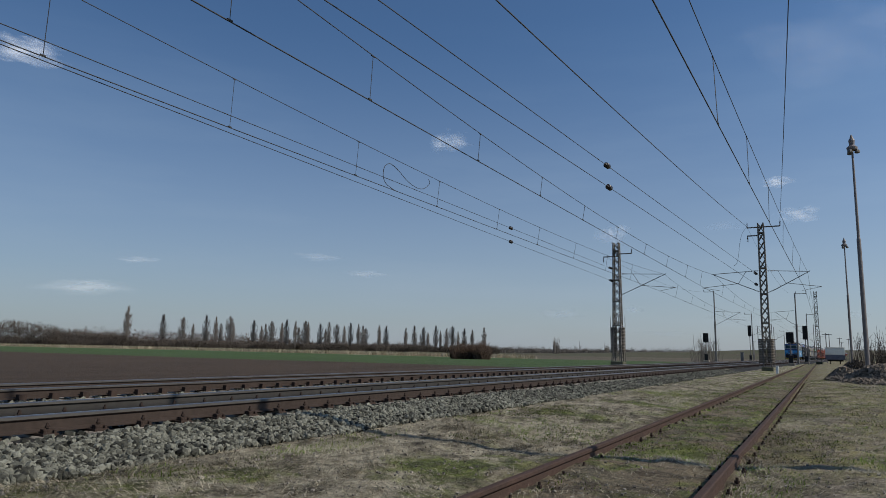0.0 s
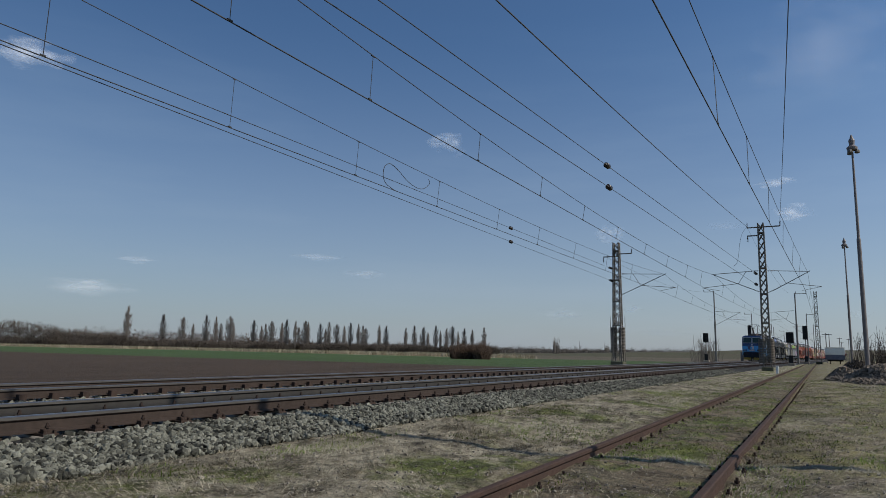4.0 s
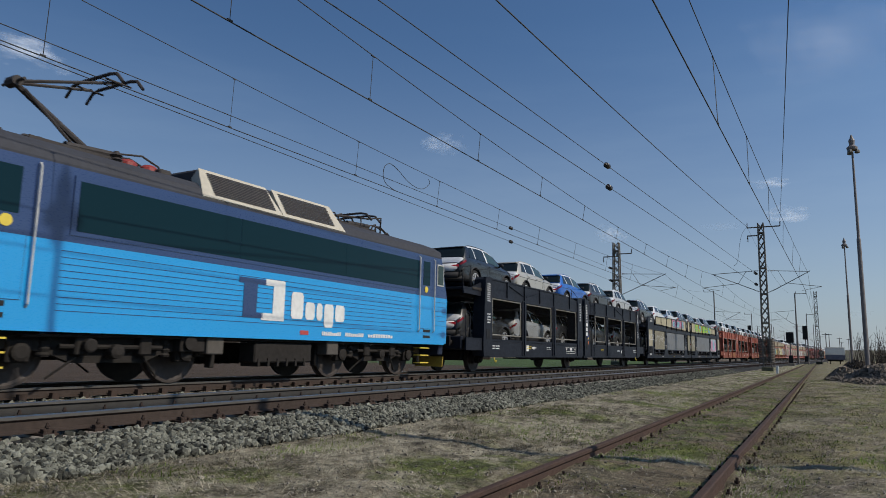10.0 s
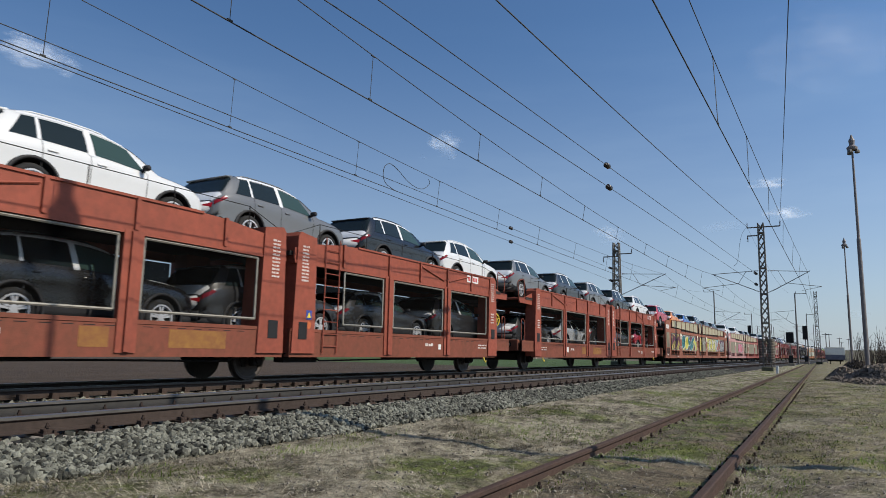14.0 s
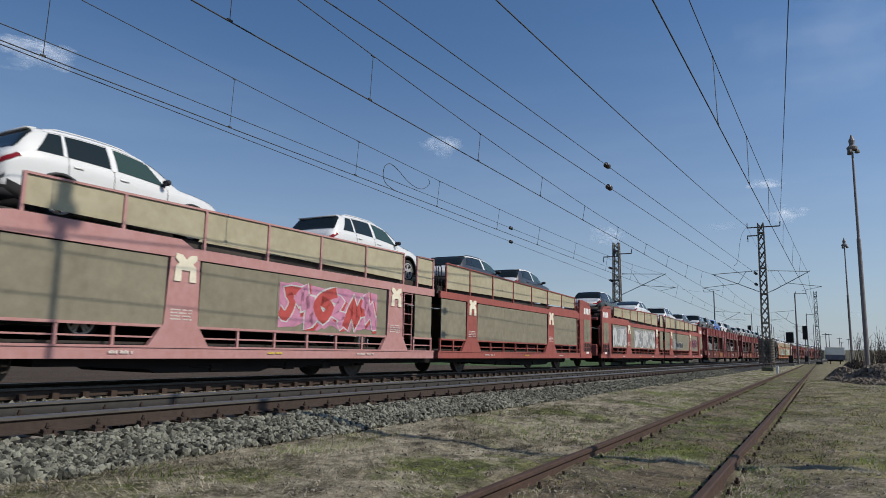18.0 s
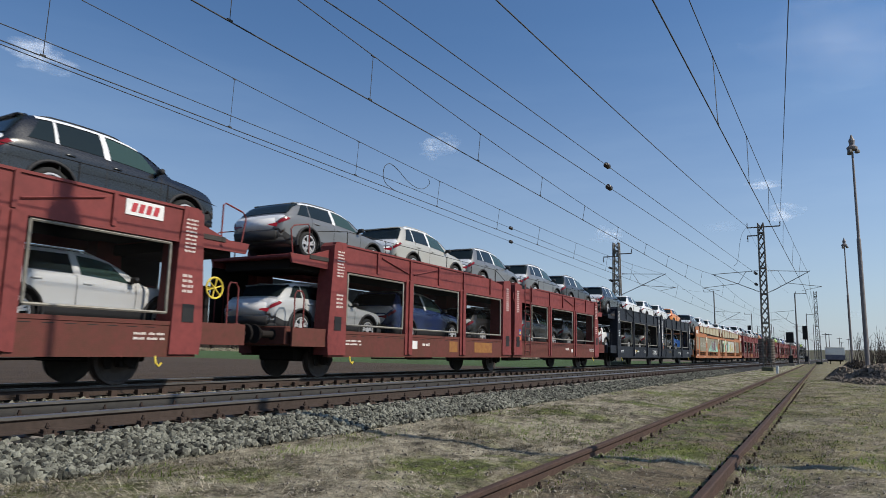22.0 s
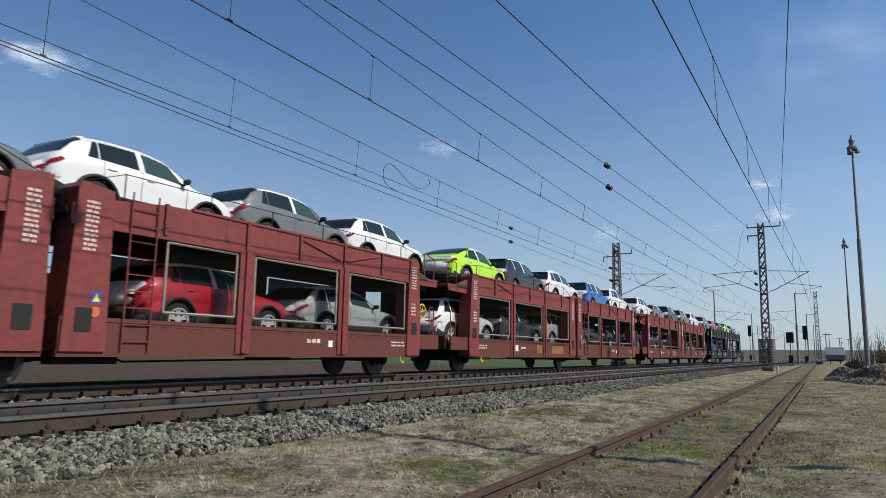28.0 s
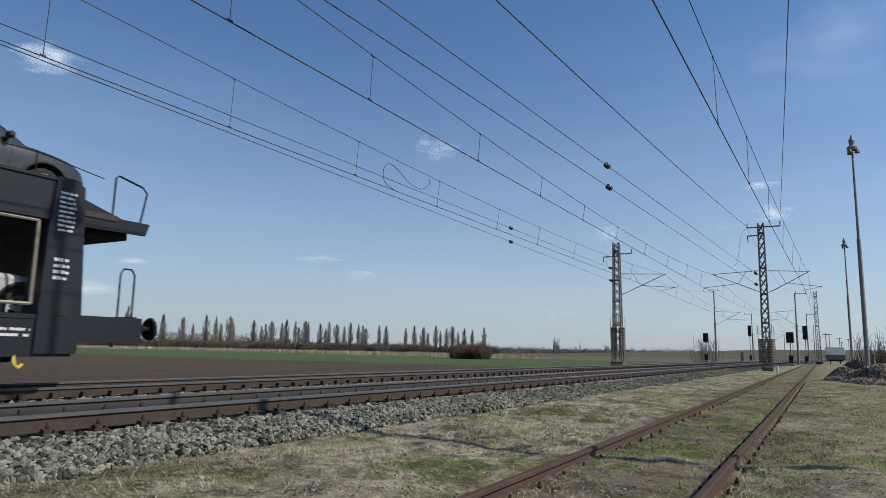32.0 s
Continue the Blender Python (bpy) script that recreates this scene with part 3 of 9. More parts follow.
def insulator(bm, a, b, r=0.06, discs=5):
    a, b = Vector(a), Vector(b)
    tube(bm, a, b, 0.018, 6)
    for i in range(discs):
        c = a.lerp(b, 0.18 + 0.64 * i / (discs - 1))
        d = (b - a).normalized() * 0.02
        tube(bm, c - d, c + d, r, 8, r * 0.55)


def lattice_mast(name, label, x, y, z0, top, w0, w1, arms, weights=()):
    w0, w1 = w0 * 0.76, w1 * 0.74
    m = thing(name, label, "catenary mast", at=Matrix.Translation((x, y, 0)))
    for sx in (-1, 1):
        for sy in (-1, 1):
            bm = bmesh.new()
            tube(bm, (sx * w0 / 2, sy * w0 / 2, z0), (sx * w1 / 2, sy * w1 / 2, top), 0.060, 4)
            part("mast_leg", fix(bm), LATTICE, m)
    bm = bmesh.new()
    steps = 15
    for face in range(4):
        for i in range(steps):
            za, zb = z0 + 0.3 + (top - z0 - 0.3) * i / steps, z0 + 0.3 + (top - z0 - 0.3) * (i + 1) / steps
            wa, wb = np.interp(za, (z0, top), (w0, w1)) / 2, np.interp(zb, (z0, top), (w0, w1)) / 2
            for s in (-1, 1):
                u0, u1 = s * wa, -s * wb
                a, b = ((u0, -wa, za), (u1, -wb, zb)) if face == 0 else ((u0, wa, za), (u1, wb, zb)) if face == 1 else ((-wa, u0, za), (-wb, u1, zb)) if face == 2 else ((wa, u0, za), (wb, u1, zb))
                tube(bm, a, b, 0.030, 4, caps=False)
    part("lacing", fix(bm), LATTICE, m)
    for zf in (0.30, 0.50, 0.68, 0.93):
        zz = z0 + (top - z0) * zf
        ww = float(np.interp(zz, (z0, top), (w0, w1))) / 2 + 0.05
        part("collar", boxed(-ww, ww, -ww, ww, zz - 0.05, zz + 0.05, 0.01), LATTICE, m)
    part("foundation", boxed(-w0 * 0.75, w0 * 0.75, -w0 * 0.75, w0 * 0.75, -0.75, z0 + 0.02, 0.04), MOSSY, m, "mossy concrete foundation block")
    for dx, dy, za, zb in weights:
        dx, dy = dx * 0.74, dy * 0.74
        n = int((zb - za) / 0.12)
        disc = bmesh.new()
        lathe(disc, [(0.22, 0), (0.26, 0.02), (0.26, 0.09), (0.22, 0.11)], 12)
        for i in range(n):
            if i == 0:
                first = part("tension_weight", fix(disc), WEIGHT, m, "grey cast disc weight", True)
            w = first if i == 0 else part("tension_weight", first.data, None, m)
            w.location = (dx, dy, za + (zb - za) * i / n)
        bm = bmesh.new()
        tube(bm, (dx, dy, zb), (dx, dy, zb + 2.2), 0.012, 5)
        for s in (-1, 1):
            tube(bm, (dx + s * 0.24, dy, z0), (dx + s * 0.27, dy, zb + 0.9), 0.022, 5)
        part("weight_guide", fix(bm), LATTICE, m)
    for a in arms:
        cantilever(m, *a)
    return m


def cantilever(m, side, reach, z_top, z_low, z_reg, root=0.3):
    """A tube cantilever: top tie, diagonal, registration tube, steady arm and insulators."""
    tip = (side * reach, 0, z_top)
    bm = bmesh.new()
    tube(bm, (side * (root + 0.55), 0, z_top + 0.14), tip, 0.026, 6)
    part("top_tube", fix(bm), STEEL, m)
    bm = bmesh.new()
    tube(bm, (side * (root + 0.5), 0, z_low + 0.22), (side * (reach + 0.15), 0, z_top + 0.04), 0.03, 6)
    part("diagonal_tube", fix(bm), STEEL, m)
    bm = bmesh.new()
    f = 0.45
    k = (side * (root + (reach - root) * f), 0, z_low + (z_top - z_low) * f)
    tube(bm, (side * (root + (reach - root) * 0.28), 0, z_top + 0.09), k, 0.018, 5)
    part("strut", fix(bm), STEEL, m)
    bm = bmesh.new()
    tube(bm, (k[0], 0, k[2] + 0.02), (side * (reach + 0.85), 0, z_reg + 0.25), 0.022, 6)
    tube(bm, (side * (reach + 0.8), 0, z_reg + 0.24), (side * (reach - 0.45), 0, z_reg), 0.015, 5)
    part("registration_arm", fix(bm), STEEL, m)
    for a, b in (((side * root, 0, z_top + 0.16), (side * (root + 0.6), 0, z_top + 0.14)), ((side * root, 0, z_low), (side * (root + 0.55), 0, z_low + 0.25))):
        bm = bmesh.new()
        insulator(bm, a, b)
        part("insulator", fix(bm), INSUL, m, "dark ribbed insulator")


def cross_arm(m, xa, xb, z, drop=0.0):
    bm = bmesh.new()
    box(bm, min(xa, xb), max(xa, xb), -0.05, 0.05, z - 0.04, z + 0.04)
    part("cross_arm", bm, LATTICE, m)
    for x in (xa, xb):
        bm = bmesh.new()
        insulator(bm, (x, 0, z), (x + 0.02, 0, z - 0.5 if drop else z + 0.4), 0.07, 4)
        part("insulator", fix(bm), INSUL, m, "dark ribbed insulator")


near_mast = lattice_mast("lattice_mast", "grey lattice catenary mast with two cantilevers and tension weights", -4.42, 57.5, -0.05, 11.06, 0.72, 0.52,
                         [(-1, 3.62, 7.17, 5.68, 5.85), (1, 3.07, 7.14, 5.62, 5.72)], [(-0.42, 0.0, 0.25, 2.1), (0.36, 0.1, 0.3, 2.1)])
cross_arm(near_mast, -0.98, 1.35, 10.75)
cross_arm(near_mast, -0.98, -0.2, 10.1, 1)
left_mast = lattice_mast("lattice_mast", "grey lattice catenary mast beyond the tracks with one cantilever", -15.92, 58.0, 0.08, 10.3, 0.95, 0.62,
                         [(1, 4.0, 7.4, 5.76, 6.0, 0.4)], [(-0.5, 0.0, 0.9, 3.0), (0.45, 0.1, 0.9, 3.0)])
cross_arm(left_mast, -1.15, 0.2, 9.1, 1)
cross_arm(left_mast, 0.1, 1.3, 9.3)
far_lattice = lattice_mast("lattice_mast", "slim rusty lattice mast far along the siding", -2.38, 140.0, -0.05, 12.6, 0.9, 0.6, [])
for o in (near_mast, left_mast, far_lattice):
    o["group"] = "lattice masts"


def tube_mast(x, y, top, side, reach, label, z_top=7.5, r=0.14):
    m = thing("tubular_mast", label, "catenary mast", "tubular masts", at=Matrix.Translation((x, y, 0)))
    bm = bmesh.new()
    tube(bm, (0, 0, -0.6), (0, 0, top * 0.55), r, 10)
    tube(bm, (0, 0, top * 0.55), (0, 0, top), r * 0.75, 10, r * 0.6)
    part("pole", fix(bm), STEEL, m, smooth=False)
    cantilever(m, side, reach, z_top, z_top - 1.9, z_top - 1.45, 0.15)
    cross_arm(m, -side * 1.5, -side * 0.1, top - 0.1)
    return m


tube_mast(-16.1, 115.0, 10.9, 1, 3.7, "grey tubular catenary mast beyond the tracks")
tube_mast(-4.65, 115.0, 10.3, -1, 2.7, "dark tubular catenary mast between main line and siding")
for yy in (172.0, 230.0, 290.0, 350.0):
    tube_mast(-16.1, yy, 10.5, 1, 3.7, "distant tubular catenary mast", r=0.13)
    tube_mast(-4.9, yy, 10.3, -1, 2.7, "distant tubular catenary mast", r=0.13)
# the masts behind the camera that carry the wires on
tube_mast(-4.5, -1.5, 10.5, -1, 3.2, "tubular catenary mast between main line and siding", 7.2)
tube_mast(-16.1, -3.0, 10.5, 1, 3.7, "tubular catenary mast beyond the tracks", 7.4)


def wire(name, label, pts, r):
    bm = bmesh.new()
    if "cable" in name:
        # round the bends
        p = [Vector(q) for q in pts]
        p = [p[0]] + p + [p[-1]]
        pts = []
        for a, b, c, d in zip(p, p[1:], p[2:], p[3:]):
            for k in range(5):
                t = k / 5
                pts.append(0.5 * (2 * b + (c - a) * t + (2 * a - 5 * b + 4 * c - d) * t * t + (3 * b - a - 3 * c + d) * t ** 3))
        pts.append(p[-1])
    pipe(bm, pts, r, 5)
    return tagged(part(name, fix(bm), WIRE, smooth=True), label, "wire", "overhead wires")


def sag(xa, xb, ya, yb, za, zb, dip, n=24):
    out = []
    for i in range(n + 1):
        u = i / n
        out.append((xa + (xb - xa) * u, ya + (yb - ya) * u, za + (zb - za) * u - dip * 4 * u * (1 - u)))
    return out


def hang(spans, rc, rm):
    """A contact wire, its catenary wire above and the droppers between them, span by span."""
    for (ya, yb, ca, cb, ma, mb, dip, xca, xcb, xma, xmb, drops) in spans:
        wire("contact_wire", "dark copper contact wire over the track", sag(xca, xcb, ya, yb, ca, cb, 0.03, 12), rc)
        wire("catenary_wire", "thin sagging catenary wire", sag(xma, xmb, ya, yb, ma, mb, dip), rm)
        for y in drops:
            u = (y - ya) / (yb - ya)
            zc = ca + (cb - ca) * u - 0.03 * 4 * u * (1 - u)
            zm = ma + (mb - ma) * u - dip * 4 * u * (1 - u)
            bm = bmesh.new()
            tube(bm, (xca + (xcb - xca) * u, y, zc), (xma + (xmb - xma) * u, y, zm), 0.008, 4)
            tube(bm, (xca + (xcb - xca) * u, y - 0.05, zc + 0.02), (xca + (xcb - xca) * u, y + 0.05, zc + 0.02), 0.02, 5)
            tube(bm, (xma + (xmb - xma) * u, y - 0.05, zm - 0.01), (xma + (xmb - xma) * u, y + 0.05, zm - 0.01), 0.018, 5)
            tagged(part("dropper", fix(bm), WIRE), "thin dropper between contact wire and catenary wire", "dropper", "droppers")


hang([(-1.5, 57.5, 5.66, 5.82, 7.3, 7.17, 1.03, -7.66, -8.25, -7.66, -8.04, (2.5, 6.8, 10.5, 15.4, 19.9, 24.3, 29.0, 34.3, 39.8, 46, 52)),
                 (57.5, 115, 5.82, 5.8, 7.17, 7.5, 1.0, -8.25, -7.5, -8.04, -7.4, (63, 70, 78, 86, 94, 102, 109))], 0.012, 0.0095)
hang([(-3.0, 58.0, 6.02, 5.95, 7.95, 7.4, 0.86, -12.44, -12.2, -12.44, -11.95, (2.4, 6.6, 11.1, 16.1, 21.0, 26.1, 30.7, 36.0, 42, 48)),
                 (58.0, 115, 5.95, 5.8, 7.4, 7.5, 0.9, -12.2, -12.5, -11.95, -12.4, (64, 72, 80, 88, 96, 104))], 0.012, 0.0095)
hang([(-1.5, 57.5, 5.55, 5.75, 7.6, 7.12, 0.45, -1.95, -1.6, -2.1, -1.38, (14.8, 20.6, 27, 34, 41, 48)),
                 (57.5, 140, 5.75, 5.8, 7.12, 7.6, 0.9, -1.6, -2.4, -1.38, -2.3, (70, 85, 100, 115, 128))], 0.012, 0.0095)
for xa, xb, ya, yb in ((-7.5, -7.5, 115, 350), (-12.5, -12.5, 115, 350)):
    wire("contact_wire", "dark copper contact wire over the track", sag(xa, xb, ya, yb, 5.8, 5.8, 0.05), 0.008)
    for k in range(4):
        wire("catenary_wire", "thin sagging catenary wire", sag(xa, xb, ya + k * 58.75, ya + (k + 1) * 58.75, 7.4, 7.4, 0.9, 12), 0.007)


def through_at(a, b, y):
    u = (y - a[1]) / (b[1] - a[1])
    return tuple(a[i] + (b[i] - a[i]) * u for i in range(3))


def anchored(a, b, y_ins, r=0.010):
    """A wire that leaves the running line and is anchored on a mast, with its section insulator."""
    wire("anchored_wire", "wire anchored to a mast through an insulator", [through_at(a, b, y) for y in (-4, 8, 20, 34, 46, 57)] + [b], r)
    bm = bmesh.new()
    p, q = Vector(through_at(a, b, y_ins - 0.22)), Vector(through_at(a, b, y_ins + 0.22))
    tube(bm, p, q, 0.03, 8)
    tube(bm, p.lerp(q, 0.25), p.lerp(q, 0.75), 0.085, 10)
    for ya in (54.2,):
        ins = bmesh.new()
        insulator(ins, through_at(a, b, ya), through_at(a, b, ya + 1.1), 0.10, 7)
        tagged(part("anchor_insulator", fix(ins), INSUL), "dark ribbed insulator where a wire is anchored to its mast", "insulator", "anchor insulators")
    tagged(part("section_insulator", fix(bm), INSUL, smooth=True), "dark egg-shaped section insulator hung in a wire", "insulator", "section insulators")


anchored((-6.1, 7.1, 5.725), (-4.62, 57.5, 6.03), 20.15)
anchored((-6.15, 8.3, 6.40), (-4.62, 57.5, 6.86), 20.2)
anchored((-12.35, 5.86, 5.90), (-15.7, 58.0, 6.71), 31.3)
anchored((-12.44, 9.0, 6.31), (-15.75, 58.0, 7.79), 31.2)
wire("feeder_cable", "thick feeder cable running to the mast head", sag(-5.35, -5.4, -2, 57.5, 6.85, 10.85, 0.25), 0.016)
wire("feeder_cable", "thick feeder cable running to the mast head", sag(0.7, -3.07, -2, 57.5, 7.7, 10.9, 0.2), 0.012)
wire("feeder_cable", "feeder cable between distant mast heads", sag(-5.4, -5.5, 57.5, 115, 10.85, 10.3, 0.8), 0.009)
wire("feeder_cable", "feeder cable between distant mast heads", sag(-17.0, -17.3, 58, 115, 9.2, 10.8, 0.8), 0.009)
wire("jumper_cable", "looped jumper cable between the two wires",
     [(-12.44, 18.6, 6.72), (-12.46, 18.1, 6.86), (-12.48, 17.8, 6.7), (-12.5, 17.75, 6.4), (-12.48, 17.9, 6.14), (-12.44, 18.4, 6.0)], 0.011)
wire("jumper_cable", "looped jumper cable between the two wires",
     [(-12.44, 18.6, 6.72), (-12.46, 19.2, 6.5), (-12.48, 19.8, 6.42), (-12.5, 20.3, 6.5), (-12.44, 20.6, 6.75), (-12.44, 20.5, 6.9)], 0.011)
wire("jumper_cable", "slack jumper cable at the mast head", [(-5.4, 57.5, 10.8), (-5.75, 57.3, 10.3), (-5.95, 57.1, 9.4), (-6.05, 57.0, 8.5), (-6.2, 56.9, 7.9), (-6.4, 56.8, 7.7)], 0.012)


# ---- posts, signals and other things along the line ----
def lamp_post(x, y, h, z0):
    m = thing("lamp_post", "tall grey tapered yard lamp post with a pointed head", "lamp post", "yard lamps", at=Matrix.Translation((x, y, 0)))
    bm = bmesh.new()
    lathe(bm, [(0.115, z0 - 0.4), (0.11, z0 + 0.2), (0.095, z0 + h * 0.55), (0.07, z0 + h * 0.56), (0.05, z0 + h * 0.93)], 12)
    part("pole", fix(bm), POLE, m, smooth=False)
    bm = bmesh.new()
    lathe(bm, [(0.10, z0 + h * 0.93), (0.24, z0 + h * 0.935), (0.26, z0 + h * 0.945), (0.12, z0 + h * 0.955), (0.15, z0 + h * 0.975), (0.09, z0 + h * 0.985), (0.02, z0 + h + 0.02)], 12)
    part("lamp_head", fix(bm), POLE, m, "grey conical lamp head")
    bm = bmesh.new()
    for k in range(3):
        a = k * 2.09
        lathe(bm, [(0.05, 0), (0.11, -0.05), (0.13, -0.16), (0.10, -0.2)], 8, at=(0.22 * math.cos(a), 0.22 * math.sin(a), z0 + h * 0.935))
    part("floodlights", fix(bm), STEEL, m)
    return m


lamp_post(1.42, 40.0, 12.3, -0.05)
lamp_post(1.45, 75.0, 12.3, -0.1)
lamp_post(1.0, 8.55, 14.4, -0.3)


def signal(x, y, h, w, hh, label):
    m = thing("railway_signal", label, "signal", "railway signals", at=Matrix.Translation((x, y, 0)))
    bm = bmesh.new()
    tube(bm, (0, 0, -0.6), (0, 0, h - hh * 0.4), 0.07, 8)
    part("post", fix(bm), STEEL, m)
    part("signal_head", boxed(-w / 2, w / 2, -0.12, 0.12, h - hh, h, 0.03), BLACK, m, "black signal head")
    for i in range(3):
        bm = bmesh.new()
        z = h - hh * (0.2 + 0.3 * i)
        lathe(bm, [(0.12, -0.12), (0.14, -0.13), (0.14, -0.30), (0.11, -0.30), (0.10, -0.14)], 10, "y", (0, 0, z))
        part("lens_hood", fix(bm), BLACK, m)
    part("equipment_box", boxed(-0.25, 0.25, -0.2, 0.2, 0.0, 0.95, 0.03), BLACK, m)
    part("foundation", boxed(-0.4, 0.4, -0.4, 0.4, -0.7, 0.02, 0.03), CONCRETE, m)
    return m


signal(-16.8, 110.0, 4.1, 0.75, 1.4, "black colour-light signal beyond the tracks")
signal(-15.5, 160.0, 7.3, 0.7, 2.3, "tall black colour-light signal on a post")
signal(-4.65, 95.0, 3.8, 0.85, 1.3, "short black colour-light signal by the siding")
signal(-4.05, 130.0, 6.0, 0.75, 2.3, "tall black colour-light signal by the siding")

relay = thing("relay_cabinet", "grey trackside relay cabinet beyond the tracks", "cabinet", at=Matrix.Translation((-17.7, 165.0, 0)))
part("body", boxed(-0.32, 0.32, -0.3, 0.3, -0.6, 1.5, 0.03), STEEL, relay)
part("roof", boxed(-0.38, 0.38, -0.36, 0.36, 1.5, 1.58, 0.02), STEEL, relay)

for x, y, h in ((-15.6, 190, 6.6), (-1.4, 175, 6.2), (-0.9, 205, 7.0), (1.6, 230, 6.6), (2.3, 260, 6.0), (5.0, 300, 8.0), (-22, 330, 8.5), (-60, 420, 9.0), (-140, 420, 8.0), (-24, 260, 6.0)):
    pl = thing("utility_pole", "distant thin grey pole with a short cross bar", "pole", "distant poles", at=Matrix.Translation((x, y, 0)))
    bm = bmesh.new()
    tube(bm, (0, 0, -1.2), (0, 0, h), 0.11, 8, 0.08)
    part("pole", fix(bm), POLE, pl)
    part("cross_bar", boxed(-0.7, 0.7, -0.05, 0.05, h - 0.35, h - 0.22), POLE, pl)

# freight van parked on the siding, far off
van = thing("freight_van", "parked freight van with white upper sides and dark scrawled lower sides", "wagon", at=Matrix.Translation((0.15, 142.0, -0.3)))
part("upper_body", boxed(-1.5, 1.5, -6.5, 6.5, 1.55, 2.75, 0.06), surface("dirty_white", (0.78, 0.77, 0.72), (0.6, 0.58, 0.52), rough=0.7), van)
part("lower_body", boxed(-1.49, 1.49, -6.5, 6.5, 0.75, 1.55, 0.03), surface("dark_blue_scrawl", (0.06, 0.065, 0.10), (0.14, 0.14, 0.17), rough=0.7, grain=3, stain=1.2), van)
part("roof", boxed(-1.55, 1.55, -6.55, 6.55, 2.75, 2.85, 0.04), surface("van_roof", (0.5, 0.5, 0.46), rough=0.7), van)
for s in (-1, 1):
    for e in (-4.2, 4.2):
        bm = bmesh.new()
        lathe(bm, [(0.45, -0.06), (0.47, 0.0), (0.42, 0.06)], 16, "x", (s * 0.75, e, 0.42))
        part("wheel", fix(bm), DARK, van)
part("underframe", boxed(-1.2, 1.2, -6.4, 6.4, 0.45, 0.75), DARK, van)

mk = thing("marker_post", "short white marker post beside the mast foot", "marker", at=Matrix.Translation((-3.54, 53.8, 0)))
part("post", boxed(-0.09, 0.09, -0.06, 0.06, -0.6, 0.12, 0.02), WHITE, mk)


# ---- trees and hedges ----
def twigs(segs, sides=3):
    """Tapered three-sided twigs as vertices and faces; segs is a list of (a, b, radius at a)."""
    vs, fs = [], []
    for a, b, r in segs:
        d = (b - a)
        n1 = d.orthogonal().normalized()
        n2 = d.normalized().cross(n1)
        i = len(vs)
        for k in range(sides):
            t = 2 * math.pi * k / sides
            vs.append(tuple(a + (n1 * math.cos(t) + n2 * math.sin(t)) * r))
        for k in range(sides):
            t = 2 * math.pi * k / sides
            vs.append(tuple(b + (n1 * math.cos(t) + n2 * math.sin(t)) * r * 0.35))
        for k in range(sides):
            j = (k + 1) % sides
            fs.append((i + k, i + j, i + sides + j, i + sides + k))
    return vs, fs


def poplar_meshes(seed, h=18.0, spread=1.0):
    rng = random.Random(seed)
    trunk = [(Vector((0, 0, -1)), Vector((0.1, 0, h * 0.5)), 0.30), (Vector((0.1, 0, h * 0.5)), Vector((0, 0.1, h)), 0.14)]
    segs = []
    for i in range(170):
        z = h * (0.05 + 0.78 * rng.random())
        a = rng.random() * 2 * math.pi
        top = min(h * 0.99, z + 2.2 + 3.6 * rng.random())
        k = top / h
        reach = spread * 2.4 * float(np.interp(k, (0, 0.12, 0.45, 0.78, 0.93, 1.0), (0.15, 0.45, 1.0, 0.9, 0.5, 0.15))) * (0.3 + 0.75 * rng.random())
        p = Vector((0.05, 0.05, z))
        q = Vector((math.cos(a) * reach, math.sin(a) * reach, top))
        elbow = p.lerp(q, 0.45) + Vector((math.cos(a), math.sin(a), 0)) * reach * 0.22
        segs.append((p, elbow, 0.09))
        segs.append((elbow, q, 0.065))
        for _ in range(4):
            b = elbow.lerp(q, rng.random())
            c = b + Vector((rng.uniform(-0.45, 0.45), rng.uniform(-0.45, 0.45), 0.7 + 1.2 * rng.random()))
            segs.append((b, c, 0.045))
    tv, tf = twigs(trunk, 7)
    cv, cf = twigs(segs)
    return mesh_of("trunk", tv, tf, BARK), mesh_of("crown", cv, cf, TWIG)


POPLARS = [poplar_meshes(k, 18.0, 0.8 + 0.35 * (k % 3)) for k in range(5)]
PX = (222, 289, 325, 343, 366, 383, 392, 408, 414, 450, 464, 471, 482, 500, 508, 524, 530, 541, 546, 568, 577, 583, 597, 610, 621, 635, 643, 648, 672, 684, 719, 734, 750, 758, 772, 780, 791, 801, 811, 822, 836, 857)
for k, x in enumerate(PX):
    az = YAW - math.atan((x - 784 + float(np.interp(x, (222, 300, 860), (10, 5, 2)))) / 1199.4)
    d = float(np.interp(x, (222, 290, 410, 545, 680, 860), (372, 428, 430, 470, 500, 520)))
    if x in (343, 392, 414, 464, 471, 530, 577, 648, 758, 780, 811):
        d *= 1.22
    d /= math.cos(YAW - az) ** 0.12
    tr = thing("poplar_tree", "tall narrow leafless poplar behind the field", "tree", "row of poplars",
               at=Matrix.Translation((-math.sin(az) * d, math.cos(az) * d, -0.6)) @ pose(0, 0, 0, 0, 0, 47 * k))
    tr.scale = (1.25, 1.25, 1.08) if k == 0 else (1, 1, 0.92 + 0.16 * ((k * 37) % 10) / 10)
    tm, cm = POPLARS[k % 5]
    part("trunk", tm, None, tr)
    part("crown", cm, None, tr)


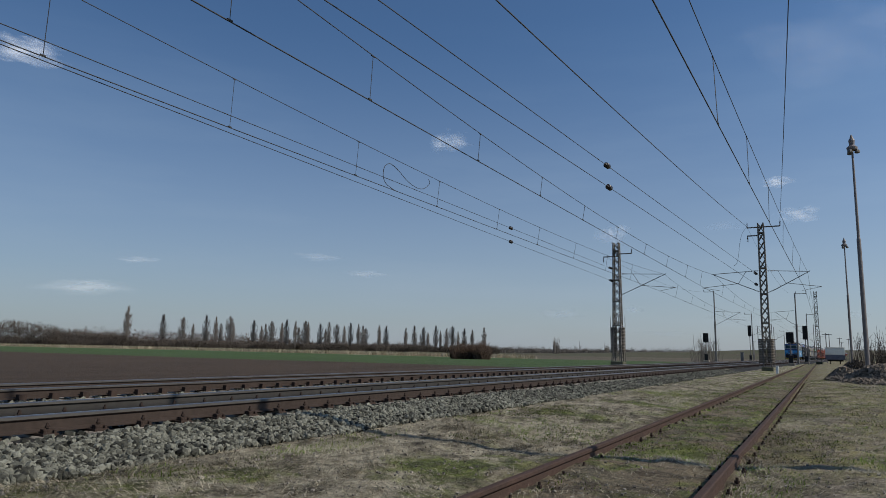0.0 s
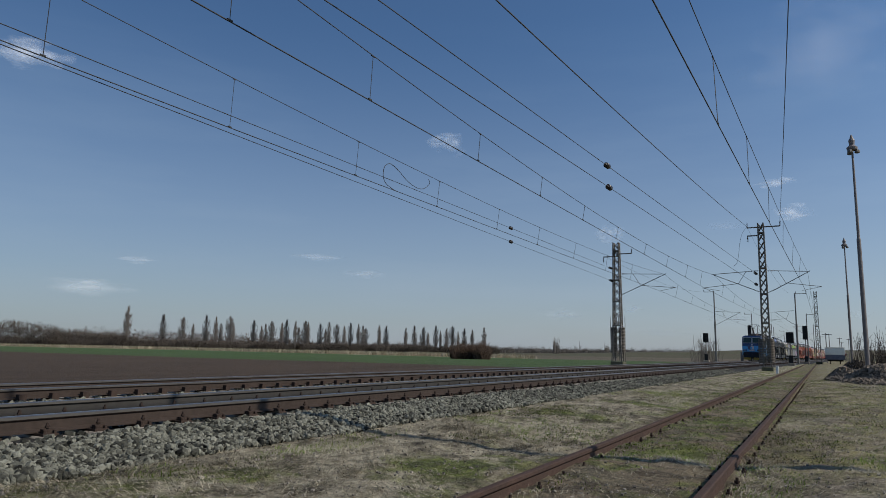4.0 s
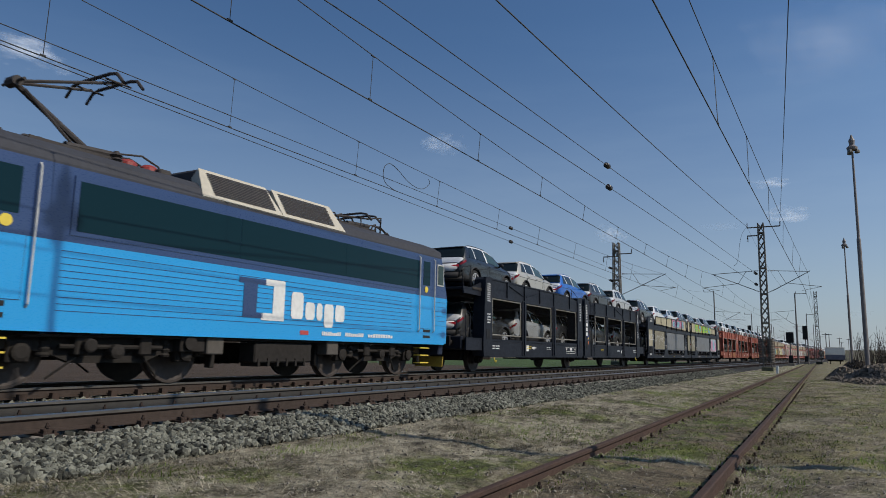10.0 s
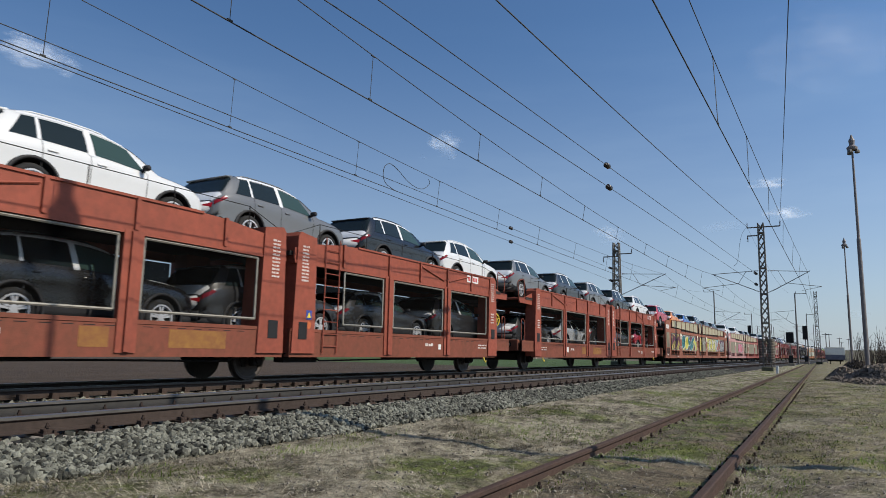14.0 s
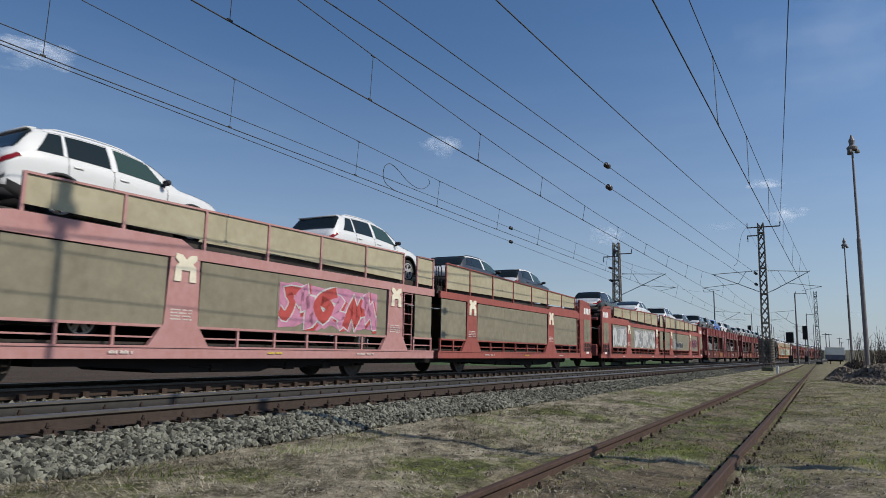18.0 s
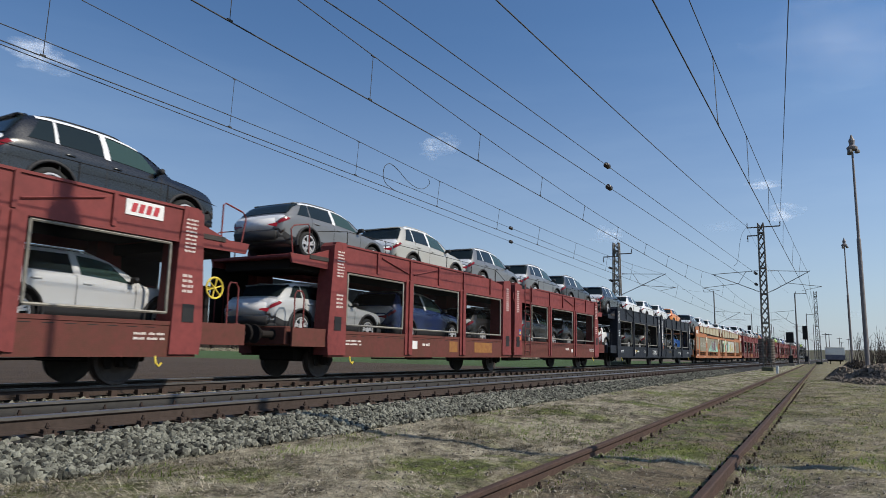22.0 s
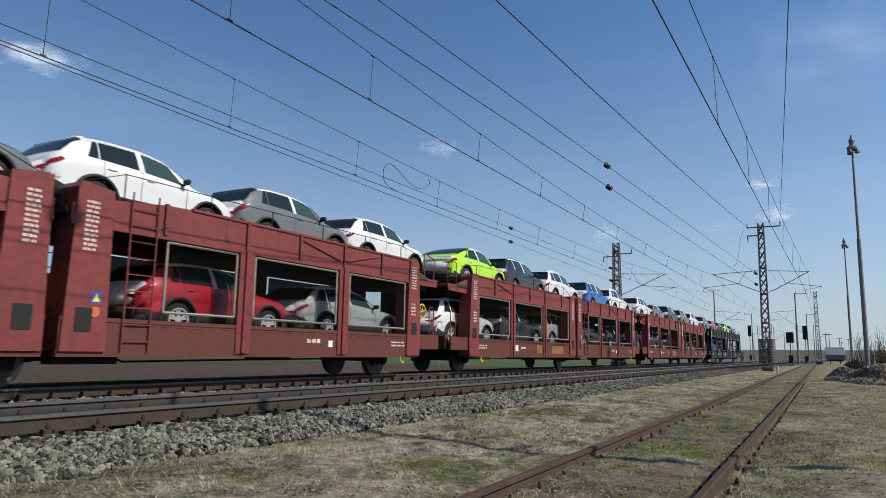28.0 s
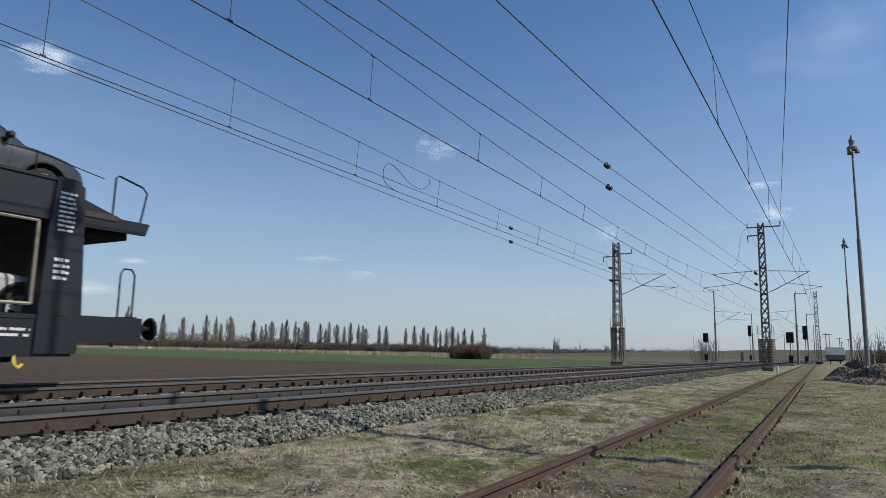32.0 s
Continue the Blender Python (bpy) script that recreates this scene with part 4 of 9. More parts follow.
def brush(name, label, spots, mat, seed, per=60, thick=0.035):
    """A leafless thicket: many fine twigs over the given (x, y, radius, height) spots."""
    rng = random.Random(seed)
    segs = []
    for x, y, r, h in spots:
        for _ in range(per):
            a, q = rng.random() * 6.283, math.sqrt(rng.random())
            base = Vector((x + math.cos(a) * r * q * 0.7, y + math.sin(a) * r * q * 0.7, -0.9))
            top = base + Vector((math.cos(a) * r * 0.5 * rng.random(), math.sin(a) * r * 0.5 * rng.random(), h * (0.45 + 0.55 * rng.random()) * (1.15 - 0.5 * q)))
            segs.append((base, top, thick * 1.5))
            for _ in range(2):
                b = base.lerp(top, 0.35 + 0.5 * rng.random())
                c = b + Vector((rng.uniform(-1, 1) * r * 0.4, rng.uniform(-1, 1) * r * 0.4, h * 0.3 * rng.random()))
                segs.append((b, c, thick))
    vs, fs = twigs(segs)
    return tagged(new(name, mesh_of(name, vs, fs, mat)), label, "hedge" if "hedge" in name else "bush", kind="stuff" if "hedge" in name or "wood" in name else "")


def crowns(name, label, spots, mat, seed, per=280, thick=0.075):
    """Leafless round-headed trees: a trunk and short twigs that fill a domed crown."""
    rng = random.Random(seed)
    segs = []
    for x, y, r, h in spots:
        segs.append((Vector((x, y, -1.2)), Vector((x, y, h * 0.6)), thick * 2.5))
        for _ in range(per):
            a, e, q = rng.random() * 6.283, math.asin(rng.uniform(-1.0, 1.0)), rng.random() ** 0.45
            c, d = Vector((x, y, h * 0.44)), Vector((math.cos(a) * math.cos(e) * r, math.sin(a) * math.cos(e) * r, math.sin(e) * h * 0.55))
            p = c + d * q
            segs.append((p - d * 0.14, p + d * 0.07 + Vector((rng.uniform(-0.5, 0.5), rng.uniform(-0.5, 0.5), 0.5 * rng.random())), thick))
    vs, fs = twigs(segs)
    return tagged(new(name, mesh_of(name, vs, fs, mat)), label, "wood", kind="stuff")


def at_px(x, d):
    az = YAW - math.atan((x - 784) / 1199.4)
    return -math.sin(az) * d, math.cos(az) * d


spots = [(*at_px(x, 395 + 30 * math.sin(x * 0.05) + (60 if x > 500 else 0)), 6.0, 4.4 + 1.8 * math.sin(x * 0.11) ** 2) for x in range(-44, 880, 6)]
brush("far_hedge", "reddish brown leafless hedge along the far field edge", spots, DARK_TWIG, 31, per=75, thick=0.11)
spots = [(*at_px(x, 372 + 14 * math.sin(x)), 3.6 + 1.6 * math.sin(x * 1.7) ** 2, float(np.interp(x, (-40, 60, 120, 240), (10.5, 11.0, 8.5, 6.5))) * (0.8 + 0.25 * math.sin(x * 0.9) ** 2)) for x in range(-40, 240, 7)]
crowns("far_wood", "grey-brown leafless wood of round-headed trees beyond the field", spots, DARK_TWIG, 32)
spots = [(*at_px(x, 620 + 40 * math.sin(x * 0.4)), 9.0, float(np.interp(x, (90, 160, 420, 560), (13.0, 14.5, 13.5, 8.0))) * (0.9 + 0.12 * math.sin(x * 0.31))) for x in range(90, 560, 6)]
crowns("far_wood", "reddish brown wood on the horizon behind the poplars", spots, TWIG_RED, 36, per=80, thick=0.24)
spots = [(*at_px(x, 900 + 60 * math.sin(x * 0.3)), 10.0, 6.0 + 5.0 * math.sin(x * 0.17) ** 2) for x in range(860, 1240, 5)]
brush("far_hedge", "thin dark tree line on the horizon", spots, TWIG, 33, per=30, thick=0.3)
spots = [(*at_px(x, 1500), 20.0, 14.0 + 8 * math.sin(x * 0.09) ** 2) for x in range(560, 760, 6)]
brush("far_wood", "low dark wood on the horizon behind the poplars", spots, TWIG, 35, per=40, thick=0.6)
bx, by = at_px(838, 128)
brush("field_bush", "dense dark leafless bush by the reed band", [(bx + 2.4 * math.cos(k), by + 1.5 * math.sin(k * 1.7), 1.7, 3.6) for k in range(7)], TWIG_RED, 34, per=220, thick=0.03)
for x, d, h, n in ((985, 560, 16, 3), (1247, 150, 6.5, 5), (1073, 800, 14, 4)):
    tx, ty = at_px(x, d)
    b = brush("field_tree", "small leafless tree standing in the open", [(tx + 1.6 * math.cos(k * 2.4), ty + 1.6 * math.sin(k * 2.4), 2.0, h) for k in range(n)], TWIG, 40 + x, per=16, thick=0.03 if d < 300 else 0.12)
    b["category"] = "tree"
b = brush("lineside_tree", "leafless shrub behind the rubble heap", [(2.6 + 0.8 * math.cos(k * 2.4), 47 + 0.8 * math.sin(k * 2.4), 1.2, 3.6) for k in range(5)], DARK_TWIG, 51, per=40, thick=0.014)
b["category"] = "tree"
b = brush("lineside_shrub", "low brown scrub beside the siding", [(2.0 + 0.5 * k, 36 + 4.2 * k, 0.9, 1.3) for k in range(7)], TWIG_RED, 52, per=60, thick=0.008)
b["category"] = "bush"

# reed band


def reed_spots(rng, k):
    x = -62 - 260 * rng.random(k) ** 0.9
    y = 147.0 + 8.0 * rng.random(k) + 2.5 * np.sin(x * 0.05)
    return np.stack([x, y, np.full(k, -0.8)], -1)


REED = surface("pale_reed", (0.38, 0.34, 0.235), (0.24, 0.205, 0.14), rough=0.95, rand=0.3, island=True, bump=0.0)
blades("reed_band", 26000, reed_spots, REED, 1.15, 0.5, 0.06, 62, "band of pale dry reed along the crop strip")


# rubble heap beside the siding
def heap(cx, cy, rx, ry, h, count, seed, mat, name, label):
    def place(r, k):
        a, q = r.random(k) * 2 * np.pi, np.sqrt(r.random(k))
        x, y = cx + np.cos(a) * q * rx, cy + np.sin(a) * q * ry
        z = -0.36 + h * np.clip(1 - q ** 1.4, 0, 1) * (0.75 + 0.35 * np.sin(x * 4 + y * 2.3))
        return np.stack([x, y, z], -1)
    v, f = pebbles(count, place, 0.10, seed)
    n0 = len(v)
    ring = [(cx, cy, -0.4 + h * 0.85)]
    for i in range(20):
        t = 2 * math.pi * i / 20
        ring.append((cx + rx * 0.55 * math.cos(t), cy + ry * 0.55 * math.sin(t), -0.4 + h * 0.42))
    for i in range(20):
        t = 2 * math.pi * i / 20
        ring.append((cx + rx * math.cos(t), cy + ry * math.sin(t), -0.5))
    v += ring
    for i in range(20):
        j = (i + 1) % 20
        f.append((n0, n0 + 1 + i, n0 + 1 + j))
        f.append((n0 + 1 + i, n0 + 21 + i, n0 + 21 + j, n0 + 1 + j))
    return tagged(new(name, mesh_of(name, v, f, mat)), label, "rubble", "rubble heaps", kind="stuff")


RUBBLE = surface("earthy_rubble", (0.22, 0.185, 0.145), (0.11, 0.09, 0.07), rough=0.95, spec=0.1, rand=0.5, island=True, grain=12, bump=0.6)
heap(1.75, 37.5, 1.5, 4.0, 0.85, 3200, 71, RUBBLE, "rubble_heap", "dark heap of earth, roots and rubble beside the siding")
heap(0.45, 41.5, 0.9, 3.0, 0.6, 1600, 72, RUBBLE, "rubble_heap", "smaller heap of grey rubble beside the siding")
heap(1.2, 49.0, 1.3, 5.0, 1.0, 2000, 73, RUBBLE, "rubble_heap", "dark heap of earth and scrub behind the first")

# ---- clouds ----
def cloud_material(name, low, high, most):
    """Scattered vapour: dense where the noise is high, fading outwards."""
    m, n, l, b = nodes_of(name)
    co = n.new("ShaderNodeTexCoord")
    ns = n.new("ShaderNodeTexNoise")
    ns.inputs["Scale"].default_value, ns.inputs["Detail"].default_value, ns.inputs["Roughness"].default_value = 1.4, 5.0, 0.52
    inf = n.new("ShaderNodeObjectInfo")
    add = n.new("ShaderNodeVectorMath")
    add.operation = "ADD"
    l.new(co.outputs["Object"], add.inputs[0])
    l.new(inf.outputs["Location"], add.inputs[1])
    l.new(add.outputs[0], ns.inputs["Vector"])
    ln = n.new("ShaderNodeVectorMath")
    ln.operation = "LENGTH"
    l.new(co.outputs["Object"], ln.inputs[0])
    sub = n.new("ShaderNodeMath")
    sub.operation = "SUBTRACT"
    l.new(ns.outputs["Fac"], sub.inputs[0])
    sc = n.new("ShaderNodeMath")
    sc.operation = "MULTIPLY"
    sc.inputs[1].default_value = 0.52
    l.new(ln.outputs["Value"], sc.inputs[0])
    l.new(sc.outputs[0], sub.inputs[1])
    mr = n.new("ShaderNodeMapRange")
    mr.inputs["From Min"].default_value, mr.inputs["From Max"].default_value, mr.inputs["To Max"].default_value = low, high, most
    l.new(sub.outputs[0], mr.inputs["Value"])
    dif, trl, tr = n.new("ShaderNodeBsdfDiffuse"), n.new("ShaderNodeBsdfTranslucent"), n.new("ShaderNodeBsdfTransparent")
    for q in (dif, trl):
        q.inputs["Color"].default_value = (0.9, 0.9, 0.9, 1)
    ad, mx = n.new("ShaderNodeAddShader"), n.new("ShaderNodeMixShader")
    l.new(dif.outputs[0], ad.inputs[0])
    l.new(trl.outputs[0], ad.inputs[1])
    l.new(mr.outputs["Result"], mx.inputs["Fac"])
    l.new(tr.outputs[0], mx.inputs[1])
    l.new(ad.outputs[0], mx.inputs[2])
    l.new(mx.outputs[0], n["Material Output"].inputs["Surface"])
    n.remove(b)
    return m


CLOUD, WISP = cloud_material("thin_cloud", 0.06, 0.62, 0.66), cloud_material("faint_cloud", 0.03, 0.65, 0.13)
LOW_CLOUD = cloud_material("low_cloud", 0.04, 0.55, 0.24)
CLOUDS = []


def cloud(az0, el0, az1, el1, w, h, label, mat):
    """A small thin cloud 3.6 km off, drifting from one bearing to another (degrees)."""
    bm = bmesh.new()
    bmesh.ops.create_grid(bm, x_segments=12, y_segments=12, size=1.0)
    for v in bm.verts:
        v.co.z = 0.12 * noise.noise(v.co * 2)
    ob = tagged(part("cloud", bm, mat), label, "cloud", "small clouds")
    ob.scale = (w, h, min(w, h))
    rows = []
    for t, az, el in ((0, az0, el0), (32, az1, el1)):
        a, e = radians(az), radians(el)
        p = Vector((-math.sin(a) * math.cos(e), math.cos(a) * math.cos(e), math.sin(e))) * 3600
        rows.append((t, look(p, (0, 0, 0))))
    ob.matrix_world = rows[0][1] @ Matrix.Diagonal((w, h, min(w, h), 1))
    CLOUDS.append((ob, rows))
    return ob


def sky_bearing(x, y):
    """Bearing and height (degrees) of a direction of the sky in the fixed view."""
    m = look(EYE, AIM, 1.09).to_3x3()
    d = (m @ Vector(((x - 784) / 1199.4, -(y - 441) / 1199.4, -1))).normalized()
    return math.degrees(math.atan2(-d.x, d.y)), math.degrees(math.asin(d.z))


for (xa, ya), (xb, yb), w, h, faint in (((45, 88), (80, 104), 190, 85, 0), ((795, 252), (772, 262), 130, 75, 0), ((1083, 415), (1073, 416), 95, 62, 0), ((1410, 378), (1370, 378), 110, 50, 0),
                                        ((1374, 322), (1345, 328), 95, 30, 0), ((993, 556), (992, 556), 120, 34, 2), ((1120, 547), (1118, 547), 62, 24, 2), ((650, 485), (640, 486), 120, 26, 2),
                                        ((565, 455), (560, 457), 150, 24, 2), ((150, 508), (150, 509), 230, 42, 2), ((1460, 85), (1500, 60), 420, 230, 1), ((245, 460), (240, 462), 100, 20, 2), ((1280, 400), (1275, 402), 110, 26, 1),
                                        ((1180, 590), (1175, 590), 160, 24, 1), ((1520, 556), (1515, 556), 60, 22, 1), ((1290, 563), (1300, 563), 120, 36, 1)):
    cloud(*sky_bearing(xa, ya), *sky_bearing(xb, yb), w, h, "faint veil of high cloud" if faint == 1 else "small thin white fair-weather cloud", (CLOUD, WISP, LOW_CLOUD)[faint])


# ---- the train ----
def train_y(t):
    """Where the locomotive's front stands at t seconds: the train slowly gathers speed."""
    u = t - 9.6
    return 12.093 - 19.785 * u - 0.0568 * u * u - 0.05 * max(0.0, t - 29.5) ** 2


TRAIN = []     # (thing, distance behind the locomotive's front, sideways, height)
HALF = 1.49


def on_line(t, s, x, z):
    """The place on the curving track of a thing s metres behind the locomotive's front."""
    y = train_y(t) + s
    slope = (bend(y + 2.0) - bend(y - 2.0)) / 4.0
    return Matrix.Translation((TRACK_2 + x + bend(y), y, Z_2 + z)) @ Matrix.Rotation(-math.atan(slope), 4, "Z")


def ride(ob, s, x=0.0, z=0.0):
    ob.matrix_world = on_line(0.0, s, x, z)
    TRAIN.append((ob, s, x, z))
    return ob


def wheelset(parent, y, r=0.44, gauge=1.5):
    """An axle with two flanged wheels."""
    bm = bmesh.new()
    for s in (-1, 1):
        lathe(bm, [(0.12, -0.08), (r * 0.55, -0.055), (r * 0.82, -0.05), (r - 0.05, -0.065), (r, -0.065), (r, 0.055), (r + 0.028, 0.06), (r + 0.028, 0.085), (r * 0.8, 0.08), (0.1, 0.06)][:: 1 if s < 0 else 1], 24, "x", (s * gauge / 2, 0, 0)) if s < 0 else \
            lathe(bm, [(0.12, 0.08), (r * 0.55, 0.055), (r * 0.82, 0.05), (r - 0.05, 0.065), (r, 0.065), (r, -0.055), (r + 0.028, -0.06), (r + 0.028, -0.085), (r * 0.8, -0.08), (0.1, -0.06)], 24, "x", (s * gauge / 2, 0, 0))
    tube(bm, (-gauge / 2, 0, 0), (gauge / 2, 0, 0), 0.08, 10)
    w = part("wheelset", fix(bm), WHEEL, parent)
    w.location = (0, y, r)
    return w


WHEEL = surface("worn_wheel_steel", (0.07, 0.058, 0.051), (0.04, 0.034, 0.031), rough=0.55, metal=0.3, bump=0.1, spec=0.2)


def axle(parent, y, r=0.47):
    """A single axle with leaf springs, axle boxes and guards."""
    wheelset(parent, y, r)
    for s in (-1, 1):
        bm = bmesh.new()
        box(bm, s * 1.02 - 0.09, s * 1.02 + 0.09, y - 0.14, y + 0.14, r - 0.14, r + 0.16, 0.02)
        lathe(bm, [(0.11, s * 1.10), (0.11, s * 1.16), (0.07, s * 1.18)], 10, "x", (0, y, r))
        part("axle_box", fix(bm), DARK, parent)
        bm = bmesh.new()
        for k in range(4):
            box(bm, s * 1.02 - 0.06, s * 1.02 + 0.06, y - 0.62 + 0.12 * k, y + 0.62 - 0.12 * k, r + 0.17 - 0.0 + 0.022 * (3 - k) * -1 + 0.05, r + 0.19 + 0.022 * (k - 3) + 0.05)
        if s < 0:
            bm.free()
            continue
        part("leaf_spring", fix(bm), DARK, parent)
        bm = bmesh.new()
        prism(bm, [(y - 0.48, 0.80), (y - 0.30, 0.30), (y - 0.20, 0.30), (y - 0.17, 0.66), (y + 0.17, 0.66), (y + 0.20, 0.30), (y + 0.30, 0.30), (y + 0.48, 0.80)], *sorted((s * 0.90, s * 0.93)))
        part("axle_guard", fix(bm), DARK, parent)
    bm = bmesh.new()
    box(bm, -0.62, 0.62, y - 0.75, y + 0.75, 0.42, 0.74, 0.04)
    part("brake_gear", fix(bm), DARK, parent)


def buffers(parent, y, e, x=0.875, z=1.05, mat=None):
    """Two buffers and the draw hook at one end; e is the way out."""
    for s in (-1, 1):
        bm = bmesh.new()
        pts = [(0.13, 0), (0.13, 0.04), (0.085, 0.05), (0.085, 0.42), (0.05, 0.43), (0.05, 0.55), (0.20, 0.56), (0.225, 0.60), (0.20, 0.62)]
        lathe(bm, [(r, y + e * h) for r, h in pts], 14, "y", (s * x, 0, z))
        part("buffer", fix(bm), mat or DARK, parent)
    bm = bmesh.new()
    tube(bm, (0, y, z - 0.02), (0, y + e * 0.35, z - 0.05), 0.05, 8)
    tube(bm, (0, y + e * 0.35, z - 0.05), (0, y + e * 0.42, z - 0.35), 0.035, 6)
    part("coupling", fix(bm), DARK, parent)


def marks(parent, x, y0, y1, z0, z1, rows, mat, fill=0.75, seed=0, name="lettering"):
    """Unreadable lettering as plain bars on a side."""
    rng = random.Random(seed)
    bm = bmesh.new()
    t = 0.006 if x > 0 else -0.006
    hh = (z1 - z0) / rows
    for i in range(rows):
        z = z0 + hh * i
        y = y0
        while y < y1 - 0.02:
            w = min(y1 - y, (y1 - y0) * (0.18 + 0.4 * rng.random()))
            k = max(1, min(10, round(w * 0.82 / (hh * fill * 0.75))))   # one narrow bar for each character
            step = w * 0.82 / k
            for j in range(k):
                box(bm, min(x, x + t), max(x, x + t), y + step * j, y + step * (j + (0.74 if k > 1 else 1.0)), z + hh * (1 - fill) / 2, z + hh * (1 + fill * (1.0 if rng.random() < 0.7 else 0.6)) / 2)
            y += w
    return tagged(part(name, bm, mat, parent), kind="stuff")


def sides():
    return (-1, 1)


def side_box(bm, s, y0, y1, z0, z1, t=0.10, out=HALF, c=0.0):
    x0, x1 = sorted((s * (out - t), s * out))
    box(bm, x0, x1, min(y0, y1), max(y0, y1), z0, z1, c)


def handrail(parent, pts, mat, r=0.018):
    bm = bmesh.new()
    pipe(bm, pts, r, 6)
    return part("handrail", fix(bm), mat, parent)


def mesh_material(name, dense):
    """Fine dark wire mesh: part of the light goes through."""
    m, n, l, b = nodes_of(name)
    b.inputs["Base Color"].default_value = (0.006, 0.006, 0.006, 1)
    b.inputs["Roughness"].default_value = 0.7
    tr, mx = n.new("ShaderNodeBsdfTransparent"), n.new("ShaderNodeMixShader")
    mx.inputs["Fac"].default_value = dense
    b.inputs["Specular IOR Level"].default_value = 0.05
    l.new(tr.outputs[0], mx.inputs[1])
    l.new(b.outputs[0], mx.inputs[2])
    l.new(mx.outputs[0], n["Material Output"].inputs["Surface"])
    return m


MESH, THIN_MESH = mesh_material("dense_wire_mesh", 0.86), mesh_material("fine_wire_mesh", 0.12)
FRAME_GREY = surface("galvanised_frame", (0.27, 0.26, 0.225), (0.17, 0.15, 0.12), rough=0.55, metal=0.4, bump=0.1)
# near-black: the shade inside the wagons is put into this colour
SHADE = surface("shade_black_steel", (0.008, 0.008, 0.008), (0.014, 0.012, 0.011), rough=0.9, bump=0.1, spec=0.2)
DECK = surface("deck_plate", (0.05, 0.044, 0.04), (0.032, 0.027, 0.024), rough=0.8, bump=0.3, spec=0.2)


# paints
NAVY_BLACK = surface("blue_black_wagon_paint", (0.014, 0.0165, 0.024), (0.010, 0.011, 0.015), rough=0.5, grain=9, stain=0.7, bump=0.08, spec=0.2)
ORANGE_RED = surface("orange_red_wagon_paint", (0.285, 0.073, 0.044), (0.17, 0.050, 0.033), rough=0.6, grain=7, stain=0.6, bump=0.12, spec=0.2)
DARK_RED = surface("dark_red_wagon_paint", (0.190, 0.042, 0.039), (0.11, 0.029, 0.027), rough=0.6, grain=7, stain=0.6, bump=0.12, spec=0.2)
BRICK_RED = surface("faded_red_wagon_paint", (0.29, 0.082, 0.068), (0.20, 0.064, 0.053), rough=0.6, grain=7, stain=0.6, bump=0.12, spec=0.2)
TAN_RED = surface("faded_orange_wagon_paint", (0.27, 0.098, 0.060), (0.16, 0.062, 0.040), rough=0.65, grain=7, stain=0.6, bump=0.12, spec=0.2)
PINK = surface("bleached_pink_wagon_paint", (0.40, 0.23, 0.225), (0.33, 0.16, 0.145), rough=0.65, grain=7, stain=0.6, bump=0.12, spec=0.2)
ORANGE = surface("faded_orange_paint", (0.36, 0.145, 0.062), (0.22, 0.085, 0.04), rough=0.6, grain=7, stain=0.6, bump=0.12, spec=0.2)
GRIMY_RED = surface("grimy_dark_red_paint", (0.115, 0.032, 0.027), (0.075, 0.034, 0.022), rough=0.7, grain=9, stain=1.4, bump=0.15, spec=0.2)
GRIMY_ORANGE = surface("grimy_orange_red_paint", (0.20, 0.058, 0.036), (0.11, 0.046, 0.028), rough=0.7, grain=9, stain=1.4, bump=0.15, spec=0.2)
PALE = surface("pale_lettering", (0.62, 0.56, 0.52), (0.5, 0.44, 0.4), rough=0.7, bump=0.0)


OCHRE_PATCH = surface("worn_ochre_patch", (0.26, 0.13, 0.035), (0.17, 0.065, 0.035), rough=0.8, grain=9, stain=2.2, bump=0.15, spec=0.2)
SIGN_BLUE = surface("sign_blue", (0.03, 0.06, 0.28), rough=0.6, bump=0.0)
SIGN_ORANGE = surface("sign_orange", (0.50, 0.12, 0.03), rough=0.6, bump=0.0)
SPRAY_RED = surface("red_plate_ink", (0.55, 0.05, 0.05), rough=0.6, bump=0.0)


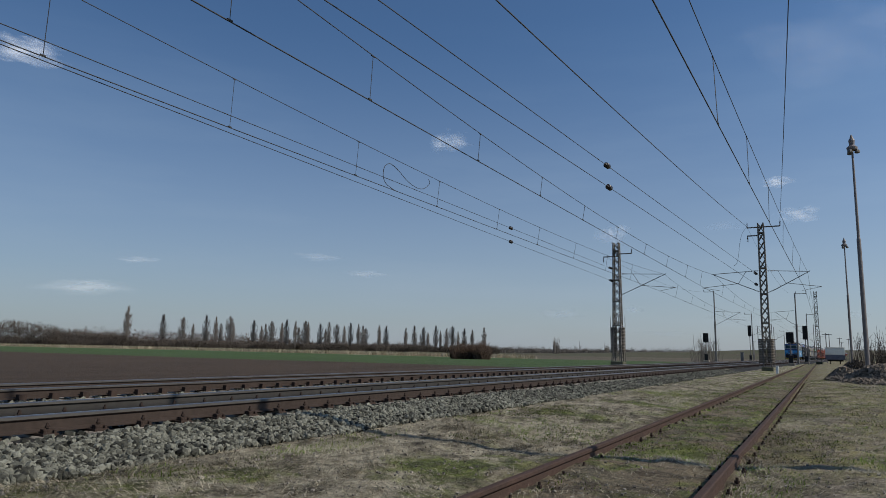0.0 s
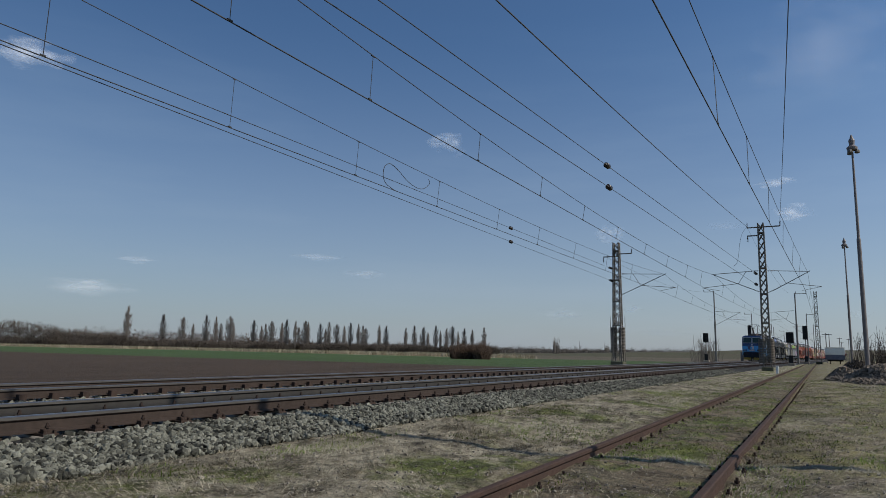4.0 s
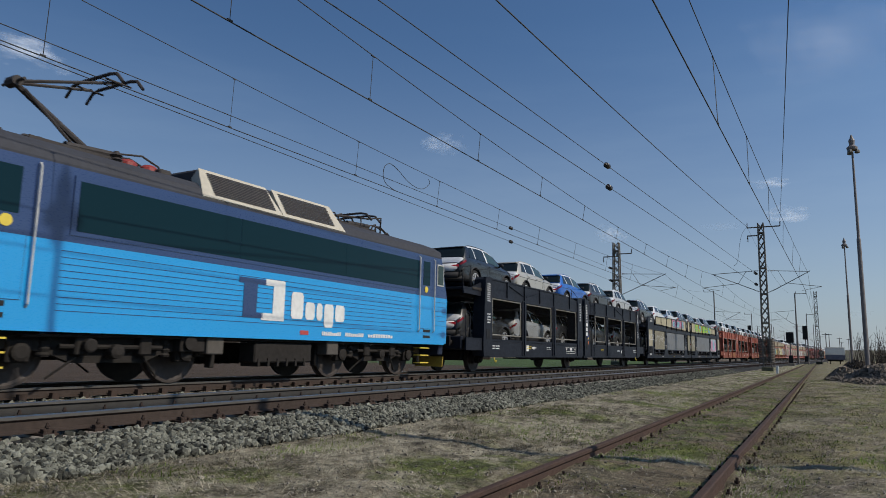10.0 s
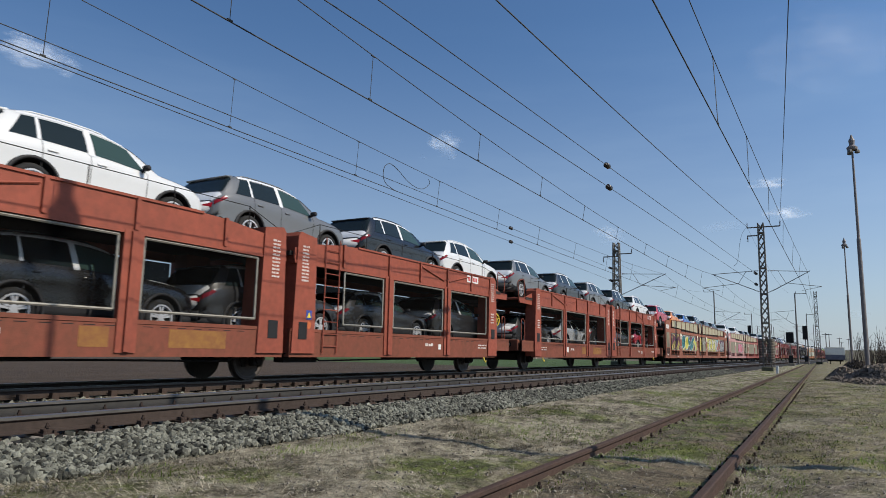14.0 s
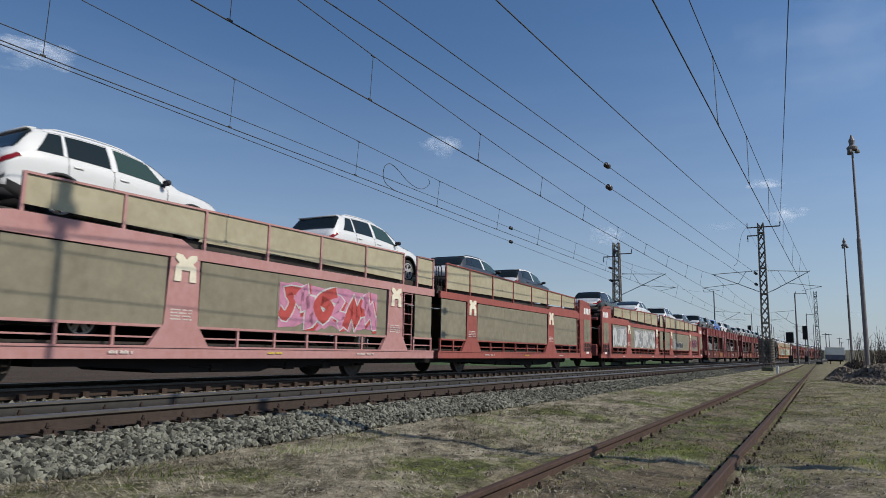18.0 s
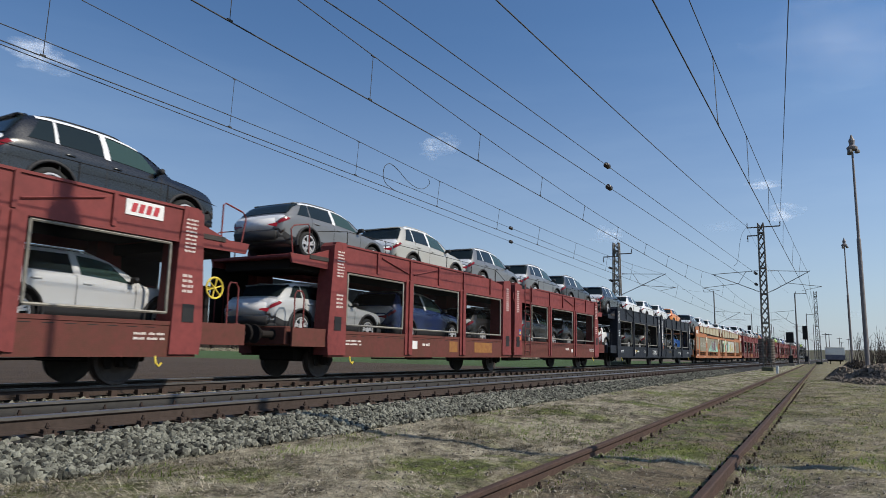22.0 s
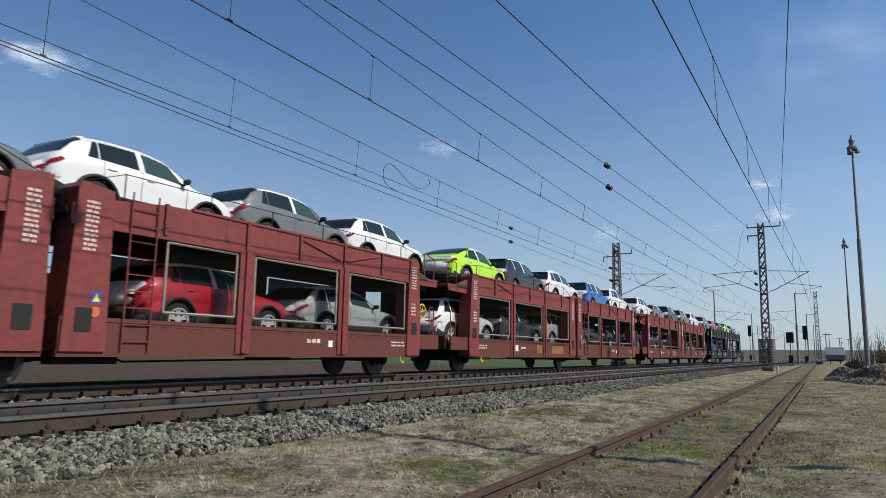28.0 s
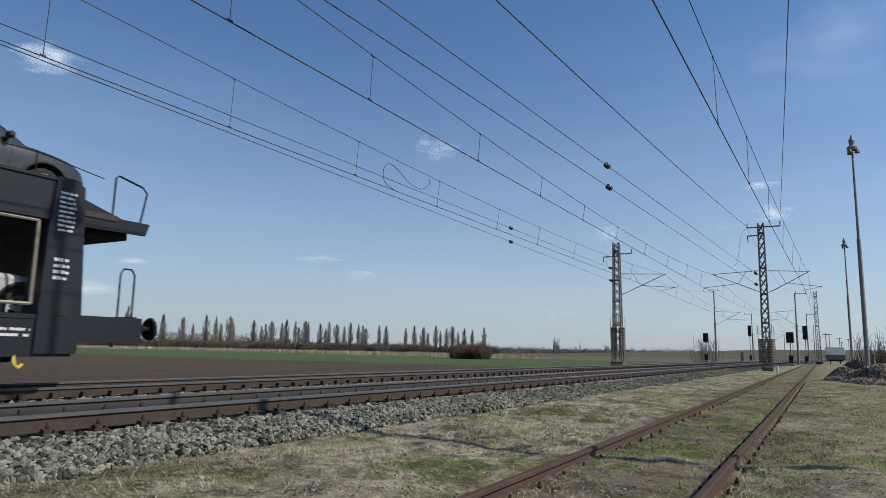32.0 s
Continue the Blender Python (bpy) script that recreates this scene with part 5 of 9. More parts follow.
def open_wagon(mat, low, label, light, tint_seed, plate=False):
    """Two-unit double-deck car wagon with open windows in its sides; the middle joint is at y = 0."""
    w = thing("car_transport_wagon", label, "wagon", "open car wagons")
    for e in (-1, 1):
        # underframe and decks
        bm = bmesh.new()
        box(bm, -1.25, 1.25, min(e * 0.15, e * 12.5), max(e * 0.15, e * 12.5), 0.78, 0.93)
        part("lower_deck", bm, DECK, w)
        bm = bmesh.new()
        box(bm, -1.38, 1.38, min(e * 0.1, e * 11.9), max(e * 0.1, e * 11.9), 2.93, 3.03)
        part("upper_deck", bm, DECK, w)
        first = 0.95 if e < 0 else 2.05
        wins = ((first, 3.9), (4.35, 7.3), (7.75, 10.5))
        for s in sides():
            bm = bmesh.new()
            prism(bm, [(s * (HALF + q), z) for q, z in ((-0.16, 0.53), (0, 0.53), (0, 1.12), (0.014, 1.125), (0.014, 1.20), (-0.11, 1.20), (-0.11, 1.12), (-0.09, 1.12), (-0.09, 0.60), (-0.16, 0.60))], *sorted((e * 0.12, e * 11.2)), axis="y")
            part("sill", fix(bm), low, w)
            # upper side wall, its top follows the deck and droops to the joint
            bm = bmesh.new()
            poly = [(e * 0.15, 2.80), (e * 11.1, 2.78), (e * 11.1, 3.42), (e * 3.0, 3.44), (e * 2.0, 3.40), (e * 0.9, 3.28), (e * 0.15, 3.10)]
            x0, x1 = sorted((s * (HALF - 0.05), s * HALF))
            prism(bm, poly, x0, x1)
            side_box(bm, s, e * 2.6, e * 11.1, 3.40, 3.45, 0.10, HALF + 0.03)
            side_box(bm, s, e * 0.15, e * 11.1, 2.74, 2.82, 0.12, HALF + 0.02)
            part("upper_side", fix(bm), mat, w)
            for y in (2.0, 4.1, 5.8, 7.5, 9.2, 10.8) if s > 0 else ():
                bm = bmesh.new()
                side_box(bm, s, e * (y - 0.04), e * (y + 0.04), 2.82, 3.42, 0.07, HALF + 0.05)
                part("rib", bm, mat, w)
            for ya, yb in ((5.9, 7.3), (9.0, 7.6)) if s > 0 else ():
                bm = bmesh.new()
                xx = s * (HALF + 0.02)
                tube(bm, (xx, e * ya, 3.30), (xx, e * yb, 3.0), 0.022, 5)
                part("brace", fix(bm), mat, w)
            # posts between the windows
            for y in (3.9, 7.3):
                bm = bmesh.new()
                side_box(bm, s, e * (y + 0.02), e * (y + 0.43), 0.60, 2.80, 0.10, HALF + 0.03)
                side_box(bm, s, e * (y + 0.16), e * (y + 0.29), 0.62, 2.78, 0.06, HALF + 0.075)
                part("window_post", fix(bm), mat, w)
            # inner end post, leaning end post
            bm = bmesh.new()
            x0, x1 = sorted((s * (HALF - 0.5), s * (HALF + 0.045)))
            prism(bm, [(e * 0.14, 0.62), (e * 0.95, 0.62), (e * 0.90, 2.5), (e * 0.88, 3.42), (e * 0.30, 3.50), (e * 0.22, 3.40)], x0, x1)
            part("joint_post", fix(bm), mat, w)
            bm = bmesh.new()
            side_box(bm, s, e * 0.35, e * 0.65, 0.95, 1.35, 0.02, HALF + 0.055)
            part("post_recess", bm, BLACK, w)
            bm = bmesh.new()
            x0, x1 = sorted((s * (HALF - 0.42), s * (HALF + 0.045)))
            prism(bm, [(e * 10.55, 0.58), (e * 11.25, 0.58), (e * 11.3, 1.0), (e * 11.15, 3.36), (e * 11.0, 3.47), (e * 10.68, 3.47), (e * 10.6, 2.6)], x0, x1)
            part("end_post", fix(bm), mat, w)
            if s > 0:
                bm = bmesh.new()
                side_box(bm, s, e * 10.78, e * 11.06, 1.2, 1.55, 0.02, HALF + 0.055)
                part("post_recess", bm, BLACK, w)
            # window frames of bent bar
            for a, b in wins:
                bm = bmesh.new()
                xx = s * (HALF - 0.03)
                y0, y1 = e * (a + 0.06), e * (b - 0.03)
                for p, q in (((y0, 2.70), (y1, 2.70)), ((y0, 1.36), (y1, 1.36)), ((y0, 1.36), (y0, 2.70)), ((y1, 1.36), (y1, 2.70))):
                    tube(bm, (xx, p[0], p[1]), (xx, q[0], q[1]), 0.030, 6)
                if s > 0:
                    part("window_frame", fix(bm), FRAME_GREY, w, "galvanised window frame bar")
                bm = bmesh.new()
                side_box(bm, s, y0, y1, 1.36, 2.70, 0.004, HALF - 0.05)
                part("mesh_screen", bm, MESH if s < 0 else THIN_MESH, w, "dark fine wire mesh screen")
            if s < 0:
                continue
            # lettering
            X = s * (HALF + 0.046)
            marks(w, X, *sorted((e * 10.74, e * 11.02)), 2.55, 3.25, 9, light, 0.5, tint_seed + e)
            marks(w, X, *sorted((e * 10.74, e * 11.0)), 1.75, 2.15, 4, light, 0.55, tint_seed + 3 * e)
            marks(w, X, *sorted((e * 0.38, e * 0.62)), 2.3, 3.2, 11, light, 0.55, tint_seed + 5 * e)
            marks(w, s * (HALF + 0.001), *sorted((e * 9.8, e * 10.5)), 0.82, 1.0, 2, light, 0.5, tint_seed + 7 * e)
            marks(w, s * (HALF + 0.001), *sorted((e * 6.2, e * 6.7)), 0.86, 0.98, 1, light, 0.8, tint_seed + 8 * e)
            bm = bmesh.new()
            side_box(bm, s, e * 7.0, e * (7.32 if e < 0 else 7.16), 0.78, 1.02 if e < 0 else 0.94, 0.006, HALF + 0.006)
            part("label_plate", bm, WHITE, w, "white label plate")
        # end platform with handrail loops
        bm = bmesh.new()
        box(bm, -1.30, 1.30, min(e * 11.1, e * 12.55), max(e * 11.1, e * 12.55), 2.89, 2.98, 0.02)
        for s in sides():
            prism(bm, [(e * 11.1, 2.74), (e * 12.5, 2.76), (e * 12.58, 2.99), (e * 12.0, 2.99), (e * 11.1, 3.26)], *sorted((s * 1.30, s * 1.36)))
        part("upper_platform", fix(bm), mat, w)
        part("platform_bearer", boxed(-1.1, 1.1, min(e * 11.0, e * 12.3), max(e * 11.0, e * 12.3), 2.66, 2.88), DARK, w)
        bm = bmesh.new()
        box(bm, -1.3, 1.3, min(e * 12.35, e * 12.55), max(e * 12.35, e * 12.55), 0.8, 1.25, 0.03)
        part("buffer_beam", fix(bm), low, w)
        for s in sides():
            bm = bmesh.new()
            side_box(bm, s, e * 11.2, e * 12.5, 0.78, 1.22, 0.06, HALF - 0.02)
            part("platform_skirt", bm, low, w)
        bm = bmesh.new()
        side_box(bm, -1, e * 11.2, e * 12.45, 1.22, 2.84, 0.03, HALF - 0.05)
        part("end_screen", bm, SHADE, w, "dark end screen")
        for s in sides():
            xx = s * 1.28
            handrail(w, [(xx, e * 11.85, 3.0), (xx, e * 11.86, 3.74), (xx, e * 11.92, 3.79), (xx, e * 12.42, 3.68), (xx, e * 12.52, 3.58), (xx, e * 12.42, 2.98)], mat)
            handrail(w, [(s * 1.38, e * 12.05, 1.2), (s * 1.38, e * 12.05, 2.0), (s * 1.36, e * 12.12, 2.1), (s * 1.36, e * 12.28, 2.1), (s * 1.36, e * 12.35, 2.0), (s * 1.36, e * 12.35, 1.2)], mat)
            # upper deck cable rail
            xx = s * 1.33
            bm = bmesh.new()
            for y in (1.2, 3.2, 5.0, 6.8, 8.6, 10.4):
                tube(bm, (xx, e * y, 3.0), (xx, e * y, 3.85), 0.012, 5)
            pipe(bm, [(xx, e * y, z) for y, z in ((0.3, 3.5), (1.2, 3.84), (3.2, 3.84), (6.8, 3.84), (10.4, 3.84), (11.6, 3.66))], 0.009, 5)
            part("cable_rail", fix(bm), DARK, w)
        buffers(w, e * 12.52, e)
        axle(w, -10.7 if e < 0 else 10.0)
        if e > 0:
            for s in sides():
                bm = bmesh.new()
                xx = s * (HALF + 0.04)
                for y in (1.25, 1.80):
                    tube(bm, (xx, y, 0.62), (xx, y, 3.5), 0.018, 5)
                for k in range(9):
                    tube(bm, (xx, 1.25, 0.8 + 0.3 * k), (xx, 1.80, 0.8 + 0.3 * k), 0.013, 5)
                part("ladder", fix(bm), mat, w)
                bm = bmesh.new()
                box(bm, *sorted((s * (HALF + 0.046), s * (HALF + 0.050))), 0.60, 0.80, 1.42, 1.64)
                sign = part("warning_sign", bm, SIGN_BLUE, w, "blue warning plate with a yellow triangle")
                bm = bmesh.new()
                prism(bm, [(0.63, 1.46), (0.77, 1.46), (0.70, 1.60)], *sorted((s * (HALF + 0.051), s * (HALF + 0.055))))
                part("warning_triangle", bm, YELLOW, sign)
                bm = bmesh.new()
                lathe(bm, [(0.09, s * (HALF + 0.046)), (0.09, s * (HALF + 0.052)), (0.04, s * (HALF + 0.053))], 12, "x", (0, 0.70, 1.29))
                part("warning_disc", fix(bm), SIGN_ORANGE, w, "orange warning disc")
    # hand brake wheel at the rear end
    if mat is not NAVY_BLACK:
        bm = bmesh.new()
        for k in range(14):
            a, b = 2 * math.pi * k / 14, 2 * math.pi * (k + 1) / 14
            tube(bm, (1.30, 11.75 + 0.22 * math.cos(a), 1.95 + 0.22 * math.sin(a)), (1.30, 11.75 + 0.22 * math.cos(b), 1.95 + 0.22 * math.sin(b)), 0.022, 5)
        for k in range(3):
            a = math.pi * k / 3 + 0.3
            tube(bm, (1.30, 11.75 - 0.22 * math.cos(a), 1.95 - 0.22 * math.sin(a)), (1.30, 11.75 + 0.22 * math.cos(a), 1.95 + 0.22 * math.sin(a)), 0.014, 5)
        tube(bm, (1.05, 11.75, 1.95), (1.33, 11.75, 1.95), 0.03, 6)
        part("brake_wheel", fix(bm), YELLOW, w, "yellow hand brake wheel")
        part("brake_stand", boxed(0.98, 1.10, 11.7, 11.8, 0.93, 2.0), DARK, w)
    for y in (-10.3, 10.3):
        bm = bmesh.new()
        pipe(bm, [(HALF - 0.02, y, 0.56), (HALF + 0.02, y, 0.42), (HALF + 0.03, y + 0.06, 0.36), (HALF + 0.02, y + 0.12, 0.42)], 0.022, 5)
        part("rope_hook", fix(bm), YELLOW, w, "yellow rope hook")
    for e in (-1, 1):
        bm = bmesh.new()
        for k in range(24):
            y = e * (1.4 + 0.38 * k)
            side_box(bm, 1, y - 0.1, y + 0.1, 1.07, 1.082, 0.004, HALF + 0.004)
        tagged(part("sill_slots", bm, BLACK, w), kind="stuff")
    for ya, yb, yl in ((-5.0, -4.45, 0), (-3.2, -1.8, 0), (-7.2, -6.6, 1), (3.0, 3.5, 1)):
        if mat is NAVY_BLACK and ya == -3.2:
            bm = bmesh.new()   # loading diagram drawn in thin white lines
            for a, b, c, d in ((-3.3, -1.75, 0.985, 1.0), (-3.2, -1.95, 0.72, 0.735), (-3.2, -3.18, 0.72, 1.0), (-1.97, -1.95, 0.72, 1.0), (-3.15, -2.0, 0.805, 0.82), (-2.72, -2.42, 0.86, 0.98), (-3.22, -3.1, 0.88, 0.95), (-2.05, -1.93, 0.88, 0.95)):
                side_box(bm, 1, a + 0.75, b + 0.75, c, d, 0.004, HALF + 0.005)
            tagged(part("loading_diagram", bm, WHITE, w, "white line diagram on the sill"), kind="stuff")
        elif mat is NAVY_BLACK:
            marks(w, HALF + 0.001, ya, yb, 0.86, 1.0, 2, YELLOW if yl else WHITE, 0.45, tint_seed + int(ya * 7))
        elif not yl:
            part("sill_patch", boxed(HALF - 0.004, HALF + 0.004, ya, yb, 0.70, 1.05), OCHRE_PATCH, w, "worn ochre repair patch on the sill")
    if mat is NAVY_BLACK:
        for k in range(3):
            part("logo_block", boxed(HALF + 0.046, HALF + 0.052, 0.38, 0.62, 1.62 + 0.24 * k, 1.80 + 0.24 * k, 0.0), WHITE, w, "plain white logo block")
    if plate:
        pl = part("name_plate", boxed(HALF, HALF + 0.012, 8.9, 9.75, 3.12, 3.36), WHITE, w, "white plate with plain red bars")
        for k in range(4):
            part("plate_bar", boxed(HALF + 0.012, HALF + 0.016, 8.98 + 0.18 * k, 9.10 + 0.18 * k, 3.17, 3.31), SPRAY_RED, pl)
    axle(w, -0.45)
    bm = bmesh.new()
    box(bm, -0.5, 0.5, -0.9, 0.9, 0.55, 0.9)
    for s in sides():
        box(bm, s * 1.1 - 0.15, s * 1.1 + 0.15, 0.2, 1.4, 0.40, 0.56)
    part("joint_gear", fix(bm), DARK, w)
    part("underframe", boxed(-0.6, 0.6, -9, 9, 0.55, 0.78), DARK, w)
    for e in (-1, 1):
        bm = bmesh.new()
        lathe(bm, [(0.05, e * 5.0), (0.16, e * 5.05), (0.16, e * 6.35), (0.05, e * 6.4)], 10, "y", (0.75, 0, 0.60))
        part("air_tank", fix(bm), DARK, w)
        bm = bmesh.new()
        pipe(bm, [(1.25, e * 1.2, 0.56), (1.25, e * 1.5, 0.44), (1.25, e * 4.4, 0.47), (1.25, e * 9.0, 0.50)], 0.022, 5)
        part("brake_rod", fix(bm), DARK, w)
    return w


PANEL_TAN = surface("weathered_tan_panel", (0.36, 0.33, 0.235), (0.26, 0.23, 0.155), rough=0.7, grain=5, stain=1.6, bump=0.1, rand=0.06, spec=0.2)
PANEL_OLIVE = surface("weathered_olive_panel", (0.215, 0.198, 0.145), (0.14, 0.128, 0.092), rough=0.65, grain=5, stain=1.3, bump=0.1, rand=0.05, spec=0.2)
def perforated():
    """Grey perforated sheet: a third of the light passes its holes."""
    m = surface("perforated_grey_sheet", (0.31, 0.32, 0.33), (0.24, 0.25, 0.26), rough=0.45, metal=0.4, grain=3, stain=0.8, bump=0.1)
    n, l = m.node_tree.nodes, m.node_tree.links
    tr, mx = n.new("ShaderNodeBsdfTransparent"), n.new("ShaderNodeMixShader")
    mx.inputs["Fac"].default_value = 0.54
    l.new(tr.outputs[0], mx.inputs[1])
    l.new(n["Principled BSDF"].outputs[0], mx.inputs[2])
    l.new(mx.outputs[0], n["Material Output"].inputs["Surface"])
    return m


PERFORATED = perforated()
LOGO_RED = surface("logo_red", (0.45, 0.03, 0.04), rough=0.6, bump=0.0)
CREAM = surface("cream_plate", (0.70, 0.66, 0.52), (0.5, 0.46, 0.36), rough=0.7, bump=0.1)


def spray(name, c):
    c = tuple(0.72 * (0.88 * x + 0.12 * sum(c) / 3) for x in c)
    return surface(name, c, tuple(x * 0.62 for x in c), rough=0.65, grain=7, stain=2.2, bump=0.0, spec=0.2)


SPRAY = {"teal": spray("teal_spray", (0.03, 0.22, 0.25)), "lemon": spray("lemon_spray", (0.78, 0.72, 0.10)), "white": spray("white_spray", (0.72, 0.73, 0.72)), "ink": spray("ink_spray", (0.05, 0.06, 0.08)),
         "plum": spray("plum_spray", (0.17, 0.05, 0.09)), "lime": spray("lime_spray", (0.42, 0.75, 0.05)), "pink": spray("pink_spray", (0.72, 0.28, 0.45)), "sky": spray("sky_spray", (0.25, 0.62, 0.75)),
         "navy": spray("navy_spray", (0.05, 0.12, 0.42)), "red": spray("red_spray", (0.62, 0.08, 0.07)), "mint": spray("mint_spray", (0.35, 0.72, 0.55)), "gold": spray("gold_spray", (0.62, 0.52, 0.10)),
         "grey": spray("grey_spray", (0.38, 0.40, 0.41)), "orange": spray("orange_spray", (0.75, 0.28, 0.05))}


FORMS = (((0.0, 0.7), (0.35, 1.0), (0.3, 0.45), (0.75, 0.6), (0.6, 0.0), (1.1, 0.2)), ((-0.1, 0.1), (0.25, 0.85), (0.5, 0.3), (0.75, 0.95), (1.1, 0.5)), ((0.1, 1.0), (0.6, 0.75), (0.15, 0.4), (0.9, 0.3), (0.55, 0.0)),
         ((1.0, 0.9), (0.4, 0.8), (0.1, 0.35), (0.55, 0.1), (0.9, 0.45), (0.5, 0.55)), ((0.0, 0.3), (0.3, 0.05), (0.65, 0.5), (0.4, 0.95), (1.1, 0.85)), ((0.2, -0.05), (0.05, 0.6), (0.5, 0.9), (0.95, 0.55), (0.7, 0.05)))


def ribbon(bm, pts, w, x, clip):
    """A flat painted stroke of width w along pts (y, z) on the plane x."""
    y0, y1, z0, z1 = clip
    pts = [Vector(p) for p in pts]
    rows = []
    for i, p in enumerate(pts):
        a = (pts[i] - pts[i - 1]).normalized() if i else (pts[1] - pts[0]).normalized()
        b = (pts[i + 1] - pts[i]).normalized() if i < len(pts) - 1 else a
        t = (a + b).normalized() if (a + b).length > 0.15 else a
        nrm = Vector((-t.y, t.x))
        k = w / 2 / max(0.5, abs(nrm.dot(Vector((-a.y, a.x)))))
        if i == 0:
            p = p - a * w * 0.35
        elif i == len(pts) - 1:
            p = p + a * w * 0.35
        rows.append([bm.verts.new((x, min(y1, max(y0, q.x)), min(z1, max(z0, q.y)))) for q in (p - nrm * k, p + nrm * k)])
    for a, b in zip(rows, rows[1:]):
        bm.faces.new((a[0], b[0], b[1], a[1]))


def graffiti(parent, s, y0, y1, z0, z1, back, fills, line, seed, count=6, x=HALF):
    """Sprayed forms on a panel: a ragged background, then bent strokes with their outlines, shade and highlight."""
    rng = random.Random(seed)
    lo, hi = min(y0, y1), max(y0, y1)
    clip = (lo, hi, z0, z1)
    w = (hi - lo) / max(1, count)
    h = z1 - z0
    if back:
        k = 14
        top = [(hi - (hi - lo) * i / k, z1 - 0.08 * h * rng.random()) for i in range(k + 1)]
        bot = [(lo + (hi - lo) * i / k, z0 + 0.16 * rng.random() * h) for i in range(k + 1)]
        if not count:
            # a mound that runs out to both ends
            bot = [(y, z0 + 0.01) for y, z in bot]
            top = [(y, z0 + 0.18 * h + (z - z0) * 0.85 * math.sin(math.pi * i / k) ** 1.4 * rng.uniform(0.85, 1.0)) for i, (y, z) in enumerate(top)]
        bm = bmesh.new()
        prism(bm, bot + top, *sorted((s * (x + 0.003), s * (x + 0.005))))
        part("graffiti_background", bm, SPRAY[back], parent)
    for i in range(count):
        form = rng.choice(FORMS)
        lean, fat = rng.uniform(-0.25, 0.25), rng.uniform(0.36, 0.52)
        a, b = lo + w * (i + 0.06), w * 0.86
        za, hh = z0 + h * rng.uniform(0.14, 0.24), h * rng.uniform(0.58, 0.68)
        pts = []
        for (u, v) in form:
            u, v = u + rng.uniform(-0.11, 0.11), v + rng.uniform(-0.1, 0.1)
            pts.append((a + b * u + lean * h * (v - 0.5), za + hh * v))
        size = min(b, hh)
        # round the strokes
        p, pts = [pts[0]] + pts + [pts[-1]], []
        for c0, c1, c2, c3 in zip(p, p[1:], p[2:], p[3:]):
            for t in (0, 0.33, 0.67):
                pts.append(tuple(0.5 * (2 * b1 + (c - a0) * t + (2 * a0 - 5 * b1 + 4 * c - d) * t * t + (3 * b1 - a0 - 3 * c + d) * t ** 3) for a0, b1, c, d in zip(c0, c1, c2, c3)))
        pts.append(p[-1])
        step = 0.0006 * (i % 3)
        if not back and len(fills) == 1:
            bm = bmesh.new()
            ribbon(bm, pts, 0.038, s * (x + 0.006 + step), clip)
            part("graffiti_scrawl", bm, SPRAY[line], parent)
            continue
        for nm, mt, ww, dx, dy, dz in (("graffiti_shade", fills[(i + 1) % len(fills)] if len(fills) > 1 else line, fat * 1.5, 0.006, 0.09 * size, -0.09 * size), ("graffiti_outline", line, fat * 1.32, 0.009, 0, 0), ("graffiti_stroke", fills[i % len(fills)], fat, 0.012, 0, 0)):
            bm = bmesh.new()
            ribbon(bm, [(p + dy, q + dz) for p, q in pts], ww * size, s * (x + dx + step), clip)
            part(nm, bm, SPRAY[mt], parent)


def words(parent, text, y, z, height, mat, x, turn=0.0, name="lettering"):
    """Lettering in the built-in font on the side that faces +x."""
    cu = bpy.data.curves.new(name, "FONT")
    cu.body, cu.size, cu.resolution_u = text, height / 0.7, 2
    tmp = bpy.data.objects.new(name, cu)
    scene.collection.objects.link(tmp)
    me = bpy.data.meshes.new_from_object(tmp.evaluated_get(bpy.context.evaluated_depsgraph_get()))
    bpy.data.objects.remove(tmp)
    bpy.data.curves.remove(cu)
    c, q = math.cos(turn), math.sin(turn)
    for v in me.vertices:
        a, b = v.co.x * c - v.co.y * q, v.co.x * q + v.co.y * c
        v.co = (x, y + a, z + b)
    me.materials.clear()
    me.materials.append(mat)
    return part(name, me, None, parent)


def letter_blocks(parent, y0, y1, z0, z1, count, fill, line, x, seed, drop=0.0):
    """A sprayed name as plain rounded blocks with a pale outline."""
    rng = random.Random(seed)
    w = (y1 - y0) / count
    for i in range(count):
        a, b = y0 + w * (i + 0.06 * rng.random()), y0 + w * (i + 0.90)
        za, zb = z0 + rng.uniform(0, 0.06) - drop * i, z1 - rng.uniform(0, 0.08) - drop * i
        for nm, g, dx, mt in (("graffiti_outline", 0.035, 0.0, line), ("graffiti_block", 0.0, 0.003, fill)):
            k = min(b - a, zb - za) * 0.24
            bm = bmesh.new()
            poly = [(a - g, za + k), (a + k, za - g), (b - k, za - g), (b + g, za + k), (b + g, zb - k), (b - k, zb + g), (a + k, zb + g), (a - g, zb - k)]
            prism(bm, poly, x + dx, x + dx + 0.002)
            part(nm, bm, SPRAY[mt], parent)


FRONT = 0.965   # length of the front unit against the rear one


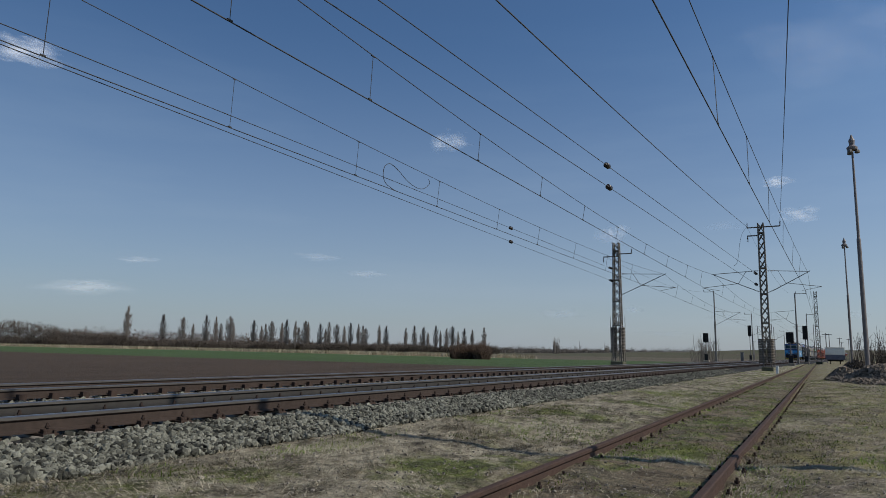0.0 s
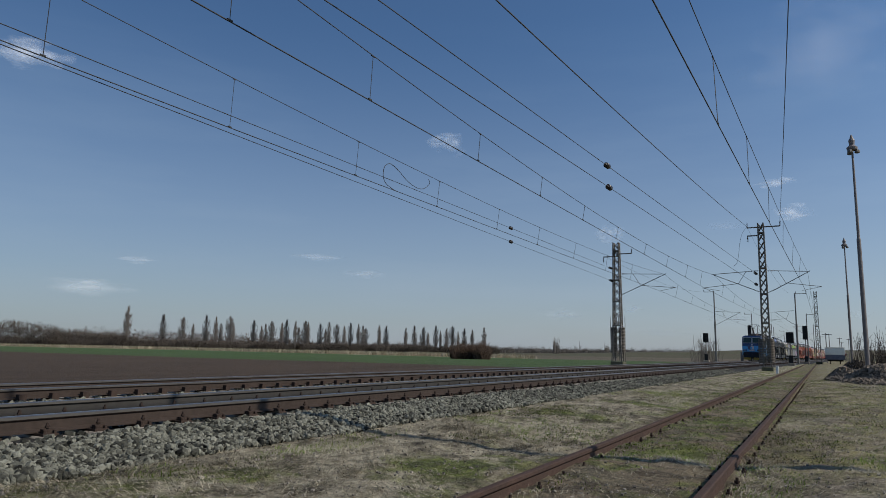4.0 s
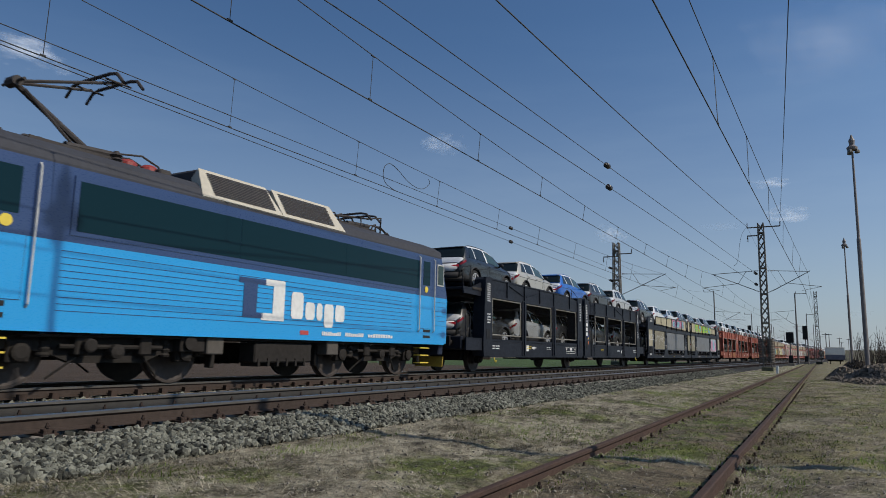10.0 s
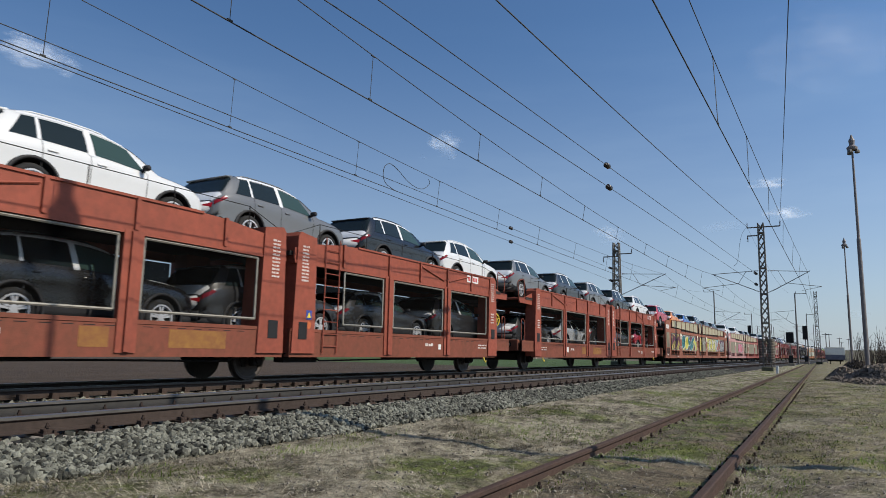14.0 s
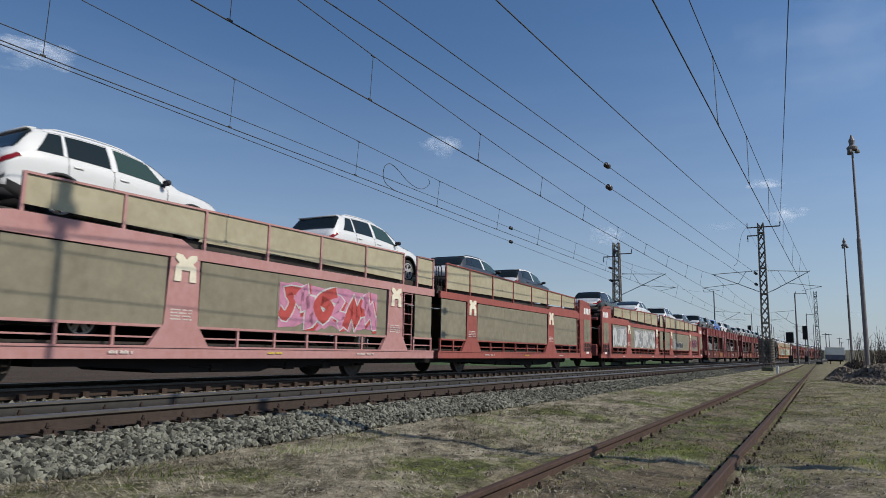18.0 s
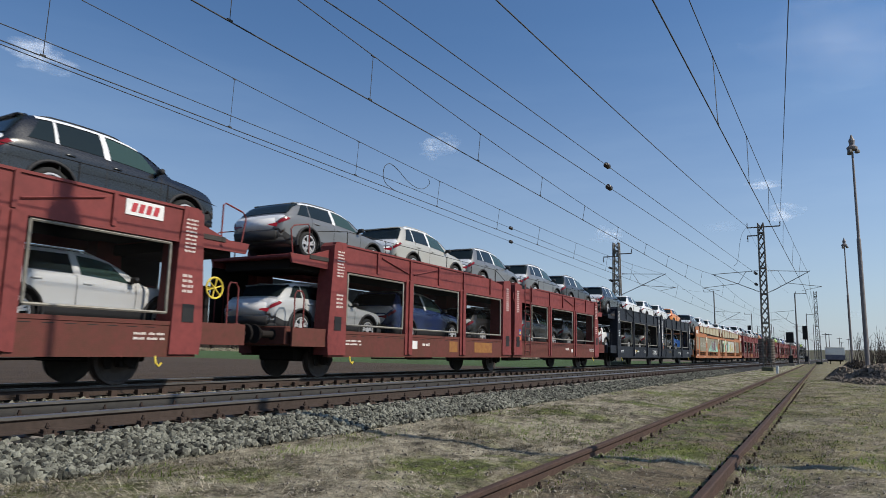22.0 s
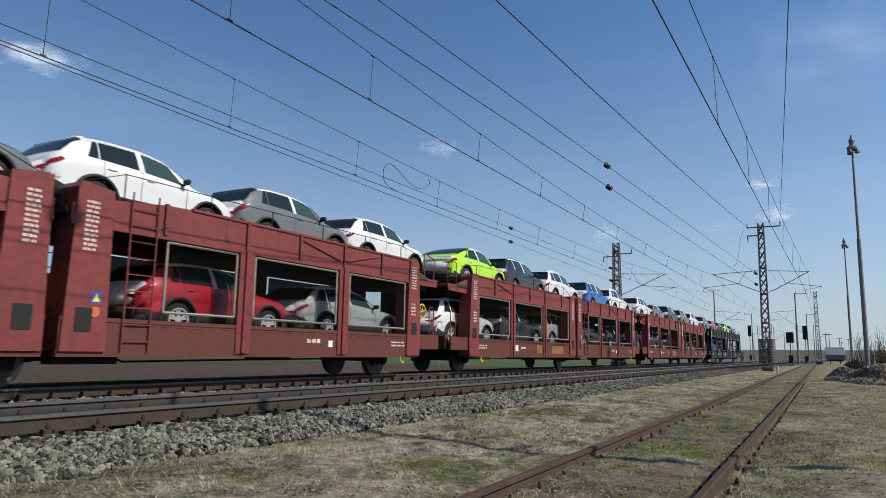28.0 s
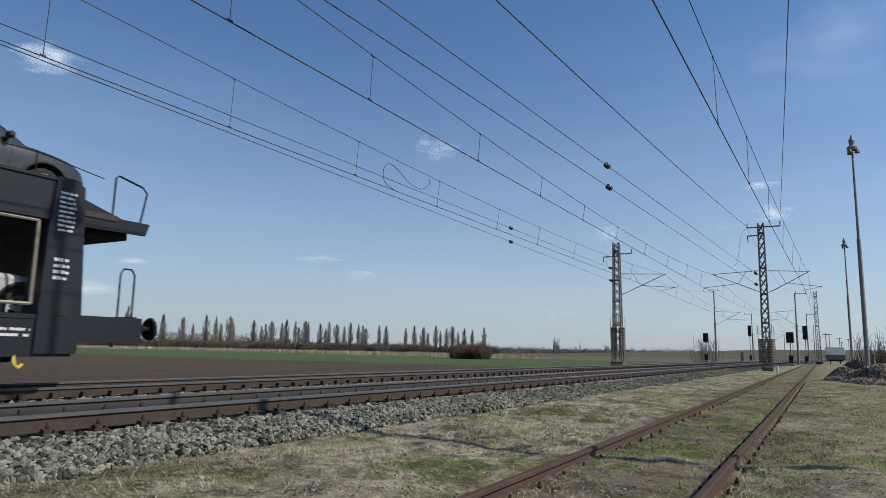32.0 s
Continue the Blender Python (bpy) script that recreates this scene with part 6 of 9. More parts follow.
def panel_wagon(mat, label, lower, upper, light, plate, seed, tags=(), logo=None, rear=None, ends=None):
    """Two-unit double-deck car wagon with panelled sides; the middle joint is at y = 0."""
    w = thing("car_transport_wagon", label, "wagon", "panelled car wagons")
    for e in (-FRONT, 1):
        mat = rear if rear and e > 0 else mat
        bm = bmesh.new()
        box(bm, -1.25, 1.25, min(e * 0.2, e * 16.0), max(e * 0.2, e * 16.0), 0.66, 0.80)
        part("lower_deck", bm, DECK, w)
        bm = bmesh.new()
        box(bm, -1.36, 1.36, min(e * 0.2, e * 16.0), max(e * 0.2, e * 16.0), 2.58, 2.84)
        part("upper_deck", bm, DECK, w)
        low = ((0.3, 2.05 if e > 0 else 1.35), (2.9, 9.75), (10.55, 13.75))
        # added strips on the far side, near-black in place of shade in the slots
        for za, zb, nm in ((0.74, 1.14, "lower_shade_strip"), (2.80, 2.94, "upper_shade_strip")):
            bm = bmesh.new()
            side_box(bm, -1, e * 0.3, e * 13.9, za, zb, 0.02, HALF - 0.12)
            part(nm, bm, SHADE, w, "added near-black strip along the far side, standing in for shade")
        for s in sides():
            bm = bmesh.new()
            side_box(bm, s, e * 0.15, e * 16.1, 0.50, 0.72, 0.14)
            side_box(bm, s, e * 0.15, e * 16.1, 0.70, 0.74, 0.10, HALF + 0.02)
            part("sill", fix(bm), mat, w)
            bm = bmesh.new()
            poly = [(e * 0.2, 2.44), (e * 14.2, 2.44), (e * 14.2, 2.70), (e * 13.6, 2.80), (e * 10.3, 2.80), (e * 10.0, 2.66), (e * 0.2, 2.66)]
            prism(bm, poly, *sorted((s * (HALF - 0.06), s * (HALF + 0.02))))
            part("waist_beam", fix(bm), mat, w)
            for ya, yb in low:
                cut = max(1, round((yb - ya) / (3.4 if lower is PERFORATED else 2.2))) if s > 0 else 1
                for i in range(cut):
                    pa, pb = ya + 0.02 + (yb - ya - 0.04) * i / cut, ya + 0.02 + (yb - ya - 0.04) * (i + 1) / cut
                    bm = bmesh.new()
                    side_box(bm, s, e * (pa + 0.004), e * (pb - 0.004), 1.12, 2.42, 0.03, HALF - 0.01)
                    part("lower_panel", bm, ends if ends and yb - ya < 4 else lower, w)
                n = max(1, round((yb - ya) / 1.15))
                bm = bmesh.new()
                for i in range(n + 1):
                    y = ya + (yb - ya) * i / n
                    side_box(bm, s, e * (y - 0.03), e * (y + 0.03), 0.72, 1.14, 0.05, HALF - 0.01)
                side_box(bm, s, e * ya, e * yb, 1.08, 1.13, 0.05, HALF + 0.005)
                side_box(bm, s, e * ya, e * yb, 0.88, 0.91, 0.03, HALF - 0.03)
                part("lower_railing", fix(bm), mat, w)
            for y in (2.08, 9.78):
                bm = bmesh.new()
                prism(bm, [(e * (y - 0.35), 0.72), (e * (y + 1.12), 0.72), (e * (y + 0.80), 1.15), (e * (y + 0.74), 2.46), (e * (y + 0.02), 2.46), (e * (y - 0.03), 1.15)], *sorted((s * (HALF - 0.08), s * (HALF + 0.015))))
                part("side_post", fix(bm), mat, w)
                bm = bmesh.new()
                c = y + 0.38
                house = [(-0.27, 2.02), (-0.11, 2.02), (-0.11, 2.30), (0.11, 2.30), (0.11, 2.02), (0.27, 2.02), (0.27, 2.38), (0.0, 2.52), (-0.27, 2.38)]
                claw = [(-0.27, 1.98), (-0.10, 1.98), (-0.10, 2.20), (0.10, 2.20), (0.10, 1.98), (0.27, 1.98), (0.25, 2.26), (0.17, 2.34), (0.27, 2.42), (0.25, 2.52), (0.10, 2.50), (0.0, 2.41), (-0.10, 2.50), (-0.25, 2.52), (-0.27, 2.42), (-0.17, 2.34), (-0.25, 2.26)]
                prism(bm, [(e * (c + q), z) for q, z in (house if seed == 12 else claw)], *sorted((s * (HALF + 0.017), s * (HALF + 0.04))))
                part("lifting_plate", fix(bm), plate, w, "cream notched lifting plate")
                if s > 0:
                    marks(w, s * (HALF + 0.016), *sorted((e * (y + 0.12), e * (y + 0.66))), 1.22, 1.46, 4, PALE, 0.45, seed + int(y))
            # upper panels with their posts and the slot below
            ys = (0.60, 2.30, 4.15, 6.05, 7.95, 9.80, 11.60, 13.50) if e > 0 else (0.25, 1.25, 2.05, 4.0, 5.95, 7.85, 9.70, 11.60, 13.45)

            def top_at(y):
                return 3.62 - 0.18 * y / 13.5
            for a, b in zip(ys, ys[1:]):
                if e < 0 and a == 1.25:
                    continue
                bm = bmesh.new()
                prism(bm, [(e * (a + 0.03), 2.76 + 0.012 * a), (e * (b - 0.03), 2.76 + 0.012 * b), (e * (b - 0.03), top_at(b) - 0.03), (e * (a + 0.03), top_at(a) - 0.03)], *sorted((s * (HALF - 0.04), s * (HALF - 0.02))))
                part("upper_panel", fix(bm), upper, w)
                bm = bmesh.new()
                prism(bm, [(e * a, top_at(a) - 0.03), (e * b, top_at(b) - 0.03), (e * b, top_at(b) + 0.01), (e * a, top_at(a) + 0.01)], *sorted((s * (HALF - 0.05), s * (HALF + 0.012))))
                part("top_rail", fix(bm), mat, w)
            for y in ys:
                bm = bmesh.new()
                side_box(bm, s, e * (y - 0.03), e * (y + 0.03), 2.62, top_at(y) + 0.005, 0.05, HALF + 0.01)
                part("panel_post", bm, mat, w)
            # end box
            bm = bmesh.new()
            prism(bm, [(e * 14.2, 0.55), (e * 15.9, 0.75), (e * 16.0, 2.2), (e * 15.95, 3.05), (e * 15.6, 3.32), (e * 14.5, 3.40), (e * 14.15, 3.38), (e * 14.1, 2.8)], *sorted((s * (HALF - 0.07), s * (HALF + 0.03))))
            part("end_panel", fix(bm), mat, w)
            for pa, pb in ((14.72, 15.22), (15.25, 15.74)):
                bm = bmesh.new()
                side_box(bm, s, e * pa, e * pb, 1.32, 2.44, 0.02, HALF + 0.045)
                part("end_screen", bm, upper if ends else lower, w)
            bm = bmesh.new()
            side_box(bm, s, e * 14.7, e * 15.8, 0.84, 1.24, 0.02, HALF + 0.04)
            part("end_opening", bm, BLACK, w)
            bm = bmesh.new()
            for y in (14.72, 15.05, 15.4, 15.76):
                side_box(bm, s, e * (y - 0.02), e * (y + 0.02), 0.84, 1.26, 0.03, HALF + 0.06)
            side_box(bm, s, e * 14.7, e * 15.8, 1.02, 1.05, 0.03, HALF + 0.055)
            part("end_railing", fix(bm), mat, w)
            if ends and s > 0:
                marks(w, s * (HALF + 0.031), *sorted((e * 14.6, e * 15.3)), 2.98, 3.10, 1, light, 0.8, seed + 21)
                marks(w, s * (HALF + 0.031), *sorted((e * 14.6, e * 15.1)), 3.14, 3.26, 1, light, 0.8, seed + 22)
            if logo:
                bm = bmesh.new()
                x0, x1 = sorted((s * (HALF + 0.031), s * (HALF + 0.037)))
                for k in range(4):
                    yk = 14.75 + 0.25 * k
                    prism(bm, [(e * yk, 2.72), (e * (yk + 0.19), 2.72), (e * (yk + 0.24), 3.02), (e * (yk + 0.05), 3.02)], x0, x1)
                part("logo_mark", fix(bm), logo, w, "plain slanted logo blocks")
            bm = bmesh.new()
            side_box(bm, s, e * 15.1, e * 15.5, 0.72, 0.82, 0.01, HALF + 0.04)
            part("label_plate", bm, WHITE, w, "white label plate")
            marks(w, s * (HALF + 0.021), *sorted((e * 3.5, e * 4.3)), 0.58, 0.66, 1, PALE, 0.5, seed + 9)
            marks(w, s * (HALF + 0.021), *sorted((e * 7.2, e * 7.7)), 0.58, 0.66, 1, YELLOW, 0.5, seed + 10)
            marks(w, s * (HALF + 0.021), *sorted((e * 11.2, e * 11.7)), 0.57, 0.67, 1, PALE, 0.6, seed + 11)
            handrail(w, [(s * 1.42, e * 16.0, 1.2), (s * 1.42, e * 16.22, 1.25), (s * 1.42, e * 16.25, 2.2), (s * 1.42, e * 16.0, 2.25)], mat)
            bm = bmesh.new()
            a, b = (13.85, 14.15) if e > 0 else (1.50, 1.95)
            for y in (a, b):
                tube(bm, (s * (HALF - 0.02), e * y, 0.75), (s * (HALF - 0.02), e * y, 2.6 if e < 0 else 3.4), 0.018, 5)
            for k in range(6 if e < 0 else 8):
                tube(bm, (s * (HALF - 0.02), e * a, 0.9 + 0.3 * k), (s * (HALF - 0.02), e * b, 0.9 + 0.3 * k), 0.014, 5)
            part("ladder", fix(bm), mat, w)
            y = 0.12 if e < 0 else 0.42
            handrail(w, [(s * 1.40, e * y, 2.68), (s * 1.40, e * y, 3.42), (s * 1.40, e * (y - 0.05), 3.5), (s * 1.40, e * (y - 0.16), 3.5), (s * 1.40, e * (y - 0.2), 3.42), (s * 1.40, e * (y - 0.2), 2.68)], DARK)
        bm = bmesh.new()
        box(bm, -1.25, 1.25, min(e * 15.7, e * 16.1), max(e * 15.7, e * 16.1), 0.62, 1.25, 0.03)
        part("buffer_beam", fix(bm), mat, w)
        bm = bmesh.new()
        box(bm, -1.3, 1.3, min(e * 15.4, e * 16.15), max(e * 15.4, e * 16.15), 2.56, 2.7, 0.02)
        part("upper_platform", fix(bm), mat, w)
        buffers(w, e * 16.08, e)
        axle(w, -12.95 if e < 0 else 12.8, 0.44)
        axle(w, -3.4 if e < 0 else 2.85, 0.44)
    for k, (s, e, ya, yb, z0, z1, back, fills, line, n) in enumerate(tags):
        e = -FRONT if e < 0 else e
        graffiti(w, s, e * ya, e * yb, z0, z1, back, fills, line, seed * 10 + k, n, x=(HALF - 0.008 if z1 < 2.5 else HALF - 0.018) + 0.0025 * k)
    bm = bmesh.new()
    box(bm, -1.2, 1.2, -12.4, 12.4, 0.36, 0.66)
    part("underframe", fix(bm), DARK, w)
    for e in (-FRONT, 1):
        bm = bmesh.new()
        prism(bm, [(e * y, z) for y, z in ((3.6, 0.52), (11.9, 0.52), (11.7, 0.34), (10.6, 0.30), (10.4, 0.22), (7.6, 0.20), (7.3, 0.27), (4.3, 0.29), (4.0, 0.36), (3.7, 0.38))], -1.16, 1.16)
        part("deck_trough", fix(bm), DARK, w, "dark trough under the lowered deck")
        for y in (5.2, 6.6, 8.9):
            bm = bmesh.new()
            box(bm, 1.10, 1.22, e * y - 0.16, e * y + 0.16, 0.24, 0.42, 0.02)
            tube(bm, (1.19, e * y, 0.30), (1.19, e * (y + 0.7), 0.34), 0.016, 5)
            part("brake_gear", fix(bm), DARK, w)
    return w


R = 1
black_open = open_wagon(NAVY_BLACK, NAVY_BLACK, "blue-black double-deck car wagon with open window sides", WHITE, 1)
ride(black_open, 29.2)
red_open = open_wagon(ORANGE_RED, GRIMY_ORANGE, "orange-red double-deck car wagon with open window sides", PALE, 2, True)
ride(red_open, 87.95)
dark_open = open_wagon(DARK_RED, GRIMY_RED, "dark red double-deck car wagon with open window sides", PALE, 3)
ride(dark_open, 240.1)


def logo_plate(w, y):
    """White company plate with plain slanted red blocks on the upper side wall."""
    x = HALF + 0.004
    p = part("logo_plate", boxed(x, x + 0.012, y, y + 0.80, 3.08, 3.37, 0.0), WHITE, w, "white plate with plain red blocks")
    for k in range(4):
        a = y + 0.10 + 0.155 * k
        bm = bmesh.new()
        prism(bm, [(a, 3.14), (a + 0.105, 3.14), (a + 0.145, 3.31), (a + 0.04, 3.31)], x + 0.013, x + 0.017)
        part("logo_block", fix(bm), LOGO_RED, p, "plain red block")


def again(w, s):
    c = copy_thing(w, Matrix.Identity(4))
    return ride(c, s)


again(red_open, 114.3)
for s_ in (266.6, 351.85, 377.6, 403.45, 429.35):
    again(dark_open, s_)
logo_plate(dark_open, 9.42)
again(black_open, 292.8)
again(black_open, 455.5)

navy_wagon = ride(panel_wagon(NAVY_BLACK, "blue-black car wagon with grey panels and sprayed upper panels", PERFORATED, PANEL_TAN, WHITE, NAVY_BLACK, 11, [
    (R, -1, 2.9, 7.6, 2.86, 3.5, "pink", ("sky", "pink"), "ink", 5), (R, -1, 10.6, 13.7, 1.2, 2.35, None, ("grey",), "white", 4),
    (R, 1, 2.3, 10.6, 2.86, 3.5, "lime", ("lime", "sky", "lime"), "navy", 5), (R, 1, 8.75, 8.95, 2.86, 3.5, "orange", ("orange",), "orange", 1), (R, 1, 5.45, 5.75, 2.86, 3.5, "orange", ("orange",), "orange", 1), (R, 1, 3.75, 4.05, 2.86, 3.5, "orange", ("orange",), "orange", 1), (R, 1, 10.6, 13.7, 1.15, 2.4, "sky", ("pink", "sky"), "white", 3),
    (R, 1, 0.4, 2.0, 1.3, 2.2, None, ("grey",), "white", 3)], None, None, PANEL_OLIVE), 58.3)
words(navy_wagon, "CC50", -15.17, 1.72, 0.40, SPRAY["white"], HALF + 0.048)
tan_wagon = ride(panel_wagon(TAN_RED, "faded orange car wagon with panelled sides covered in sprayed shapes", PANEL_OLIVE, PANEL_TAN, WHITE, CREAM, 12, [
    (R, -1, 2.9, 9.7, 1.14, 2.40, "plum", ("teal", "lemon", "teal"), "white", 5), (R, -1, 10.6, 13.7, 1.14, 2.40, "plum", ("plum",), "lemon", 2), (R, -1, 0.4, 1.3, 1.14, 2.4, "plum", ("gold",), "lemon", 1),
    (R, 1, 2.9, 8.6, 1.14, 2.40, "gold", ("lemon", "white"), "ink", 6), (R, 1, 8.4, 9.7, 1.14, 2.40, "sky", ("grey", "red"), "white", 2), (R, 1, 10.6, 13.7, 1.14, 2.4, "plum", ("grey",), "ink", 4)], WHITE), 144.05)
words(tan_wagon, "HUR'S", 0.50, 1.72, 0.40, SPRAY["white"], HALF + 0.004, -0.08)
ride(panel_wagon(PINK, "bleached pink car wagon with olive panels, one sprayed red", PANEL_OLIVE, PANEL_TAN, WHITE, CREAM, 13, [
    (R, -1, 3.4, 7.4, 1.16, 2.3, "pink", ("red", "pink"), "white", 6)], WHITE, BRICK_RED), 176.85)
brick_wagon = ride(panel_wagon(BRICK_RED, "faded red car wagon with olive and tan panels and pale scrawls", PANEL_OLIVE, PANEL_TAN, WHITE, CREAM, 14, [
    (R, -1, 10.6, 13.7, 1.14, 2.38, "grey", ("white", "grey"), "white", 4), (R, -1, 3.0, 8.8, 1.14, 2.36, "grey", ("white", "grey"), "white", 5), (R, 1, 7.4, 9.3, 1.25, 2.2, None, ("grey",), "grey", 3), (R, 1, 10.9, 13.3, 1.25, 2.2, None, ("plum", "plum"), "pink", 5)], WHITE), 210.13)
letter_blocks(brick_wagon, 4.15, 6.9, 1.26, 1.74, 8, "ink", "white", HALF + 0.002, 5)
letter_blocks(brick_wagon, 3.25, 4.05, 1.22, 2.0, 2, "grey", "white", HALF + 0.002, 6)
ride(panel_wagon(ORANGE, "faded orange car wagon with panelled sides and pale sprayed shapes", PANEL_OLIVE, PANEL_TAN, WHITE, CREAM, 15, [
    (R, -1, 3.1, 8.9, 1.14, 2.3, "mint", ("mint",), "mint", 0), (R, -1, 4.5, 7.3, 1.2, 2.36, None, ("grey", "plum"), "plum", 5), (R, -1, 10.6, 13.7, 1.3, 2.2, None, ("grey",), "white", 3),
    (R, 1, 0.4, 5.0, 1.14, 2.4, "white", ("ink", "mint", "white"), "lemon", 5), (R, 1, 5.0, 9.0, 1.14, 2.4, "white", ("white", "gold"), "grey", 5), (R, 1, 10.8, 13.2, 1.2, 2.3, None, ("plum",), "ink", 3)], WHITE), 322.35)


# ---- the locomotive ----
SKY_BLUE = gloss("light_blue_enamel", (0.010, 0.27, 0.60), 0.30, 0.4)
DEEP_BLUE = gloss("dark_blue_enamel", (0.018, 0.042, 0.125), 0.30, 0.4)
ROOF_GREY = surface("dusty_grey_roof", (0.046, 0.049, 0.060), (0.036, 0.036, 0.040), rough=0.75, bump=0.15, spec=0.2)
SOOT = surface("sooty_roof_gear", (0.055, 0.05, 0.048), (0.035, 0.03, 0.03), rough=0.7, bump=0.1, spec=0.2)
CAB_GLASS = glass_dark("cab_glass", (0.035, 0.055, 0.05))
SIDE_GLASS = glass_dark("machine_room_glass", (0.004, 0.020, 0.028), 0.16)
SIDE_GLASS.node_tree.nodes["Principled BSDF"].inputs["Specular IOR Level"].default_value = 0.12
LIGHT_GREY = surface("light_grey_trim", (0.50, 0.50, 0.48), (0.38, 0.37, 0.35), rough=0.5, bump=0.05)
OCHRE = surface("dirty_yellow_plough", (0.40, 0.27, 0.03), (0.22, 0.15, 0.03), rough=0.6)
LAMP = glass_dark("lamp_glass", (0.28, 0.28, 0.26), 0.08)
TAIL = glass_dark("red_lamp_glass", (0.06, 0.012, 0.012), 0.15)
BRICK = surface("red_insulator", (0.32, 0.05, 0.04), rough=0.4, bump=0.0)


DUSTY = surface("brake_dusted_steel", (0.026, 0.0225, 0.020), (0.015, 0.0135, 0.012), rough=0.85, grain=9, stain=2.5, bump=0.2, spec=0.2)
LIGHT_DUST = surface("dusted_grey_casing", (0.095, 0.086, 0.075), (0.06, 0.053, 0.046), rough=0.8, bump=0.2, spec=0.2)
BEAM_BLUE = surface("grimy_dark_blue", (0.012, 0.022, 0.05), (0.02, 0.02, 0.024), rough=0.6, bump=0.15, spec=0.2)


def locomotive():
    LEN, W = 15.3, 1.47
    lo = thing("electric_locomotive", "light and dark blue electric locomotive with a raised pantograph", "locomotive")
    bm = bmesh.new()
    for m in (0, 1):
        for s in (-1, 1):
            for x, y, z in ((1.42, -0.03, 0.97), (1.44, -0.03, 2.42), (W, 0.06, 0.97), (W, 0.06, 2.42), (1.36, 0.33, 3.93), (W - 0.02, 0.40, 3.74), (1.17, 0.42, 4.06), (1.06, 1.0, 4.12)):
                bm.verts.new((s * x, LEN - y if m else y, z))
    bmesh.ops.convex_hull(bm, input=bm.verts)
    for z in (2.42, 3.70):
        bmesh.ops.bisect_plane(bm, geom=list(bm.verts) + list(bm.edges) + list(bm.faces), plane_co=(0, 0, z), plane_no=(0, 0, 1))
    me = bpy.data.meshes.new("body")
    for f in bm.faces:
        z = f.calc_center_median().z
        f.material_index = 0 if z < 2.42 else 1 if z < 3.70 or (f.normal.y < -0.5 or f.normal.y > 0.5) else 2
    fix(bm).to_mesh(me)
    bm.free()
    for m in (SKY_BLUE, DEEP_BLUE, ROOF_GREY):
        me.materials.append(m)
    part("body", me, None, lo)

    def face_y(z):
        return -0.03 if z < 2.42 else -0.03 + 0.36 * (z - 2.42) / 1.51

    for end in (0, 1):
        def Y(y):
            return LEN - y if end else y
        e = 1 if end else -1
        # windscreens with their frames
        for s in (-1, 1):
            fr = bmesh.new()
            gl = bmesh.new()
            for bm, (xa, xb, za, zb), d, t in ((fr, (0.04, 1.35, 2.86, 3.80), 0.012, 0.03), (gl, (0.09, 1.30, 2.92, 3.74), 0.02, 0.03)):
                sh = 0.06
                poly = [(s * xa, za), (s * xb, za), (s * (xb - sh), zb), (s * xa, zb)]
                a = [bm.verts.new((x, Y(face_y(z) - d), z)) for x, z in poly]
                b = [bm.verts.new((x, Y(face_y(z) + t), z)) for x, z in poly]
                bm.faces.new(a)
                bm.faces.new(b[::-1])
                for i in range(4):
                    bm.faces.new((a[i], a[(i + 1) % 4], b[(i + 1) % 4], b[i]))
            win = part("windscreen_frame", fix(fr), LIGHT_GREY, lo)
            part("windscreen", fix(gl), CAB_GLASS, win, "dark greenish cab glass")
            bm = bmesh.new()
            tube(bm, (s * 0.5, Y(face_y(2.80) - 0.04), 2.79), (s * 1.0, Y(face_y(2.80) - 0.04), 2.81), 0.014, 5)
            tube(bm, (s * 0.8, Y(face_y(2.85) - 0.05), 2.85), (s * 0.62, Y(face_y(3.35) - 0.05), 3.35), 0.010, 5)
            part("wiper", fix(bm), BLACK, lo)
            for x, mt, nm in ((1.18, LAMP, "headlight"), (0.86, TAIL, "tail_light")):
                bm = bmesh.new()
                lathe(bm, [(0.13, Y(-0.02)), (0.13, Y(-0.08)), (0.10, Y(-0.09)), (0.10, Y(-0.075))], 14, "y", (s * x, 0, 1.74))
                hl = part(nm, fix(bm), BLACK, lo)
                bm = bmesh.new()
                lathe(bm, [(0.095, Y(-0.08)), (0.07, Y(-0.096)), (0.01, Y(-0.10))], 14, "y", (s * x, 0, 1.74))
                part("lens", fix(bm), mt, hl)
            # buffers, plough, steps
            bm = bmesh.new()
            box(bm, s * 0.95 - 0.32, s * 0.95 + 0.32, min(Y(-0.62), Y(-0.56)), max(Y(-0.62), Y(-0.56)), 0.90, 1.26, 0.02)
            tube(bm, (s * 0.95, Y(0.0), 1.08), (s * 0.95, Y(-0.58), 1.08), 0.11, 10)
            part("buffer", fix(bm), BLACK, lo)
            bm = bmesh.new()
            prism(bm, [(s * 0.22, 0.22), (s * 1.25, 0.22), (s * 1.28, 0.55), (s * 0.22, 0.55)], *sorted((Y(-0.12), Y(-0.08))), axis="y")
            part("plough", fix(bm), OCHRE, lo, "dirty yellow rail guard plate")
        # fronts: lamp, logo blocks, number bars, footboard, beam, hoses
        bm = bmesh.new()
        lathe(bm, [(0.11, Y(face_y(2.6) + 0.02)), (0.11, Y(face_y(2.6) - 0.05)), (0.07, Y(face_y(2.6) - 0.06))], 14, "y", (0, 0, 2.60))
        part("top_lamp", fix(bm), LIGHT_GREY, lo)
